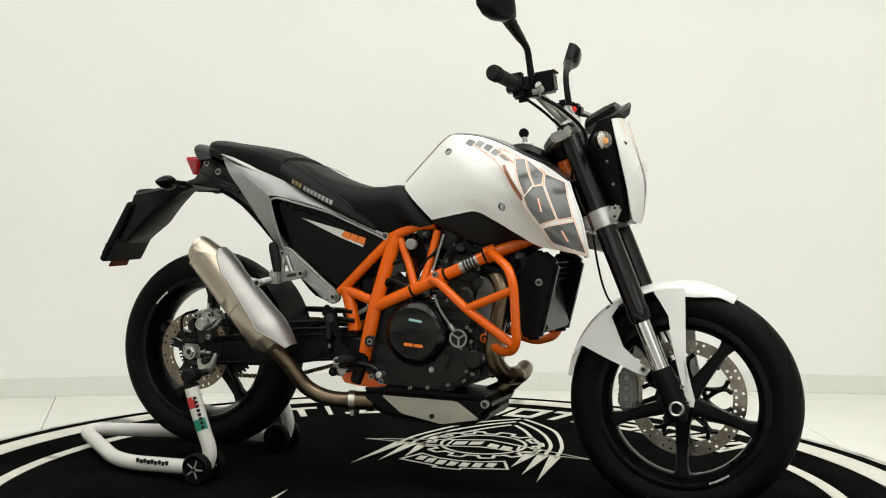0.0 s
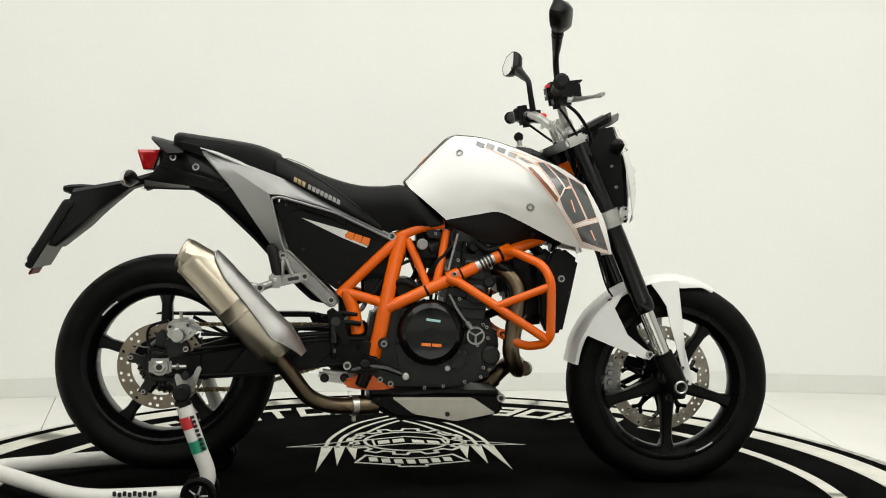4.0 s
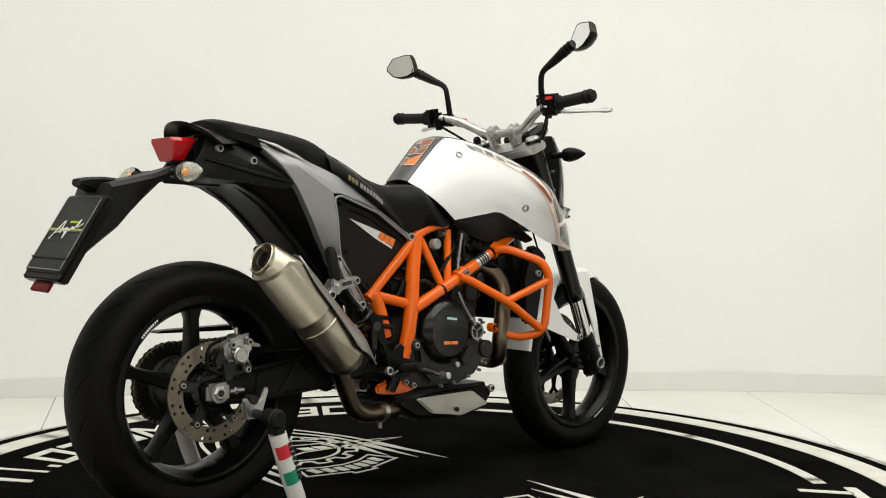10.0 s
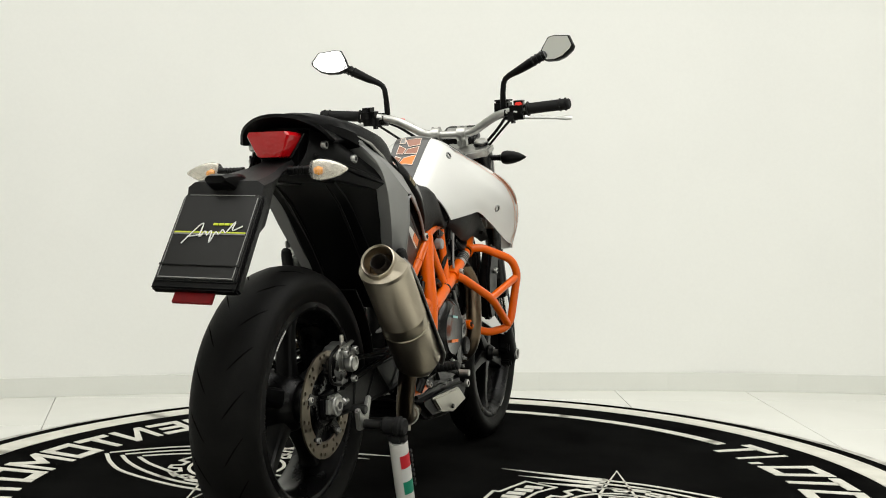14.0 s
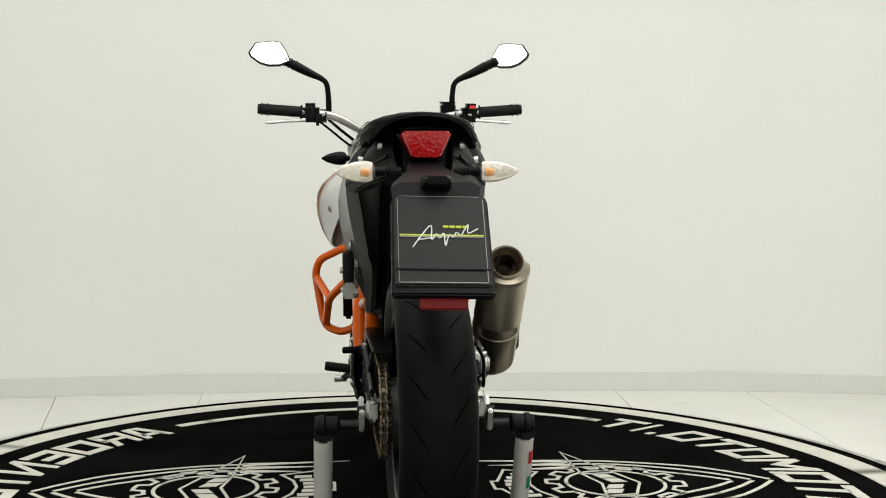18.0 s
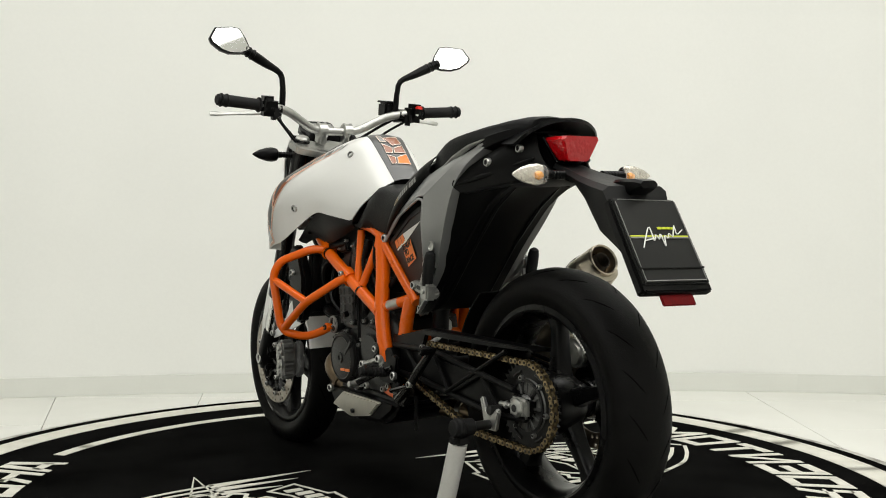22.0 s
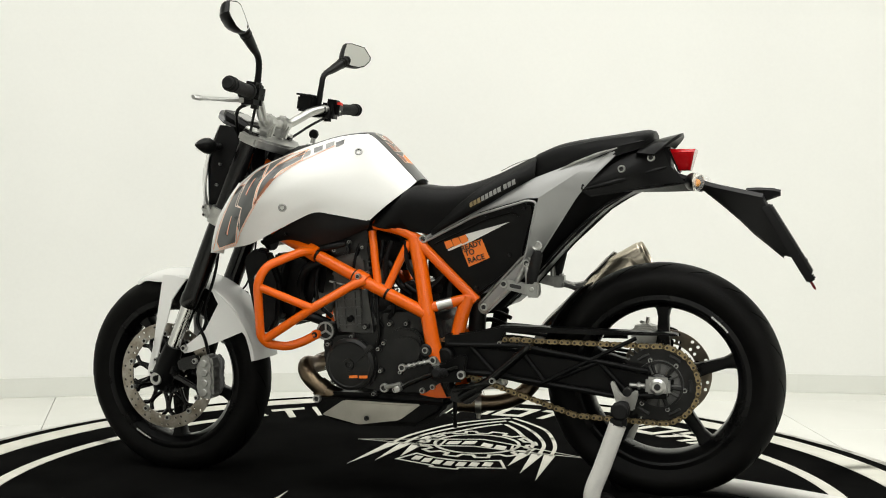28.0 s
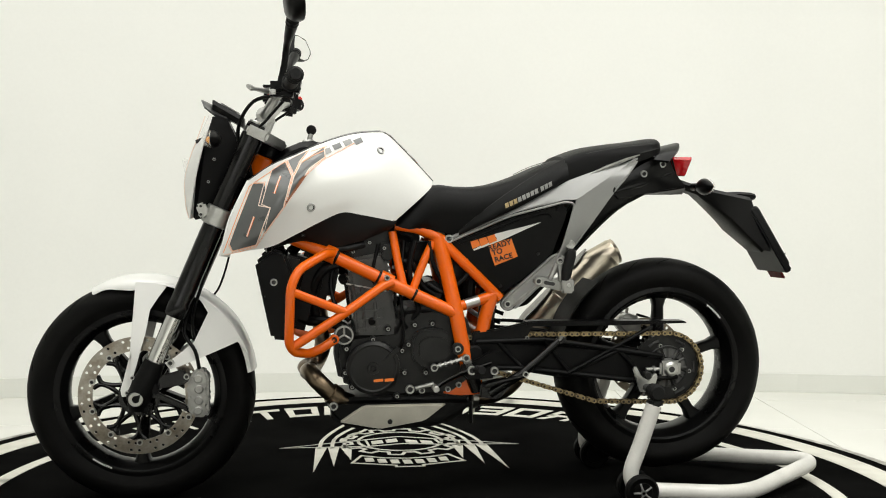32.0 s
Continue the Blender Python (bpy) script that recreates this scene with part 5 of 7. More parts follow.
for s in SIDES:
    outer = [(-0.606, 0.124, 0.960), (-0.560, 0.148, 0.908), (-0.511, 0.153, 0.850), (-0.460, 0.142, 0.774), (-0.411, 0.129, 0.701), (-0.384, 0.123, 0.660)]
    inner = [(-0.590, 0.136, 0.954), (-0.500, 0.154, 0.897), (-0.412, 0.168, 0.838), (-0.398, 0.164, 0.770), (-0.380, 0.152, 0.695), (-0.364, 0.144, 0.662)]
    low = [(-0.330, 0.119, 0.602), (-0.262, 0.114, 0.537)]
    outer, inner = widened(outer), widened(inner)
    blade = part("tail_panel", shell([flip(outer, s), flip(inner, s)], 40, 5, 0.005, smooth=False, inward=(0, -s, 0)), "gunmetal", bike, "metallic grey tail side panel", angle=25)
    part("panel_return", shell([flip(outer + low, s), flip([(x + 0.014, y - 0.042, z - 0.006) for x, y, z in outer + low], s)], 34, 4, 0.004), "gunmetal", blade)
    top_edge = [(-0.612, 0.116, 0.968), (-0.500, 0.140, 0.930), (-0.377, 0.146, 0.884), (-0.251, 0.142, 0.820), (-0.100, 0.106, 0.744), (-0.068, 0.094, 0.731)]
    low_edge = [(-0.590, 0.1362, 0.954), (-0.500, 0.1543, 0.897), (-0.412, 0.1683, 0.8385), (-0.384, 0.166, 0.839), (-0.234, 0.144, 0.797), (-0.068, 0.098, 0.718)]
    top_edge, low_edge = widened(top_edge, 0.008), widened(low_edge)
    part("upper_band", shell([flip(top_edge, s), flip([((a[0] + b[0]) / 2, (a[1] + b[1]) / 2 + 0.004, (a[2] + b[2]) / 2) for a, b in zip(top_edge, low_edge)], s), flip(low_edge, s)], 48, 8, 0.005, smooth=False, inward=(0, -s, 0)), "gunmetal", blade, angle=25)
    part("rim_trim", tube(rounded(flip(widened([(-0.362, 0.144, 0.664), (-0.378, 0.152, 0.700), (-0.396, 0.164, 0.775), (-0.408, 0.1665, 0.828), (-0.384, 0.1645, 0.833), (-0.234, 0.144, 0.792), (-0.070, 0.098, 0.715)]), s), 0.02), 0.0034, 8), "gunmetal", blade)
    part("band_trim", tube(flip([(-0.604, 0.134, 0.966), (-0.560, 0.147, 0.951), (-0.500, 0.150, 0.927), (-0.437, 0.149, 0.898)], s), [0.002, 0.006, 0.007, 0.003], 8, flat=0.6), "cast", blade, "pale trim under the pillion seat")
    bolt(blade, (-0.0735, s * 0.1015, 0.7265), 0.012, (0, s, 0), "alu")
    cov = part("side_cover", leaned(slab([(-0.396, 0.800), (-0.392, 0.824), (-0.372, 0.828), (-0.332, 0.817), (-0.253, 0.795), (-0.072, 0.716), (-0.085, 0.700), (-0.212, 0.572), (-0.226, 0.572), (-0.356, 0.670)], s * 0.06, s * 0.134, 0.008), s), "plastic", bike, "satin black side cover under the seat")
    sc = tree_of(cov)
    part("cover_ridge", leaned(tube(rounded(flip([(-0.352, 0.133, 0.790), (-0.346, 0.133, 0.798), (-0.330, 0.133, 0.800), (-0.255, 0.133, 0.779), (-0.105, 0.133, 0.712)], s), 0.012), 0.0032, 8), s), "plastic", cov)
    for x, z in ((-0.322, 0.688), (-0.368, 0.812), (-0.222, 0.596)):
        bolt(cov, (x, s * (0.136 + cover_lean(x, z)), z), 0.005, (0, s, 0), "plastic2")
    part("stripe", sticker([(-0.328, 0.777), (-0.197, 0.741), (-0.207, 0.729), (-0.142, 0.698), (-0.145, 0.694), (-0.215, 0.722)], sc, s, 0.001, 3), "whiteprint", cov, "white pointed stripe")
    for k in range(3):
        x, z = -0.199 + 0.0225 * k, 0.741 - 0.0074 * k
        part("plain_mark", sticker([(x, z), (x + 0.020, z - 0.0065), (x + 0.013, z - 0.027), (x - 0.008, z - 0.017)], sc, s, 0.0018, 1), "orange2", cov, "orange emblem block")
    # inner black panel beside the wheel well
    part("inner_panel", shell([flip([(-0.640, 0.104, 0.900), (-0.500, 0.136, 0.846), (-0.408, 0.110, 0.702), (-0.256, 0.100, 0.535)], s), flip([(-0.640, 0.085, 0.868), (-0.545, 0.092, 0.815), (-0.43, 0.078, 0.70), (-0.30, 0.082, 0.545)], s), flip([(-0.630, 0.066, 0.858), (-0.560, 0.066, 0.815), (-0.46, 0.062, 0.72), (-0.33, 0.062, 0.575)], s)], 20, 7, 0.004), "plastic", bike, "black inner panel beside the wheel well", angle=50)
    part("panel_rim", tube(flip([(-0.628, 0.064, 0.856), (-0.560, 0.064, 0.812), (-0.46, 0.060, 0.717), (-0.33, 0.060, 0.572)], s), 0.0035, 8), "plastic", bike)
    # tail side: black with two bolts
    side = part("tail_side", shell([flip([(-0.706, 0.062, 0.976), (-0.67, 0.090, 0.962), (-0.62, 0.112, 0.940), (-0.525, 0.158, 0.882)], s), flip([(-0.725, 0.064, 0.925), (-0.68, 0.094, 0.925), (-0.62, 0.130, 0.903), (-0.518, 0.164, 0.862)], s), flip([(-0.765, 0.056, 0.880), (-0.70, 0.086, 0.872), (-0.62, 0.120, 0.862), (-0.535, 0.152, 0.846)], s)], 20, 8, 0.005), "plastic", bike, "black tail side with two bolts", angle=50)
    part("tail_under", shell([flip([(-0.768, 0.054, 0.880), (-0.70, 0.084, 0.870), (-0.62, 0.118, 0.860), (-0.54, 0.148, 0.846)], s), flip([(-0.780, 0.0, 0.862), (-0.70, 0.0, 0.860), (-0.62, 0.0, 0.860), (-0.55, 0.0, 0.862)], s)], 12, 6, 0.004), "plastic2", bike)
    part("tail_crease", tube(flip([(-0.72, 0.080, 0.918), (-0.66, 0.106, 0.900), (-0.60, 0.137, 0.881), (-0.528, 0.163, 0.862)], s), [0.003, 0.007, 0.008, 0.004], 10), "plastic", bike)
    skin_of = tree_of(side)
    for x, z in ((-0.684, 0.942), (-0.616, 0.913)):
        hit = skin_of.ray_cast(Vector((x, s, z)), Vector((0, -s, 0)))[0]
        bolt(bike, hit + Vector((0, s * 0.002, 0)), 0.010, (0, s, 0), "alu")
rear = [(-0.694, -0.114, 0.946), (-0.728, -0.092, 0.975), (-0.750, -0.050, 0.995), (-0.757, 0, 1.001), (-0.750, 0.050, 0.995), (-0.728, 0.092, 0.975), (-0.694, 0.114, 0.946)]
fore = [(-0.650, -0.116, 0.948), (-0.664, -0.090, 0.966), (-0.672, -0.048, 0.977), (-0.675, 0, 0.981), (-0.672, 0.048, 0.977), (-0.664, 0.090, 0.966), (-0.650, 0.116, 0.948)]
part("tail_cover", shell([fore, rear], 24, 5, 0.008), "plastic", bike, "thin black tail flap above the tail light")
part("undertray", shell([[(-0.640, y, 0.866 - 0.1 * abs(y)), (-0.560, y, 0.812), (-0.46, y, 0.717), (-0.33, y, 0.572), (-0.30, y, 0.545)] for y in (-0.090, -0.066, 0.0, 0.066, 0.090)], 16, 9, 0.006), "plastic", bike, "black undertray above the rear wheel")
part("tail_core", skin([[(x, -hw, z0), (x, -hw, z1), (x, hw, z1), (x, hw, z0)] for x, hw, z0, z1 in ((-0.50, 0.06, 0.86, 0.92), (-0.64, 0.06, 0.865, 0.96), (-0.728, 0.046, 0.88, 0.972))]), "plastic", bike)
lamp = part("tail_light", skin([[(x + dx * (0.966 - z) / 0.05, y * w, z) for y, z in ((-0.056, 0.958), (-0.034, 0.914), (-0.026, 0.911), (0.026, 0.911), (0.034, 0.914), (0.056, 0.958), (0.050, 0.966), (-0.050, 0.966))] for x, w, dx in ((-0.722, 0.96, -0.022), (-0.750, 1.0, -0.010), (-0.784, 0.94, 0.010), (-0.790, 0.86, 0.012))]), "red", bike, "glossy red faceted tail light", angle=20)
part("lamp_bezel", tube([(-0.724, -0.058, 0.966), (-0.747, -0.037, 0.911), (-0.748, 0.0, 0.907), (-0.747, 0.037, 0.911), (-0.724, 0.058, 0.966)], 0.0025, 8), "plastic", lamp)
rings = []
for x1, z1, x0, z0, hw in ((-0.735, 0.908, -0.745, 0.880, 0.040), (-0.800, 0.888, -0.812, 0.858, 0.046), (-0.845, 0.876, -0.860, 0.820, 0.062), (-0.905, 0.863, -0.905, 0.782, 0.080), (-0.957, 0.852, -0.935, 0.752, 0.088), (-0.985, 0.786, -0.974, 0.720, 0.078), (-1.026, 0.705, -1.010, 0.690, 0.072)):
    rings.append([(x1, -hw * 0.82, z1), (x1, hw * 0.82, z1), (x1, hw, z1 - 0.010), (x0, hw * 0.86, z0 + 0.008), (x0, hw * 0.7, z0), (x0, -hw * 0.7, z0), (x0, -hw * 0.86, z0 + 0.008), (x1, -hw, z1 - 0.010)])
arm = part("plate_arm", skin(rings), "plastic2", bike, "black tail arm that carries the plate", angle=28)
part("plate_lamp", skin([[(x, -hw, z0 + 0.005), (x, -hw * 0.75, z0), (x, hw * 0.75, z0), (x, hw, z0 + 0.005), (x, hw, z1 - 0.006), (x, hw * 0.7, z1), (x, -hw * 0.7, z1), (x, -hw, z1 - 0.006)] for x, hw, z0, z1 in ((-0.915, 0.024, 0.826, 0.866), (-0.945, 0.029, 0.826, 0.868), (-0.982, 0.028, 0.840, 0.866), (-0.999, 0.023, 0.847, 0.862))]), "plastic", arm, "black plate lamp hood")
P0, P1 = Vector((-0.977, -0.003, 0.826)), Vector((-1.087, -0.003, 0.646))
PU = (P0 - P1).normalized()
# plate space: x to the viewer's right, y up the plate, z to the back
PM = Matrix.Translation((P0 + P1) / 2) @ Matrix.Rotation(radians(1.5), 4, "X") @ Matrix(((0, PU.x, -abs(PU.z), 0), (-1, 0, 0, 0), (0, PU.z, PU.x, 0), (0, 0, 0, 1)))
plate = part("number_plate", slab([(-0.091, -0.092), (0.091, -0.092), (0.089, 0.098), (0.083, 0.106), (-0.083, 0.106), (-0.089, 0.098)], -0.010, 0.0, 0.003, axis="z"), "plate", bike, "black showroom plate with a lime stripe and white script mark", m=PM)
part("plate_holder", slab([(-0.097, -0.108), (0.097, -0.108), (0.094, 0.100), (0.087, 0.111), (-0.087, 0.111), (-0.094, 0.100)], -0.027, -0.006, 0.004, axis="z"), "plastic", plate, "thick black plate holder")
part("holder_lip", block((0, -0.104, -0.014), (0.182, 0.010, 0.022), 0.005), "plastic", plate)
part("plate_rib", block((0, -0.058, 0.001), (0.178, 0.004, 0.006), 0.0012), "plate", plate)
for c, sz in (((0, -0.086, 0.001), (0.166, 0.002, 0.002)), ((0.083, 0.006, 0.001), (0.0016, 0.18, 0.002)), ((0, 0.1015, 0.001), (0.15, 0.0012, 0.002)), ((-0.083, 0.006, 0.001), (0.0012, 0.18, 0.002))):
    part("pale_line", block(c, sz, 0.0003), "midgrey", plate)
part("lime_stripe", block((0, 0.015, 0.001), (0.160, 0.0032, 0.0025), 0.0004), "lime", plate)
part("pale_stripe", block((0, 0.0115, 0.001), (0.160, 0.0028, 0.0025), 0.0004), "midgrey", plate)
for k in range(4):
    part("plain_bar", block((0.008 + 0.0125 * k, 0.034, 0.001), (0.0105, 0.0050, 0.0025), 0.0004), "lime", plate)
# the script mark, drawn as a plain flowing line
wav = [(-0.056, -0.012), (-0.040, 0.012), (-0.020, 0.036), (-0.020, 0.004), (-0.010, 0.018), (-0.004, 0.008), (0.004, 0.020), (0.006, -0.008), (0.014, 0.016), (0.022, 0.010), (0.028, 0.022), (0.036, 0.014), (0.042, 0.024), (0.052, 0.040), (0.050, 0.020), (0.070, 0.030)]
part("script_line", tube([(q.x, q.y, 0.002) for q in curve_pts([(a, b, 0) for a, b in wav], 70)], 0.0014, 6), "whiteprint", plate, "white flowing line")
part("script_line", tube([(-0.056, -0.012, 0.002), (-0.046, 0.004, 0.002), (-0.014, 0.010, 0.002)], 0.0014, 6), "whiteprint", plate)
part("rear_reflector", block((0, -0.121, -0.018), (0.090, 0.024, 0.006), 0.002), "redplastic", plate, "dark red reflector under the plate")

# -- trellis frame
for s in SIDES:
    def tb(name, pts, r, label="", parent=bike, n=14, rr=0.03):
        return part(name, tube(rounded(flip(pts, s), rr), r, n), "orange", parent, label)
    fr = tb("frame", [(-0.045, 0.092, 0.728), (-0.070, 0.104, 0.630), (-0.092, 0.123, 0.530), (-0.110, 0.125, 0.440), (-0.130, 0.116, 0.372)], 0.0205, "orange trellis frame side of welded steel tubes")
    tb("frame_tube", [(-0.222, 0.088, 0.560), (-0.120, 0.094, 0.658), (-0.042, 0.094, 0.733)], 0.0145, parent=fr)
    tb("frame_tube", [(-0.060, 0.094, 0.722), (0.0, 0.092, 0.752), (0.075, 0.090, 0.764)], 0.0145, parent=fr)
    tb("frame_tube", [(-0.210, 0.090, 0.570), (-0.086, 0.120, 0.536)], 0.0145, parent=fr)
    tb("frame_tube", [(-0.100, 0.126, 0.520), (0.06, 0.124, 0.592), (0.237, 0.118, 0.676), (0.380, 0.085, 0.735), (0.455, 0.030, 0.800)], 0.0172, parent=fr)
    tb("frame_tube", [(-0.030, 0.094, 0.718), (0.000, 0.104, 0.655), (0.026, 0.120, 0.588)], 0.0115, parent=fr)
    tb("frame_tube", [(0.082, 0.090, 0.745), (0.068, 0.104, 0.665), (0.052, 0.120, 0.594)], 0.0115, parent=fr)
    tb("frame_tube", [(-0.200, 0.090, 0.572), (-0.182, 0.094, 0.520), (-0.168, 0.096, 0.452)], 0.0190, parent=fr)
    part("weld_gusset", slab([(-0.060, 0.735), (-0.030, 0.712), (-0.050, 0.672), (-0.075, 0.690)], s * 0.092, s * 0.102, 0.003), "orange", fr)
    part("silver_band", tube(flip([(0.165, 0.1205, 0.642), (0.215, 0.119, 0.666)], s), 0.0180, 14), "alu", fr, "silver maker's label on the tube") if s < 0 else part("silver_band", tube(flip([(-0.158, 0.1026, 0.5557), (-0.118, 0.1123, 0.5448)], s), 0.0153, 14), "alu", fr, "silver label on the tube")
    if s < 0:
        for k in range(4):
            q = Vector((0.176 + 0.009 * k, 0.1202 - 0.0003 * k, 0.6474 + 0.0043 * k))
            part("plain_bar", tube(flip([q, q + Vector((0.0058, -0.0002, 0.0028))], s), 0.0183, 14), "print_shade_black", fr)
    for q0, q1 in (((0.118, 0.1215, 0.620), (0.124, 0.1213, 0.623)), ((0.232, 0.1185, 0.674), (0.240, 0.118, 0.678)), ((0.020, 0.125, 0.573), (0.026, 0.125, 0.576))):
        part("tie", tube(flip([q0, q1], s), 0.0182, 14), "plastic", fr)
    bolt(fr, (-0.096, s * 0.144, 0.427), 0.017, (0, s, 0), "engine")
    bolt(fr, (-0.096, s * 0.148, 0.427), 0.009, (0, s, 0), "steel")
    part("pivot_plate", tube(flip([(-0.134, 0.118, 0.380), (-0.146, 0.108, 0.335), (-0.158, 0.100, 0.305)], s), 0.019, 14), "black", fr)
    part("pivot_bracket", slab([(-0.205, 0.322), (-0.170, 0.330), (-0.145, 0.348), (-0.110, 0.346), (-0.066, 0.330), (-0.058, 0.298), (-0.10, 0.290), (-0.160, 0.292), (-0.205, 0.300)], s * 0.090, s * 0.106, 0.006), "orange", fr)
    for x, z in ((-0.150, 0.312), (-0.105, 0.322), (-0.075, 0.310)):
        bolt(fr, (x, s * 0.112, z), 0.008, (0, s, 0), "steel")
    # crash bar
    cb = tb("crash_bar", [(0.246, 0.128, 0.686), (0.264, 0.162, 0.688), (0.336, 0.236, 0.650), (0.356, 0.250, 0.606), (0.360, 0.226, 0.456), (0.346, 0.212, 0.432), (0.305, 0.170, 0.420), (0.268, 0.140, 0.434), (0.242, 0.122, 0.450)], 0.0125, "orange tubular crash bar bolted to the frame", rr=0.028)
    tb("bar_tube", [(0.084, 0.138, 0.610), (0.112, 0.150, 0.600), (0.2145, 0.208, 0.534), (0.352, 0.218, 0.444)], 0.0125, parent=cb)
    tb("bar_tube", [(0.2145, 0.206, 0.536), (0.356, 0.246, 0.594)], 0.0115, parent=cb)
    part("bar_clamp", tube(flip([(0.085, 0.123, 0.604), (0.118, 0.1215, 0.620)], s), 0.0235, 14), "orange", cb)
    part("bar_clamp", tube(flip([(0.236, 0.118, 0.677), (0.264, 0.112, 0.689)], s), 0.0235, 14), "orange", cb)
    bolt(cb, (0.100, s * 0.150, 0.622), 0.008, (0, s, 0), "steel")
    part("bar_lug", rod((0.240, s * 0.108, 0.452), (0.240, s * 0.132, 0.452), 0.0135, 16), "orange", cb)
    bolt(cb, (0.240, s * 0.133, 0.452), 0.008, (0, s, 0), "engine")
for s in SIDES:
    for p, d, r in (((-0.086, 0.122, 0.532), (-0.119, 0.010, 0.034), 0.0158), ((-0.088, 0.126, 0.527), (0.16, 0.0, 0.066), 0.0186), ((0.020, 0.121, 0.584), (-0.03, -0.02, 0.07), 0.0128), ((0.054, 0.121, 0.597), (0.015, -0.016, 0.07), 0.0128), ((-0.120, 0.094, 0.658), (0.08, -0.002, 0.077), 0.0156)):
        q, d = Vector((p[0], s * p[1], p[2])), Vector((d[0], s * d[1], d[2])).normalized()
        part("weld", tube([q, q + d * 0.005], r, 14), "orange", bpy.data.objects["frame" if s < 0 else "frame.001"])
part("frame_bridge", rod((-0.200, -0.10, 0.562), (-0.200, 0.10, 0.562), 0.014), "orange", bike)
part("frame_bridge", rod((-0.165, -0.10, 0.462), (-0.165, 0.10, 0.462), 0.016), "orange", bike)

# -- engine
eng = part("engine", slab([(-0.150, 0.420), (-0.128, 0.520), (-0.060, 0.545), (0.055, 0.535), (0.080, 0.480), (0.200, 0.465), (0.215, 0.430), (0.200, 0.350), (0.150, 0.298), (0.060, 0.282), (-0.090, 0.286), (-0.150, 0.330)], -0.108, 0.108, 0.018, seg=3), "engine", bike, "dark cast single-cylinder engine", angle=45)
part("cylinder", slab([(0.062, 0.450), (0.180, 0.450), (0.206, 0.668), (0.100, 0.690)], -0.088, 0.100, 0.010), "cylinder", eng, "grey cast cylinder")
for k in range(7):
    q = 0.10 + 0.115 * k
    a, b = Vector((0.066, 0, 0.540)).lerp(Vector((0.098, 0, 0.690)), q), Vector((0.182, 0, 0.516)).lerp(Vector((0.210, 0, 0.668)), q)
    part("cooling_fin", slab([(a.x - 0.004, a.z), (b.x + 0.004, b.z), (b.x + 0.005, b.z + 0.005), (a.x - 0.003, a.z + 0.005)], -0.090, 0.090, 0.001), "cylinder", eng)
part("cylinder_head", slab([(0.088, 0.680), (0.212, 0.652), (0.240, 0.720), (0.215, 0.770), (0.110, 0.780), (0.080, 0.740)], -0.088, 0.088, 0.014), "engine", eng)
part("rocker_cover", slab([(0.100, 0.755), (0.225, 0.730), (0.220, 0.785), (0.115, 0.800)], -0.075, 0.075, 0.012), "black", eng)
part("throttle_body", rod((0.03, -0.03, 0.690), (0.095, -0.03, 0.715), 0.040, 20), "engine", eng)
part("throttle_body", rod((0.03, 0.03, 0.690), (0.095, 0.03, 0.715), 0.036, 20), "engine", eng)
part("spark_plug_boot", rod((0.155, -0.092, 0.690), (0.160, -0.110, 0.700), 0.016, 14), "plastic", eng)
part("starter_motor", rod((-0.03, -0.075, 0.575), (-0.03, 0.085, 0.575), 0.034, 20), "engine", eng)
part("wiring_knob", rod((0.012, -0.100, 0.705), (0.012, -0.122, 0.705), 0.016, 14), "midgrey", eng)
part("relay_box", block((-0.125, -0.070, 0.575), (0.05, 0.05, 0.06), 0.008), "plastic", eng)
part("oil_hose", tube(curve_pts([(-0.09, -0.10, 0.56), (-0.05, -0.12, 0.60), (0.0, -0.115, 0.585), (0.03, -0.10, 0.60)], 14), 0.009, 10), "plastic", eng)
# dark filling behind the covers: intake, starter, fan shroud
part("intake_duct", block((0.035, 0, 0.690), (0.13, 0.13, 0.11), 0.03), "plastic", eng)
part("starter_housing", block((-0.085, 0, 0.560), (0.10, 0.12, 0.09), 0.03), "engine", eng)
part("coolant_tank", block((0.262, 0.020, 0.610), (0.060, 0.150, 0.120), 0.02, (0, -10, 0)), "plastic", eng)
part("coil_box", block((0.285, 0.060, 0.690), (0.090, 0.060, 0.050), 0.012, (0, -18, 0)), "plastic", eng)
part("fan_shroud", block((0.312, 0, 0.585), (0.100, 0.225, 0.225), 0.03, (0, -14, 0)), "plastic", eng, "black fan shroud behind the radiator")
part("crankcase_nose", slab([(0.150, 0.300), (0.225, 0.330), (0.240, 0.400), (0.232, 0.470), (0.180, 0.500), (0.140, 0.400)], -0.085, 0.090, 0.014), "engine", eng)
# added dark plate: shade on the grey cylinder's right side, put into colour
part("cylinder_cover", slab([(0.070, 0.470), (0.190, 0.465), (0.216, 0.662), (0.104, 0.686)], -0.100, -0.086, 0.006), "engine", eng)
for k in range(6):
    a, b = Vector((0.074, 0, 0.50 + 0.028 * k)), Vector((0.190 + 0.004 * k, 0, 0.492 + 0.027 * k))
    part("rib", rod((a.x + 0.004 * k, -0.100, a.z), (b.x, -0.100, b.z), 0.0035, 6), "engine", eng)
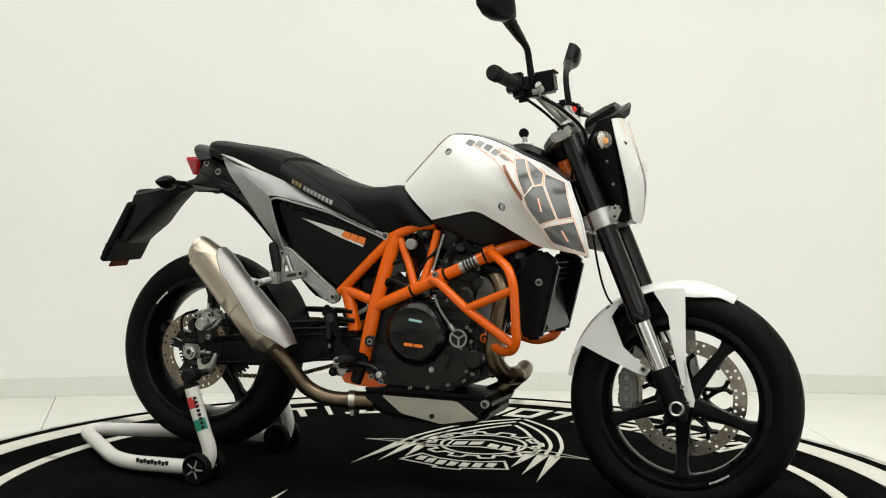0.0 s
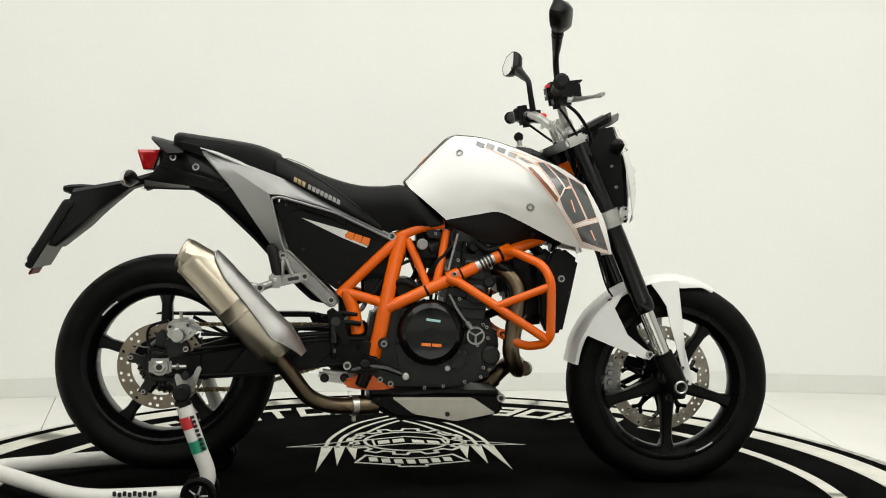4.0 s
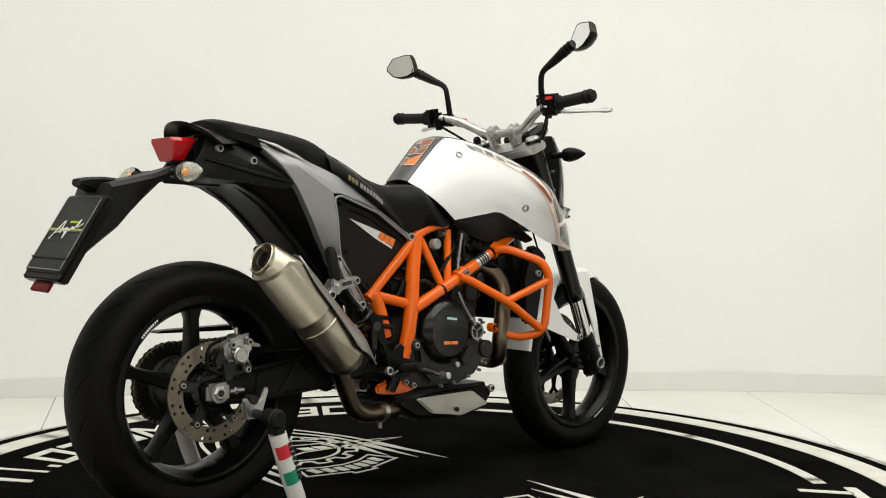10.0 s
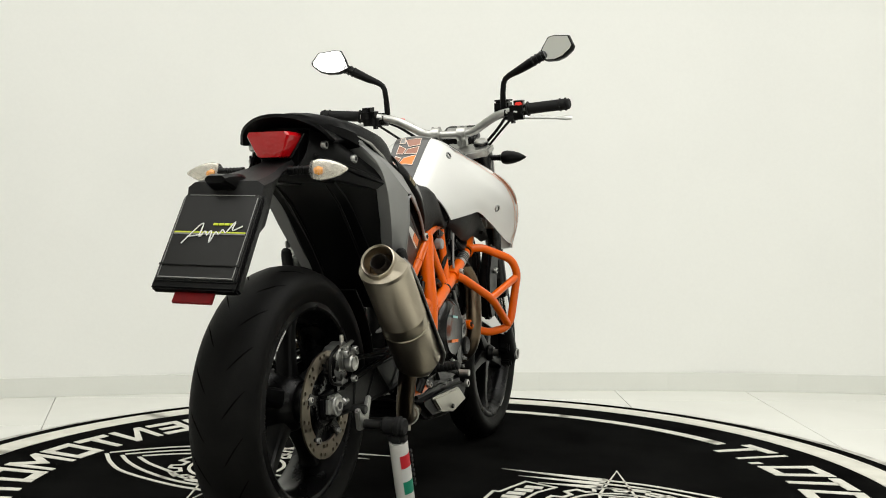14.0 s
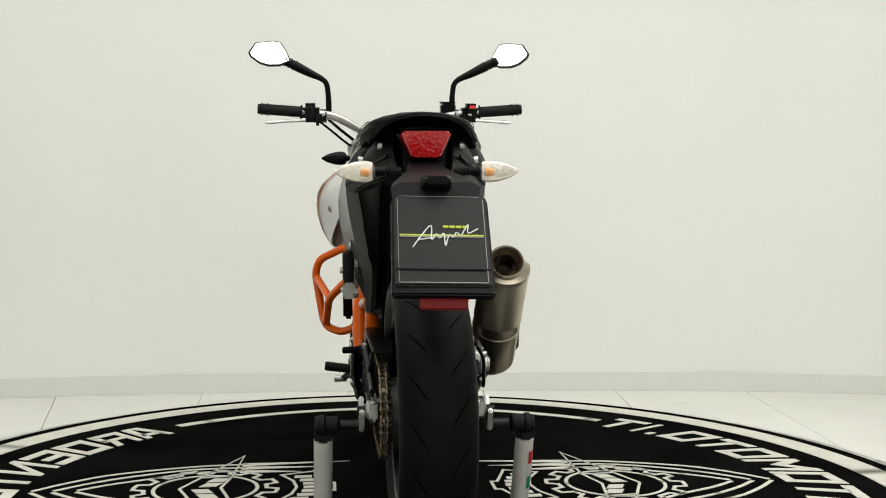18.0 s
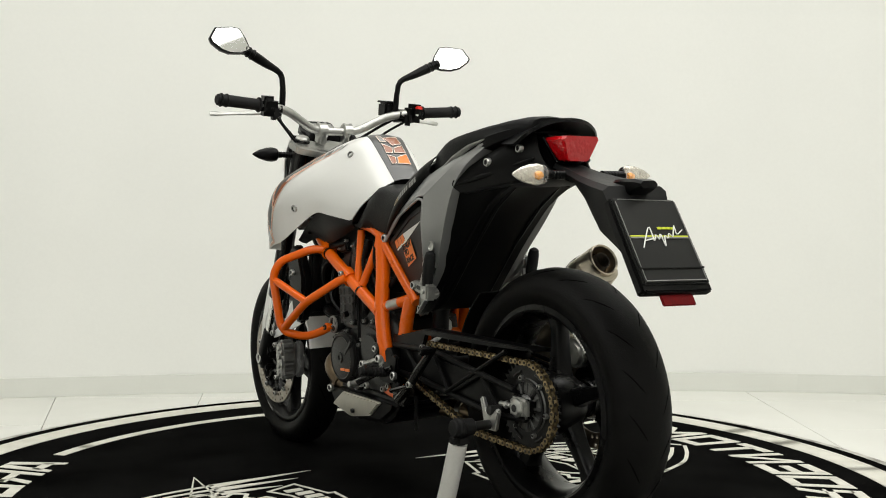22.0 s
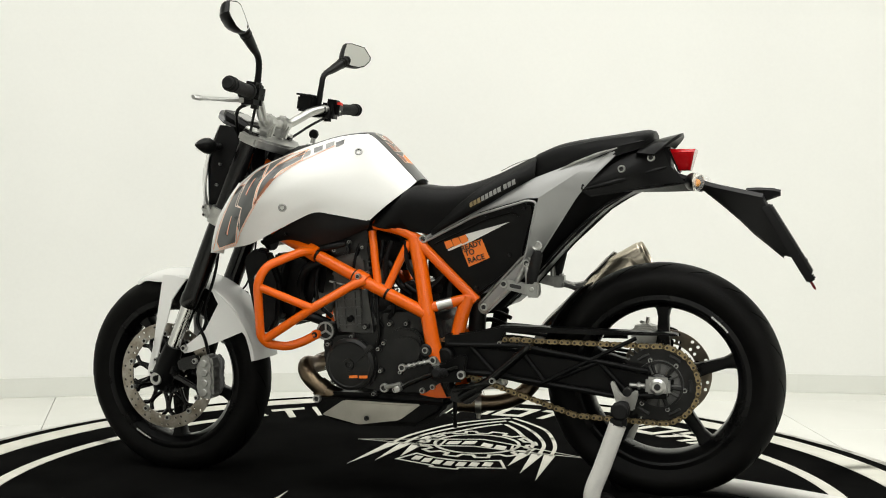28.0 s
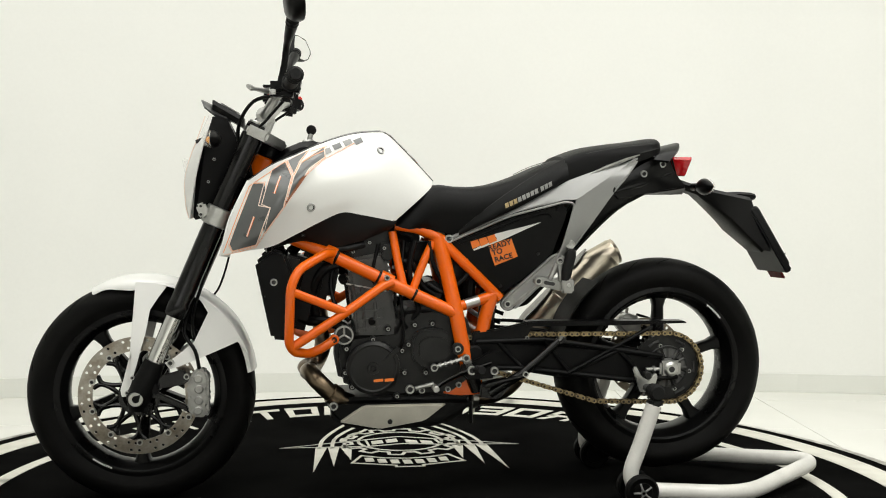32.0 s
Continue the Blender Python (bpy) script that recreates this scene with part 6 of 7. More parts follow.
# right covers
part("clutch_cover", lathe([(0.010, -0.108), (0.092, -0.108), (0.094, -0.124), (0.090, -0.132), (0.082, -0.140), (0.074, -0.146), (0.071, -0.1475), (0.069, -0.1465), (0.010, -0.1475)], 56), "black", eng, "round black clutch cover", m=at((0.037, 0, 0.456)))
part("lower_cover", slab([(-0.075, 0.440), (-0.060, 0.350), (-0.020, 0.305), (0.080, 0.298), (0.160, 0.312), (0.200, 0.350), (0.205, 0.420), (0.150, 0.500), (0.130, 0.430), (0.037, 0.400)], -0.122, -0.100, 0.010), "engine", eng)
part("cover_badge", block((0.042, -0.1485, 0.492), (0.040, 0.002, 0.007), 0.0006, (0, 8, 0)), "cyan", eng)
for k in range(2):
    part("plain_mark", block((0.022 + 0.030 * k, -0.1485, 0.424 - 0.002 * k), (0.027, 0.002, 0.009), 0.0006, (0, 4, 0)), "orange2", eng, "small orange bar on the cover")
for k in range(8):
    a = radians(45 * k + 12)
    bolt(eng, (0.037 + 0.093 * math.cos(a), -0.124, 0.456 + 0.093 * math.sin(a)), 0.005, (0, -1, 0), "engine")
part("filter_cover", slab([(0.088, 0.368), (0.118, 0.410), (0.148, 0.400), (0.130, 0.355), (0.105, 0.350)], -0.134, -0.115, 0.006), "black", eng)
part("oil_cover", lathe([(0.006, -0.10), (0.027, -0.10), (0.027, -0.128), (0.022, -0.132), (0.006, -0.132)], 24), "engine", eng, m=at((0.208, 0, 0.390)))
pump = part("clutch_slave", lathe([(0.006, -0.095), (0.027, -0.095), (0.027, -0.128), (0.023, -0.131), (0.020, -0.127), (0.006, -0.127)], 24), "engine", eng, "small round casting with three spokes", m=at((0.164, 0, 0.447)))
for k in range(3):
    a = radians(120 * k + 30)
    part("ring", lathe([(0.021, -0.127), (0.026, -0.127), (0.026, -0.133), (0.021, -0.133)], 24, closed=True), "cast", pump) if k == 0 else None
    part("rib", rod((0, -0.128, 0), (0.022 * math.cos(a), -0.129, 0.022 * math.sin(a)), 0.0032, 8), "cast", pump)
for x, z in ((0.170, 0.420), (0.186, 0.478), (0.196, 0.470), (0.200, 0.440), (0.150, 0.474), (0.235, 0.459), (0.187, 0.356), (0.205, 0.350), (0.073, 0.304), (0.134, 0.316), (0.020, 0.300), (0.180, 0.330)):
    bolt(eng, (x, -0.124, z), 0.0048, (0, -1, 0), "alu")
part("drain_plug", rod((0.085, -0.120, 0.355), (0.085, -0.130, 0.355), 0.009, 6), "bolt", eng)
part("clutch_cable", tube(curve_pts([(0.112, -0.120, 0.735), (0.092, -0.126, 0.66), (0.085, -0.130, 0.632)], 14), 0.0035, 8), "midgrey", eng, "grey braided cable")
part("clutch_cable", tube(curve_pts([(0.089, -0.128, 0.565), (0.112, -0.132, 0.520), (0.147, -0.132, 0.474)], 14), 0.0035, 8), "midgrey", eng)
part("cable_end", rod((0.138, -0.132, 0.486), (0.152, -0.132, 0.466), 0.007, 10), "cast", eng)
# head and cylinder details on the right
for p, r in (((0.170, 0.560), 0.030), ((0.145, 0.640), 0.022), ((0.205, 0.600), 0.018)):
    part("head_boss", lathe([(0.004, -0.096), (r, -0.096), (r, -0.108), (r * 0.7, -0.112), (r * 0.66, -0.108), (0.004, -0.108)], 20), "engine", eng, m=at((p[0], 0, p[1])))
for x, z in ((0.10, 0.60), (0.12, 0.55), (0.195, 0.55), (0.21, 0.64), (0.115, 0.66), (0.135, 0.705), (0.20, 0.70)):
    bolt(eng, (x, -0.104, z), 0.0050, (0, -1, 0), "bolt")
# left covers
alt = [(0.174, 0.437), (0.102, 0.448), (0.062, 0.408), (0.056, 0.352), (0.070, 0.318), (0.128, 0.298), (0.180, 0.330), (0.196, 0.385)]
part("alternator_cover", slab(alt, 0.104, 0.130, 0.010, seg=3), "engine", eng, "rounded dark alternator cover")
part("cover_disc", lathe([(0.004, 0.122), (0.074, 0.122), (0.073, 0.130), (0.064, 0.136), (0.060, 0.134), (0.030, 0.137), (0.017, 0.137), (0.016, 0.141), (0.008, 0.141), (0.006, 0.137)], 40), "engine", eng, m=at((0.134, 0, 0.374)))
part("cover_arm", slab([(0.116, 0.390), (0.070, 0.436), (0.060, 0.426), (0.106, 0.378)], 0.130, 0.138, 0.003), "engine", eng)
for k in range(2):
    part("plain_mark", block((0.120 - 0.030 * k, 0.1365, 0.341 + 0.001 * k), (0.026, 0.002, 0.008), 0.0006, (0, 4, 0)), "orange2", eng, "small orange bar on the cover")


def pill(cx, cz, rx, rz, n=28):
    return [(cx + rx * math.copysign(abs(math.cos(a)) ** 0.75, math.cos(a)), cz + rz * math.copysign(abs(math.sin(a)) ** 0.75, math.sin(a))) for a in (2 * math.pi * k / n for k in range(n))]


part("sprocket_cover", slab(pill(-0.027, 0.426, 0.056, 0.056), 0.10, 0.126, 0.008), "engine", eng, "rounded black sprocket cover")
part("cover_step", slab(pill(-0.034, 0.424, 0.046, 0.036), 0.124, 0.134, 0.006), "engine", eng)
wp = part("water_pump", lathe([(0.004, 0.085), (0.026, 0.085), (0.027, 0.116), (0.023, 0.119), (0.020, 0.115), (0.004, 0.115)], 24), "engine", eng, "small round pump cover with spokes", m=at((0.213, 0, 0.463)))
for k in range(3):
    a = radians(120 * k + 90)
    part("ring", lathe([(0.021, 0.115), (0.026, 0.115), (0.026, 0.121), (0.021, 0.121)], 24, closed=True), "cast", wp) if k == 0 else None
    part("rib", rod((0, 0.116, 0), (0.022 * math.cos(a), 0.117, 0.022 * math.sin(a)), 0.0032, 8), "cast", wp)
for x, z in ((0.093, 0.479), (0.134, 0.450), (0.206, 0.425), (0.037, 0.436), (0.054, 0.419), (0.047, 0.358), (-0.012, 0.358), (0.209, 0.359), (0.067, 0.293), (-0.029, 0.493), (0.190, 0.320), (0.02, 0.49)):
    part("bolt_lug", rod((x, 0.100, z), (x, 0.116, z), 0.0095, 12), "engine", eng)
    bolt(eng, (x, 0.118, z), 0.0052, (0, 1, 0), "alu")
# cylinder side: raised panel, ribs and a knock sensor lead
part("cylinder_panel", slab([(0.196, 0.595), (0.110, 0.580), (0.104, 0.470), (0.172, 0.462)], 0.098, 0.106, 0.003), "cylinder", eng)
for a, b in (((0.190, 0.600), (0.178, 0.470)), ((0.166, 0.594), (0.156, 0.470)), ((0.132, 0.588), (0.124, 0.476))):
    part("rib", rod((a[0], 0.106, a[1]), (b[0], 0.106, b[1]), 0.0045, 8), "cylinder", eng)
for k in range(5):
    z = 0.475 + 0.024 * k
    part("cooling_fin", slab([(0.176 + 0.0035 * k, z), (0.106 + 0.001 * k, z + 0.006), (0.106 + 0.001 * k, z + 0.012), (0.176 + 0.0035 * k, z + 0.006)], 0.100, 0.1105, 0.001), "cylinder", eng)
part("sensor", rod((0.138, 0.104, 0.502), (0.138, 0.122, 0.498), 0.009, 12), "plastic", eng)
part("gasket_line", slab([(0.208, 0.604), (0.098, 0.584), (0.098, 0.580), (0.208, 0.600)], 0.094, 0.1035, 0.0), "bolt", eng)
for pts, r in (([(0.060, 0.110, 0.58), (0.055, 0.118, 0.52), (0.050, 0.118, 0.46), (0.060, 0.114, 0.42)], 0.005), ([(0.075, 0.108, 0.60), (0.070, 0.116, 0.53), (0.040, 0.112, 0.48)], 0.004), ([(0.03, 0.10, 0.50), (0.01, 0.112, 0.53), (0.02, 0.10, 0.57)], 0.007), ([(0.20, 0.10, 0.50), (0.235, 0.112, 0.54), (0.25, 0.10, 0.60), (0.24, 0.09, 0.66)], 0.006)):
    part("cable", tube(curve_pts(pts, 16), r, 8), "plastic", eng)
for pts, r in (([(0.10, 0.09, 0.60), (0.06, 0.10, 0.64), (0.05, 0.09, 0.72)], 0.007), ([(0.08, 0.085, 0.66), (0.03, 0.10, 0.66), (0.0, 0.09, 0.60), (-0.04, 0.09, 0.57)], 0.009), ([(0.13, 0.092, 0.58), (0.135, 0.10, 0.64), (0.12, 0.092, 0.71)], 0.005),
               ([(0.21, -0.095, 0.66), (0.25, -0.11, 0.64), (0.30, -0.10, 0.62), (0.34, -0.08, 0.64)], 0.014), ([(0.21, 0.095, 0.48), (0.26, 0.11, 0.50), (0.31, 0.09, 0.50), (0.34, 0.08, 0.52)], 0.014), ([(-0.02, 0.10, 0.72), (-0.03, 0.108, 0.66), (-0.06, 0.10, 0.60)], 0.006)):
    part("hose", tube(curve_pts(pts, 16), r, 10), "plastic", eng)
for pts, r in (([(0.10, -0.10, 0.70), (0.06, -0.112, 0.66), (0.03, -0.105, 0.62), (0.01, -0.09, 0.58)], 0.006), ([(0.135, -0.105, 0.72), (0.128, -0.112, 0.66), (0.150, -0.108, 0.61)], 0.005), ([(0.17, -0.10, 0.71), (0.20, -0.112, 0.69), (0.24, -0.11, 0.70), (0.30, -0.09, 0.71)], 0.012),
               ([(-0.10, -0.09, 0.60), (-0.06, -0.105, 0.64), (-0.02, -0.10, 0.66)], 0.005), ([(-0.17, -0.09, 0.54), (-0.13, -0.105, 0.56), (-0.10, -0.10, 0.60)], 0.008), ([(0.22, 0.10, 0.66), (0.27, 0.112, 0.64), (0.30, 0.10, 0.58), (0.29, 0.09, 0.52)], 0.013),
               ([(0.16, 0.10, 0.71), (0.20, 0.112, 0.70), (0.26, 0.11, 0.69), (0.30, 0.09, 0.66)], 0.010), ([(0.02, 0.10, 0.72), (0.035, 0.108, 0.66), (0.028, 0.10, 0.60), (0.0, 0.09, 0.55)], 0.008), ([(-0.02, 0.095, 0.60), (-0.06, 0.10, 0.58), (-0.10, 0.095, 0.60), (-0.14, 0.09, 0.64)], 0.007),
               ([(-0.17, 0.040, 0.66), (-0.14, 0.055, 0.60), (-0.14, 0.055, 0.54)], 0.020), ([(-0.26, -0.10, 0.47), (-0.21, -0.122, 0.485), (-0.16, -0.118, 0.48)], 0.007), ([(-0.27, -0.10, 0.495), (-0.22, -0.115, 0.51), (-0.17, -0.110, 0.505)], 0.006)):
    part("hose", tube(curve_pts(pts, 16), r, 10), "plastic", eng)
for c, sz in (((0.130, -0.104, 0.735), (0.040, 0.014, 0.050)), ((0.175, 0.098, 0.700), (0.050, 0.016, 0.040)), ((0.100, 0.098, 0.690), (0.030, 0.016, 0.050)), ((0.045, -0.098, 0.735), (0.040, 0.014, 0.024)), ((-0.06, 0.10, 0.660), (0.030, 0.014, 0.040))):
    part("bracket", block(c, sz, 0.005, (0, 8, 0)), "engine", eng)
for x, y, z in ((0.145, 0.108, 0.715), (0.19, 0.108, 0.690), (0.105, 0.108, 0.70), (-0.055, 0.109, 0.67), (0.14, -0.112, 0.75), (0.05, -0.106, 0.735), (0.09, 0.104, 0.63), (0.20, 0.104, 0.64)):
    bolt(eng, (x, y, z), 0.0046, (0, 1 if y > 0 else -1, 0))
# airbox side pieces under the tank
for s in SIDES:
    part("airbox_panel", shell([flip([(0.072, 0.120, 0.776), (0.140, 0.140, 0.788), (0.208, 0.152, 0.800), (0.236, 0.154, 0.800), (0.320, 0.150, 0.758), (0.405, 0.140, 0.714)], s), flip([(0.080, 0.118, 0.766), (0.140, 0.130, 0.755), (0.200, 0.136, 0.752), (0.250, 0.136, 0.752), (0.330, 0.132, 0.735), (0.405, 0.128, 0.708)], s), flip([(0.090, 0.105, 0.757), (0.140, 0.112, 0.735), (0.180, 0.114, 0.720), (0.245, 0.112, 0.705), (0.330, 0.110, 0.722), (0.400, 0.116, 0.704)], s)], 24, 8, 0.005), "plastic2", bike, "matt black airbox side panel under the tank", angle=50)
    bolt(bike, (0.325, s * 0.142, 0.735), 0.005, (0, s, 0), "plastic")
part("airbox", block((0.16, 0, 0.80), (0.26, 0.18, 0.10), 0.02), "plastic", bike)
part("battery_box", block((-0.20, 0, 0.72), (0.26, 0.14, 0.24), 0.02), "plastic", bike)

# -- radiator
rad = part("radiator", block((0.375, 0, 0.575), (0.036, 0.250, 0.210), 0.006, (0, -14, 0)), "engine", bike, "black radiator with side covers")
for s in SIDES:
    part("radiator_cover", slab([(0.408, 0.698), (0.452, 0.664), (0.432, 0.570), (0.407, 0.458), (0.362, 0.454), (0.340, 0.500), (0.335, 0.598), (0.372, 0.690)], s * 0.128, s * 0.162, 0.009), "plastic", rad, "black radiator side cover")
    bolt(rad, (0.401, s * 0.166, 0.611), 0.010, (0, s, 0), "alu")
for k in range(12):
    z = 0.485 + 0.016 * k
    part("cooling_fin", block((0.395 + (z - 0.575) * 0.24, 0, z), (0.006, 0.220, 0.003), 0.0008, (0, -14, 0)), "engine", rad)
part("hose", tube(curve_pts([(0.36, -0.06, 0.68), (0.32, -0.08, 0.71), (0.26, -0.07, 0.72)], 12), 0.015, 12), "plastic", rad)
part("horn", lathe([(0.01, 0.0), (0.036, 0.0), (0.038, 0.012), (0.030, 0.02), (0.01, 0.02)], 24, "x", at=(0.41, 0.05, 0.72)), "plastic", bike)

# -- exhaust
ex = part("exhaust_header", tube(curve_pts([(0.215, -0.055, 0.640), (0.256, -0.094, 0.628), (0.288, -0.118, 0.575), (0.274, -0.130, 0.480), (0.266, -0.126, 0.400), (0.290, -0.088, 0.350), (0.308, -0.020, 0.342), (0.304, 0.050, 0.352), (0.280, 0.090, 0.330), (0.235, 0.086, 0.290), (0.180, 0.060, 0.262)], 44), 0.0245, 16), "pipe", bike, "heat-tinted brown exhaust pipe")
part("collar", tube([(0.248, 0.089, 0.300), (0.228, 0.084, 0.286)], 0.029, 16), "pipe", ex)
part("pipe_elbow", tube(curve_pts([(0.300, -0.030, 0.346), (0.318, -0.062, 0.345), (0.306, -0.092, 0.350)], 8), 0.022, 14), "pipe", ex)
pan = part("belly_pan", slab([(-0.150, 0.286), (-0.132, 0.246), (-0.063, 0.206), (0.114, 0.194), (0.222, 0.208), (0.258, 0.246), (0.248, 0.286), (0.05, 0.292)], -0.112, 0.112, 0.016, seg=3), "plastic", bike, "black exhaust chamber under the engine", angle=45)
for s in SIDES:
    part("belly_shield", slab([(-0.073, 0.272), (0.158, 0.270), (0.226, 0.224), (0.112, 0.203), (-0.010, 0.224)], s * 0.108, s * 0.121, 0.005), "steel", pan, "brushed steel shield plate")
    bolt(pan, (0.086, s * 0.1225, 0.224), 0.007, (0, s, 0), "engine")
    bolt(pan, (0.240, s * 0.118, 0.268), 0.012, (0, s, 0), "steel")
link = part("link_pipe", tube(curve_pts([(-0.110, -0.070, 0.246), (-0.175, -0.085, 0.245), (-0.245, -0.105, 0.250), (-0.305, -0.125, 0.278), (-0.355, -0.150, 0.345), (-0.400, -0.175, 0.405), (-0.425, -0.190, 0.440)], 30), [0.027] * 6 + [0.023] * 20 + [0.024, 0.026, 0.030, 0.034], 18), "pipe", bike, "brown heat-tinted link pipe")
part("pipe_clamp", tube([(-0.168, -0.083, 0.245), (-0.186, -0.088, 0.245)], 0.0295, 18), "steel", link)
part("drain_bolt", rod((-0.178, -0.086, 0.222), (-0.178, -0.086, 0.200), 0.006, 8), "steel", link)
# muffler: a round can whose oblique end cap leads to a tip ring that looks back
MC = Vector((-0.418, -0.198, 0.455))
MD = Vector((-0.670, 0.0, 0.742)).normalized()
MN = Vector((0.742, 0.0, 0.670)).normalized()


def can_ring(along, r, n=48, cut=0.0):
    out = []
    for k in range(n):
        a = 2 * math.pi * k / n
        d = along - cut * max(0.0, math.cos(a) - 0.15) / 0.85
        out.append(MC + MD * d + MN * (r * math.cos(a)) + Vector((0, -1, 0)) * (r * math.sin(a)))
    return out


muf = part("muffler", skin([can_ring(-0.070, 0.034), can_ring(-0.040, 0.0545), can_ring(-0.034, 0.0575), can_ring(0.080, 0.0575), can_ring(0.082, 0.0588), can_ring(0.087, 0.0588), can_ring(0.089, 0.0575), can_ring(0.118, 0.0575), can_ring(0.120, 0.0586), can_ring(0.124, 0.0586), can_ring(0.126, 0.0575), can_ring(0.280, 0.0575, cut=0.055), can_ring(0.283, 0.056, cut=0.055)]), "titan", bike, "brushed steel muffler, gold-tinted by heat")
TC = Vector((-0.641, -0.196, 0.681))
TN = Vector((-0.897, 0.0, 0.442)).normalized()
TE = Vector((0.442, 0.0, 0.897)).normalized()


def tip_ring(depth, r, n=48):
    return [TC + TN * depth + TE * (r * math.cos(2 * math.pi * k / n)) + Vector((0, -1, 0)) * (r * math.sin(2 * math.pi * k / n)) for k in range(n)]


part("end_cap", skin([can_ring(0.276, 0.0586, cut=0.055), can_ring(0.286, 0.0586, cut=0.055), tip_ring(-0.012, 0.0425), tip_ring(-0.008, 0.0405), tip_ring(0.000, 0.0405), tip_ring(0.002, 0.0385), tip_ring(-0.002, 0.0355), tip_ring(-0.040, 0.0340)], cap=False), "titan", muf, "tapered gold-tinted end cap", angle=25)
part("tip_floor", skin([tip_ring(-0.040, 0.0338), tip_ring(-0.034, 0.0200)], cap=False), "pipe", muf)
part("outlet", skin([tip_ring(-0.036, 0.0215), tip_ring(-0.006, 0.0205), tip_ring(-0.004, 0.0195), tip_ring(-0.006, 0.0180), tip_ring(-0.060, 0.0175), tip_ring(-0.062, 0.002)], cap=False), "soot_shade", muf, "sooty outlet pipe")
# heat shield that wraps the front of the can and the pipe below it
curves = []
for k in range(9):
    line = []
    for along, a0, a1, r in ((0.258, -4, 26, 0.0605), (0.236, -20, 46, 0.063), (0.190, -26, 62, 0.064), (0.168, -8, 64, 0.0645), (0.120, -14, 66, 0.065), (0.065, -24, 70, 0.066), (0.020, -28, 74, 0.068), (-0.015, -28, 78, 0.070), (-0.040, -26, 70, 0.068), (-0.070, -22, 58, 0.062), (-0.104, -14, 44, 0.054)):
        a = radians(a0 + (a1 - a0) * k / 8)
        line.append(MC + MD * along + MN * (r * math.cos(a)) + Vector((0, -1, 0)) * (r * math.sin(a)))
    curves.append(line)
sh = part("heat_shield", shell(curves, 30, 14, 0.003), "shield", muf, "satin grey heat shield", angle=50)
part("shield_edge", tube(curve_pts(curves[-1], 30), 0.0022, 6), "shield", sh)
part("hanger", tube([MC + MD * 0.140 + MN * 0.050 + Vector((0, 0.01, 0)), Vector((-0.436, -0.188, 0.584)), Vector((-0.396, -0.160, 0.598))], [0.010, 0.011, 0.010], 10), "cast", muf)
bolt(muf, (-0.434, -0.200, 0.584), 0.012, (0, -1, 0), "alu")

# -- swingarm, shock, chain
sw = part("swingarm", slab([(-0.130, 0.445), (-0.130, 0.368), (-0.285, 0.356), (-0.391, 0.338), (-0.609, 0.328), (-0.745, 0.332), (-0.752, 0.386), (-0.665, 0.398), (-0.478, 0.425), (-0.284, 0.440)], 0.092, 0.108, 0.008), "armblack", bike, "black cast swingarm with ribbed sides")
part("arm", slab([(-0.130, 0.445), (-0.130, 0.368), (-0.285, 0.356), (-0.391, 0.336), (-0.609, 0.326), (-0.745, 0.332), (-0.752, 0.386), (-0.665, 0.398), (-0.478, 0.425), (-0.284, 0.445)], -0.118, -0.094, 0.008), "armblack", sw)
part("cross_tube", rod((-0.30, -0.095, 0.405), (-0.30, 0.095, 0.405), 0.032, 20), "armblack", sw)
part("pivot_tube", rod((-0.145, -0.135, 0.410), (-0.145, 0.135, 0.410), 0.024, 20), "armblack", sw)
for y in (-0.119,):
    for a, b in (((-0.15, 0.438), (-0.284, 0.434)), ((-0.284, 0.434), (-0.478, 0.418)), ((-0.478, 0.418), (-0.665, 0.392)), ((-0.285, 0.363), (-0.391, 0.345)), ((-0.391, 0.345), (-0.609, 0.336)), ((-0.609, 0.336), (-0.74, 0.340)), ((-0.15, 0.372), (-0.285, 0.363)),
                 ((-0.210, 0.436), (-0.285, 0.363)), ((-0.391, 0.345), (-0.300, 0.430)), ((-0.391, 0.345), (-0.478, 0.418)), ((-0.540, 0.340), (-0.478, 0.418)), ((-0.609, 0.336), (-0.600, 0.402))):
        part("web", rod((a[0], y, a[1]), (b[0], y, b[1]), 0.0042 if abs(a[1] - b[1]) < 0.04 else 0.003, 8), "armblack", sw)
for a, b, r in (((-0.150, 0.442), (-0.345, 0.448), 0.008), ((-0.345, 0.448), (-0.690, 0.398), 0.0075), ((-0.150, 0.372), (-0.294, 0.366), 0.008), ((-0.294, 0.366), (-0.602, 0.330), 0.0075), ((-0.602, 0.330), (-0.735, 0.338), 0.0075), ((-0.345, 0.446), (-0.420, 0.352), 0.006), ((-0.560, 0.416), (-0.420, 0.352), 0.006), ((-0.560, 0.416), (-0.640, 0.334), 0.006), ((-0.210, 0.444), (-0.285, 0.366), 0.006)):
    part("edge_tube", rod((a[0], 0.116, a[1]), (b[0], 0.116, b[1]), r, 10), "armblack", sw)
for s in SIDES:
    part("axle_block", block((-0.712, s * 0.116, 0.362), (0.062, 0.020, 0.046), 0.007), "cast", sw, "cast axle block")
    part("chain_adjuster", rod((-0.680, s * 0.118, 0.361), (-0.640, s * 0.118, 0.361), 0.006, 8), "bolt", sw)
    part("lock_nut", rod((-0.668, s * 0.118, 0.361), (-0.660, s * 0.118, 0.361), 0.010, 6), "bolt", sw)
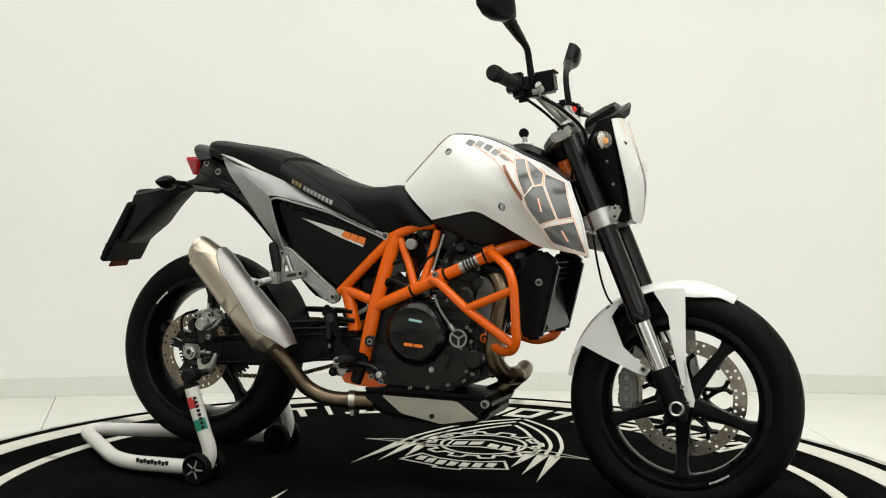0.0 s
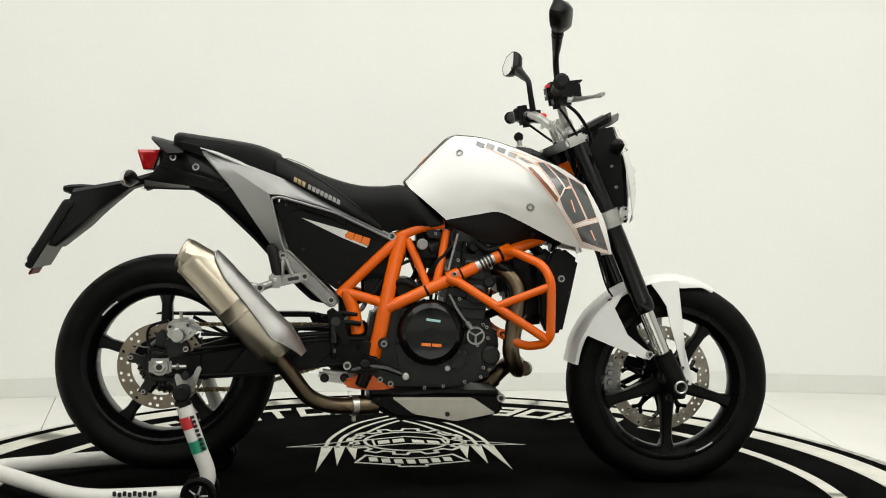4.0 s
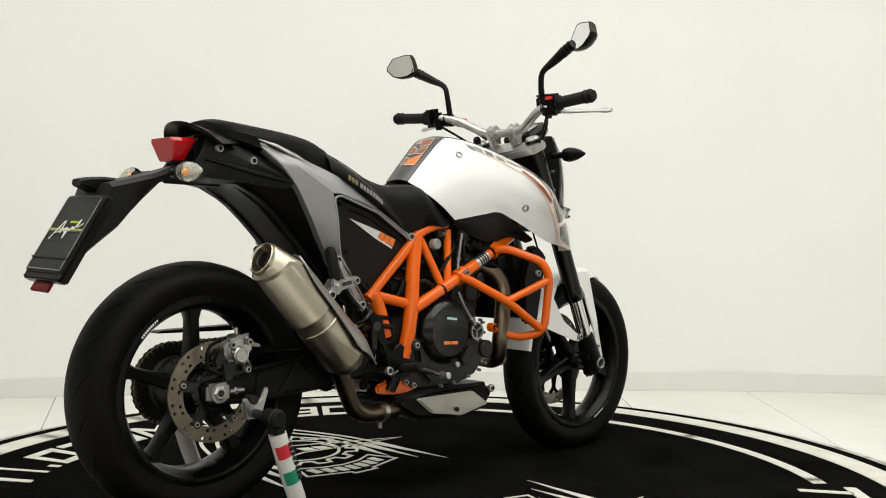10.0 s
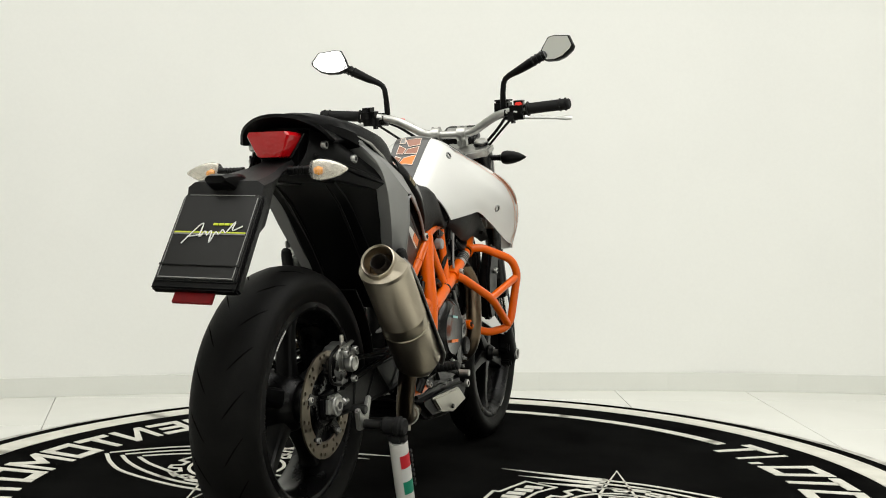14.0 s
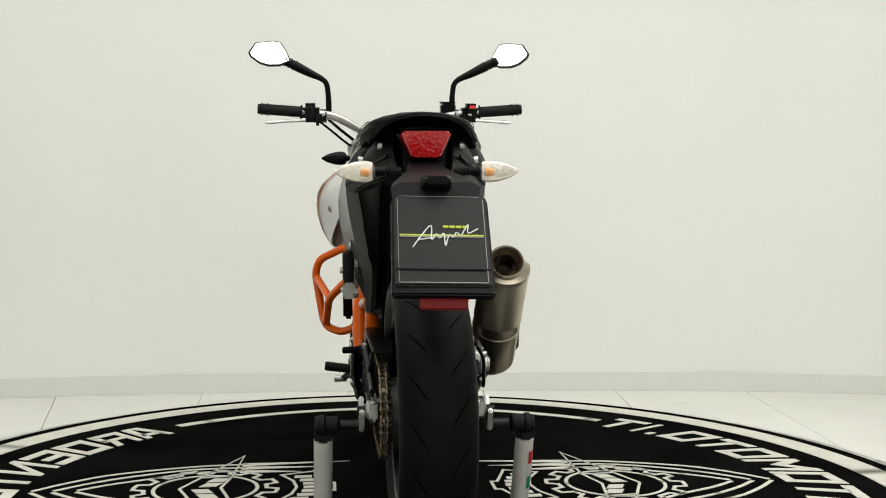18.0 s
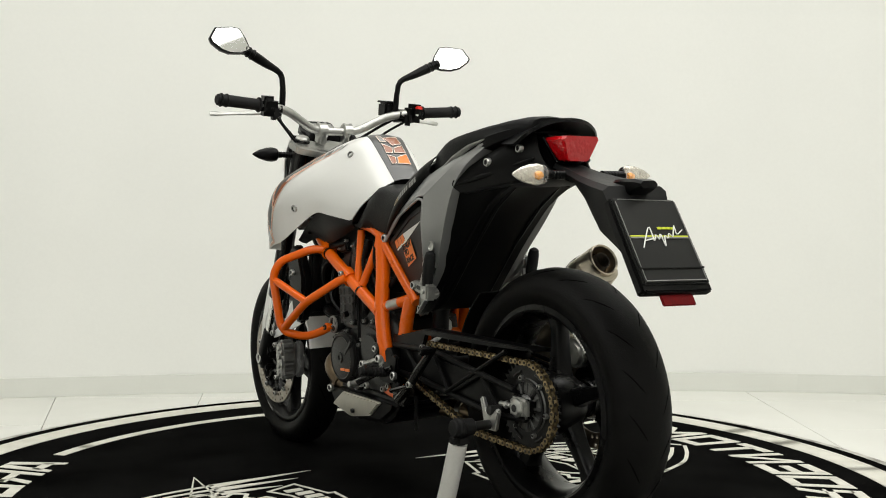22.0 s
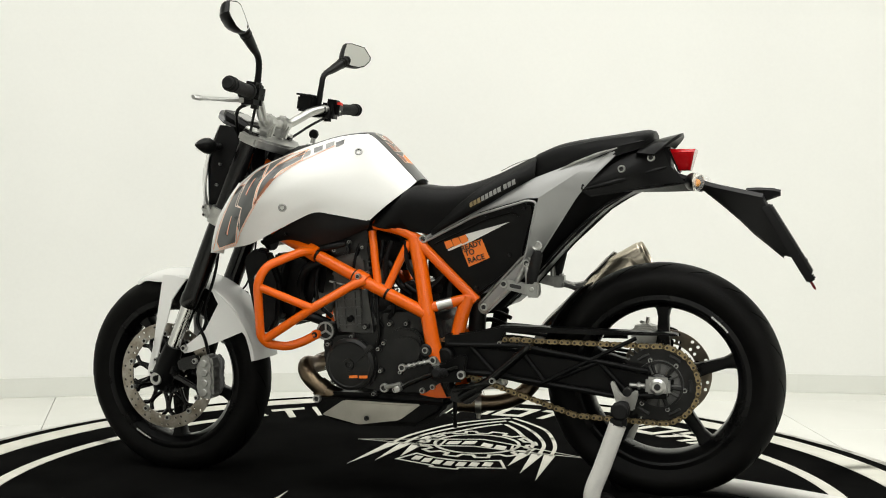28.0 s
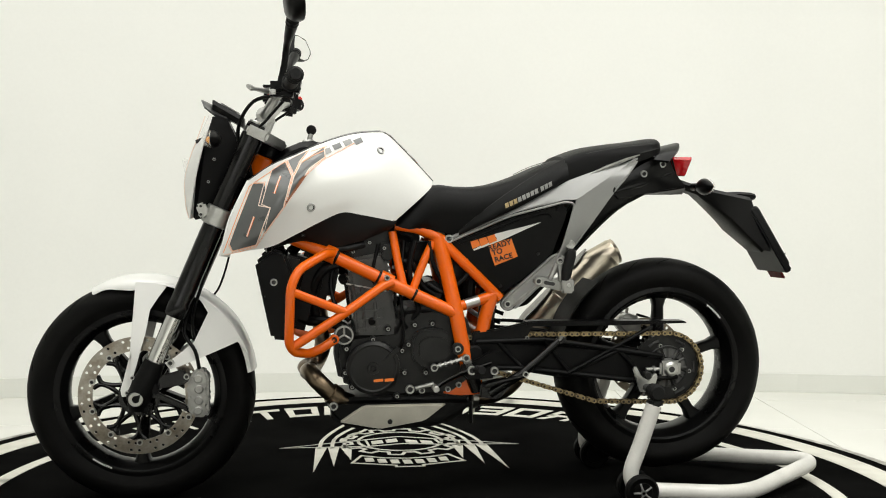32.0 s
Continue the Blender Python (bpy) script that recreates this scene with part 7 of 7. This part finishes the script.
for pts in ([(-0.62, -0.126, 0.41), (-0.50, -0.128, 0.424), (-0.36, -0.126, 0.446), (-0.24, -0.120, 0.455)], [(-0.60, -0.124, 0.452), (-0.45, -0.126, 0.452), (-0.33, -0.124, 0.470), (-0.22, -0.116, 0.475)]):
    part("cable", tube(curve_pts(pts, 16), 0.005, 8), "plastic", sw)
part("rear_hugger", shell([[(RA.x + (0.319) * math.cos(radians(a)), y, RA.z + 0.319 * math.sin(radians(a))) for a in (14, 26, 38, 50)] for k, y in enumerate((-0.082, -0.05, 0, 0.05, 0.082))], 16, 10, 0.004), "rubber", sw, "black mudguard hugging the rear tyre")
guard2 = part("chain_guard", slab([(-0.290, 0.498), (-0.345, 0.500), (-0.752, 0.498), (-0.762, 0.492), (-0.560, 0.486), (-0.345, 0.484), (-0.290, 0.484)], 0.074, 0.118, 0.003), "plastic", sw, "thin black chain guard")
part("guard_stay", rod((-0.656, 0.114, 0.482), (-0.412, 0.122, 0.352), 0.0055, 8), "plastic", guard2)
part("guard_front", slab([(-0.140, 0.470), (-0.200, 0.476), (-0.300, 0.498), (-0.315, 0.490), (-0.292, 0.445), (-0.255, 0.442), (-0.140, 0.430)], 0.104, 0.116, 0.004), "plastic", guard2)
bolt(guard2, (-0.295, 0.118, 0.452), 0.006, (0, 1, 0), "steel")
part("shock_spring", tube([(-0.175 + 0.036 * math.cos(a / 2.0) - 0.012 * (a / 20), 0.036 * math.sin(a / 2.0), 0.40 + 0.0105 * a) for a in range(0, 22)], 0.007, 8), "white", bike, "pale coil spring of the rear shock")
part("shock_body", rod((-0.19, 0, 0.36), (-0.21, 0, 0.66), 0.024, 16), "engine", bike)
part("linkage", block((-0.225, -0.02, 0.318), (0.11, 0.05, 0.032), 0.010, (0, 8, 0)), "alu", bike, "bare aluminium shock linkage")
for x in (-0.262, -0.205):
    bolt(bike, (x, -0.048, 0.318), 0.013, (0, -1, 0), "engine")
# chain: a loop of gold links round both sprockets
chain = new("chain")
chain.parent = bike
tagged(chain, "gold drive chain")
R1, R2 = 0.100, 0.038
FS = Vector((-0.085, 0, 0.412))
loop = [Vector((RA.x + R1 * math.cos(radians(a)), 0, RA.z + R1 * math.sin(radians(a)))) for a in range(82, 271, 9)]
loop += [Vector((-0.50, 0, 0.268)), Vector((-0.32, 0, 0.322)), Vector((-0.20, 0, 0.358))]
loop += [Vector((FS.x + R2 * math.cos(radians(a)), 0, FS.z + R2 * math.sin(radians(a)))) for a in range(-100, 81, 30)]
loop += [Vector((-0.30, 0, 0.460))]
loop += [loop[0]]
N = 100
pts = even(loop, N + 1)
lk = bmesh.new()


def plate_outline(half, r, waist):
    out = [(half + r * math.cos(radians(a)), r * math.sin(radians(a))) for a in (-110, -60, 0, 60, 110)]
    return out + [(0, waist)] + [(-x, -z) for x, z in out] + [(0, -waist)]


for y in (-0.0072, 0.0072):
    slab(plate_outline(0.0079, 0.0068, 0.0046), y - 0.0010, y + 0.0010, 0, lk)
for x in (-0.0079, 0.0079):
    rod((x, -0.0098, 0), (x, 0.0098, 0), 0.0033, 8, lk)
lk_me = mesh_of(lk, "link")
lk_me.materials.append(M["gold"])
inner = bmesh.new()
for y in (-0.0050, 0.0050):
    slab(plate_outline(0.0079, 0.0062, 0.0044), y - 0.0010, y + 0.0010, 0, inner)
in_me = mesh_of(inner, "link")
in_me.materials.append(M["gold2"])
# pin ends and middles painted dark, to look like shaded holes
for me in (lk_me, in_me):
    me.materials.append(M["soot_shade"])
    for q in me.polygons:
        if abs(q.center.y) > 0.0093 or abs(q.center.y) < 0.0035:
            q.material_index = 1
for k in range(N):
    a, b = pts[k], pts[k + 1]
    d = b - a
    part("link", in_me if k % 2 else lk_me, "gold", chain, m=pose((a.x + b.x) / 2, 0.098, (a.z + b.z) / 2, 0, -math.degrees(math.atan2(d.z, d.x)), 0))
part("front_sprocket", rod((FS.x, 0.090, FS.z), (FS.x, 0.104, FS.z), 0.036, 20), "engine", bike)

# -- rear caliper
part("axle_washer", lathe([(0.012, -0.003), (0.0235, -0.003), (0.0245, 0.0), (0.0235, 0.003), (0.012, 0.003)], 28, closed=True), "cast", sw, m=at((-0.712, -0.127, 0.362)))
rc = part("brake_caliper", slab([(-0.698, 0.458), (-0.690, 0.484), (-0.670, 0.496), (-0.636, 0.496), (-0.616, 0.484), (-0.606, 0.464), (-0.626, 0.448), (-0.640, 0.430), (-0.668, 0.424), (-0.688, 0.434)], -0.126, -0.076, 0.010), "alu", bike, "cast aluminium rear brake caliper")
part("piston_cover", rod((-0.662, -0.128, 0.450), (-0.662, -0.146, 0.450), 0.020, 18, bevel=0.003), "alu", rc)
part("bracket", slab([(-0.700, 0.436), (-0.640, 0.436), (-0.628, 0.405), (-0.640, 0.385), (-0.690, 0.375)], -0.116, -0.104, 0.004), "black", rc)
part("pad_cover", slab([(-0.728, 0.436), (-0.716, 0.462), (-0.700, 0.466), (-0.690, 0.440), (-0.700, 0.424), (-0.720, 0.422)], -0.124, -0.092, 0.005), "black", rc)
part("cooling_rib", slab([(-0.690, 0.486), (-0.634, 0.500), (-0.630, 0.494), (-0.686, 0.478)], -0.133, -0.124, 0.002), "cast", rc)
part("cooling_rib", slab([(-0.628, 0.478), (-0.600, 0.470), (-0.598, 0.462), (-0.626, 0.466)], -0.131, -0.110, 0.002), "cast", rc)
part("bleed_nipple", rod((-0.655, -0.112, 0.492), (-0.657, -0.112, 0.512), 0.005, 8), "steel", rc)
part("piston_ring", lathe([(0.013, 0.0), (0.017, 0.0), (0.017, 0.003), (0.013, 0.003)], 24, closed=True), "bolt", rc, m=at((-0.662, -0.149, 0.450)))
for x, z in ((-0.634, 0.478), (-0.682, 0.474), (-0.640, 0.412)):
    bolt(rc, (x, -0.136, z), 0.008, (0, -1, 0), "steel")
part("brake_hose", tube(curve_pts([(-0.69, -0.12, 0.49), (-0.74, -0.125, 0.47), (-0.74, -0.125, 0.42), (-0.70, -0.13, 0.405)], 14), 0.004, 8), "plastic", rc)
part("brake_hose", tube(curve_pts([(-0.63, -0.11, 0.47), (-0.55, -0.12, 0.452), (-0.40, -0.115, 0.44), (-0.25, -0.11, 0.40)], 16), 0.004, 8), "plastic", rc)

# -- footrests and pedals


def link_outline(a, b, ra, rb, n=6):
    """The outline of a bar with round ends."""
    a, b = Vector(a), Vector(b)
    d = (b - a).normalized()
    t = math.atan2(d.y, d.x)
    out = [tuple(b + Vector((math.cos(t + radians(k)), math.sin(t + radians(k)))) * rb) for k in np.linspace(-90, 90, n)]
    return out + [tuple(a + Vector((math.cos(t + radians(k)), math.sin(t + radians(k)))) * ra) for k in np.linspace(90, 270, n)]


for s in SIDES:
    top, foot = (-0.372, 0.668), (-0.2435, 0.5445)

    def hung(bm):
        for v in bm.verts:
            v.co.y -= s * 0.43 * max(-0.01, v.co.x + 0.372)
        return bm
    hg = part("passenger_hanger", hung(slab(link_outline(top, foot, 0.022, 0.019), s * 0.132, s * 0.144, 0.003)), "cast", bike, "cast aluminium passenger footrest hanger")
    edge = [(x, s * 0.145, z) for x, z in link_outline(top, foot, 0.019, 0.016)]
    part("rim", hung(tube(edge + [edge[0]], 0.004, 8)), "cast", hg)
    # darker inlay on the face, the hollow's shade put into colour
    part("recess", hung(slab(link_outline((-0.350, 0.647), (-0.266, 0.566), 0.010, 0.008), s * 0.1435, s * 0.1448, 0.0)), "gunmetal", hg, "darker inlay that paints the shade of a hollow")
    part("arm", rod((-0.376, s * 0.148, 0.670), (-0.382, s * 0.152, 0.612), 0.009, 10), "cast", hg)
    part("arm", rod((-0.370, s * 0.148, 0.666), (-0.349, s * 0.150, 0.616), 0.007, 10), "cast", hg)
    part("arm", slab(link_outline((-0.316, 0.614), (-0.398, 0.598), 0.013, 0.015), s * 0.136, s * 0.154, 0.003), "cast", hg)
    # no opening is cut: a black inlay paints the slot's shade
    part("slot", slab(link_outline((-0.336, 0.610), (-0.358, 0.606), 0.005, 0.005), s * 0.1535, s * 0.1548, 0.0), "print_shade_black", hg)
    part("peg_fork", block((-0.396, s * 0.160, 0.602), (0.034, 0.030, 0.040), 0.005), "cast", hg)
    part("fork_pin", rod((-0.396, s * 0.152, 0.604), (-0.396, s * 0.180, 0.604), 0.006, 10), "bolt", hg)
    part("footrest", tube(flip([(-0.390, 0.160, 0.612), (-0.394, 0.160, 0.640), (-0.404, 0.160, 0.684), (-0.408, 0.160, 0.698), (-0.409, 0.160, 0.703)], s), [0.012, 0.0150, 0.0150, 0.012, 0.006], 12), "grip", hg, "black rubber passenger peg folded up")
    for x, z, y in ((-0.376, 0.670, 0.154), (-0.316, 0.614, 0.155), (-0.2435, 0.5445, 0.0905)):
        bolt(hg, (x, s * y, z), 0.0105, (0, s, 0), "alu")
    rp = part("footrest_hanger", slab([(-0.215, 0.418), (-0.192, 0.424), (-0.150, 0.398), (-0.108, 0.388), (-0.100, 0.362), (-0.122, 0.340), (-0.200, 0.345)], s * 0.134, s * 0.146, 0.005), "plastic", bike, "black rider footrest hanger")
    part("footrest", rod((-0.150, s * 0.140, 0.368), (-0.150, s * 0.222, 0.380), 0.012, 12), "grip", rp, "rider peg with a rubber tread")
    for k in range(6):
        part("tread_rib", rod((-0.150, s * (0.156 + 0.011 * k), 0.3702 + 0.0016 * k), (-0.150, s * (0.161 + 0.011 * k), 0.3709 + 0.0016 * k), 0.0135, 12), "grip", rp)
    bolt(rp, (-0.198, s * 0.149, 0.366), 0.012, (0, s, 0), "steel")
# right: pierced heel guard, master cylinder, brake pedal
heel = part("heel_guard", slab([(-0.256, 0.516), (-0.240, 0.527), (-0.208, 0.503), (-0.203, 0.470), (-0.190, 0.425), (-0.205, 0.420), (-0.226, 0.452), (-0.246, 0.468)], -0.136, -0.130, 0.002), "plastic", bike, "black heel guard with a round hole")
# solid black disc, painted darkness in place of a cut opening
part("hole", rod((-0.230, -0.1355, 0.488), (-0.230, -0.1368, 0.488), 0.013, 16), "print_shade_black", heel)
part("pushrod", rod((-0.240, -0.128, 0.455), (-0.236, -0.128, 0.385), 0.007, 10), "plastic", bike)
part("master_cylinder", rod((-0.236, -0.126, 0.425), (-0.238, -0.126, 0.480), 0.012, 12), "black", bike)
part("rod_nut", rod((-0.236, -0.128, 0.412), (-0.236, -0.128, 0.398), 0.007, 6), "bolt", bike)
part("brake_pedal", tube(curve_pts([(-0.190, -0.140, 0.352), (-0.140, -0.148, 0.362), (-0.090, -0.160, 0.360), (-0.045, -0.182, 0.345), (-0.038, -0.200, 0.343)], 14), [0.010] * 10 + [0.008] * 4, 10, flat=0.7), "black", bike, "black brake pedal")
part("pedal_tip", rod((-0.038, -0.184, 0.343), (-0.038, -0.216, 0.343), 0.0095, 12), "bolt", bike, "knurled steel pedal tip")
# left: gear lever with its linkage, side stand
lev = part("gear_lever", tube(curve_pts([(-0.032, 0.172, 0.324), (-0.060, 0.160, 0.340), (-0.100, 0.150, 0.357), (-0.134, 0.148, 0.369), (-0.190, 0.146, 0.386)], 16), 0.009, 10, flat=0.7), "black", bike, "black gear lever")
part("lever_tip", rod((-0.032, 0.160, 0.325), (-0.032, 0.196, 0.325), 0.009, 12), "bolt", lev)
part("lever_bar", rod((0.020, 0.150, 0.320), (-0.030, 0.156, 0.334), 0.006, 8), "cast", lev)
part("shift_rod", rod((-0.031, 0.146, 0.377), (-0.119, 0.144, 0.402), 0.005, 10), "bolt", bike, "threaded shift rod")
for k in range(5):
    q = Vector((-0.031, 0.146, 0.377)).lerp(Vector((-0.119, 0.144, 0.402)), 0.15 + 0.17 * k)
    part("lock_nut", rod(q, q + Vector((-0.007, 0, 0.002)), 0.0075, 6), "bolt", bike)
for p, r in (((-0.031, 0.152, 0.377), 0.011), ((-0.119, 0.150, 0.402), 0.011), ((-0.134, 0.158, 0.369), 0.013), ((0.032, 0.124, 0.313), 0.013), ((-0.001, 0.124, 0.310), 0.009)):
    bolt(bike, p, r, (0, 1, 0), "alu")
part("shift_arm", slab(link_outline((-0.119, 0.402), (-0.134, 0.369), 0.010, 0.012), 0.136, 0.146, 0.002), "cast", bike)
ss_ = part("side_stand", tube([(-0.190, 0.128, 0.300), (-0.277, 0.142, 0.356), (-0.330, 0.146, 0.403), (-0.381, 0.146, 0.449)], [0.013, 0.012, 0.0115, 0.010], 12), "black", bike, "black side stand folded up")
part("stand_foot", block((-0.384, 0.156, 0.452), (0.022, 0.044, 0.010), 0.003, (0, 42, 0)), "black", ss_)
part("stand_pivot", slab([(-0.165, 0.330), (-0.240, 0.345), (-0.250, 0.318), (-0.215, 0.282), (-0.160, 0.290)], 0.108, 0.132, 0.005), "black", ss_)
part("stand_spring", tube([(-0.172, 0.140, 0.322), (-0.285, 0.150, 0.352)], 0.007, 8), "black", ss_)
bolt(ss_, (-0.285, 0.152, 0.356), 0.009, (0, 1, 0), "alu")
part("breather", rod((-0.150, 0.05, 0.295), (-0.150, 0.05, 0.200), 0.006, 8), "plastic", bike)
# round lock in the left tail panel
part("seat_lock", lathe([(0.004, 0.0), (0.013, 0.0), (0.013, 0.004), (0.010, 0.005), (0.008, 0.003), (0.002, 0.003)], 20), "bolt", bike, "round seat lock", m=at((-0.404, 0.154, 0.716)))
# orange square sticker with its three words on the left cover
stk = part("sticker", sticker([(-0.182, 0.710), (-0.246, 0.730), (-0.266, 0.680), (-0.204, 0.653)], tree_of(bpy.data.objects["side_cover.001"]), 1, 0.0024, 2), "orange2", bike, "orange square sticker with black words")
for w, x, z in (("READY", -0.214, 0.7105), ("TO", -0.2085, 0.6915), ("RACE", -0.2265, 0.6755)):
    me = lettering(w, 0.0205)
    me.materials.append(M["print_shade_black"])
    me.transform(at((x, 0.1372, z)) @ pose(0, 0, 0, 90, 0, 180) @ pose(0, 0, 0, 0, 0, 17))
    for v in me.vertices:
        v.co.y += cover_lean(v.co.x, v.co.z)
    part("word", me, "print_shade_black", stk, w.lower())

# ---- paddock stand ----
stand = thing("paddock_stand", tube(rounded([(-0.595, -0.202, 0.042), (-0.895, -0.196, 0.032), (-1.228, 0.042, 0.060), (-0.890, 0.286, 0.030), (-0.595, 0.264, 0.042)], 0.09, 8), 0.0225, 18), "tube", "white tubular rear paddock stand on four small wheels", "paddock stand")
for s, y0 in ((-1, -0.200), (1, 0.264)):
    up = part("upright", tube(curve_pts([(-0.576, y0, 0.050), (-0.566, y0, 0.095), (-0.592, y0, 0.170), (-0.628, y0, 0.276)], 18), 0.0215, 18), "tube", stand, "white upright of the stand")
    if s < 0:
        for k, mt in enumerate(("redprint", "whiteprint", "green")):
            a = Vector((-0.621 + 0.0115 * k, y0, 0.250 - 0.032 * k))
            band = tube([a, a + Vector((0.0115, 0, -0.031))], 0.0222, 18)
            bmesh.ops.delete(band, geom=[v for v in band.verts if v.co.y > y0 - 0.006], context="VERTS")
            part("flag_band", band, mt, up)
        for k in range(8):
            a = Vector((-0.604 + 0.0042 * k, y0 - 0.0205, 0.250 - 0.0118 * k))
            part("plain_bar", block(a, (0.010, 0.006, 0.008), 0.001, (0, -20, 0)), "print_shade_black", up)
    part("support_sleeve", rod((-0.634, y0 + s * 0.020, 0.311), (-0.634, y0 - s * 0.034, 0.311), 0.020, 18, bevel=0.003), "grip", stand, "black rubber support sleeve")
    part("rubber_ring", rod((-0.634, y0 + s * 0.012, 0.311), (-0.634, y0 - s * 0.006, 0.311), 0.0235, 18), "grip", stand)
    part("sleeve_lug", block((-0.630, y0, 0.283), (0.040, 0.040, 0.034), 0.010), "grip", stand)
    part("support_shaft", rod((-0.634, y0 - s * 0.038, 0.311), (-0.634, y0 - s * 0.086, 0.311), 0.011, 14), "engine", stand)
    part("spool_fork", slab([(-0.656, 0.298), (-0.616, 0.298), (-0.594, 0.366), (-0.604, 0.372), (-0.620, 0.342), (-0.638, 0.332), (-0.660, 0.352), (-0.668, 0.344)], y0 - s * 0.080, y0 - s * 0.092, 0.003), "alu", stand, "aluminium fork that holds the spool")
    part("spool", rod((-0.638, y0 - s * 0.108, 0.344), (-0.638, y0 - s * 0.075, 0.344), 0.011, 14), "engine", stand)
    for dy in (0.034, -0.040):
        wh = part("wheel", lathe([(0.010, -0.015), (0.026, -0.015), (0.028, -0.010), (0.040, -0.014), (0.046, -0.008), (0.046, 0.008), (0.040, 0.014), (0.028, 0.010), (0.026, 0.015), (0.010, 0.015)], 28), "rubber", stand, "small black wheel with a star hub", m=at((-0.586, y0 + s * dy, 0.047)))
        for k in range(5):
            a = radians(72 * k)
            part("hub_spoke", rod((0.008 * math.cos(a), s * 0.016, 0.008 * math.sin(a)), (0.027 * math.cos(a), s * 0.014, 0.027 * math.sin(a)), 0.003, 6), "midgrey", wh)
        bolt(wh, (0, s * 0.014, 0), 0.008, (0, s, 0), "steel")
    for k in range(9):
        if s < 0:
            part("plain_bar", block((-0.700 - 0.013 * k, y0 - 0.021, 0.050 - 0.003 * (k % 2)), (0.009, 0.006, 0.012), 0.001), "print_shade_black", stand)

# ---- what turns ----
RIDE = Matrix.Translation((0, 0.032, 0)) @ pose(0, 0, 0, -1.1, 0, 0)


def motions():
    for ob, seat_of in ((platform, Matrix()), (carpet, Matrix()), (bike, RIDE), (stand, Matrix())):
        walk(ob, [(t, pose(0, 0, 0, 0, 0, a) @ seat_of) for t, a in TURN])


motions()
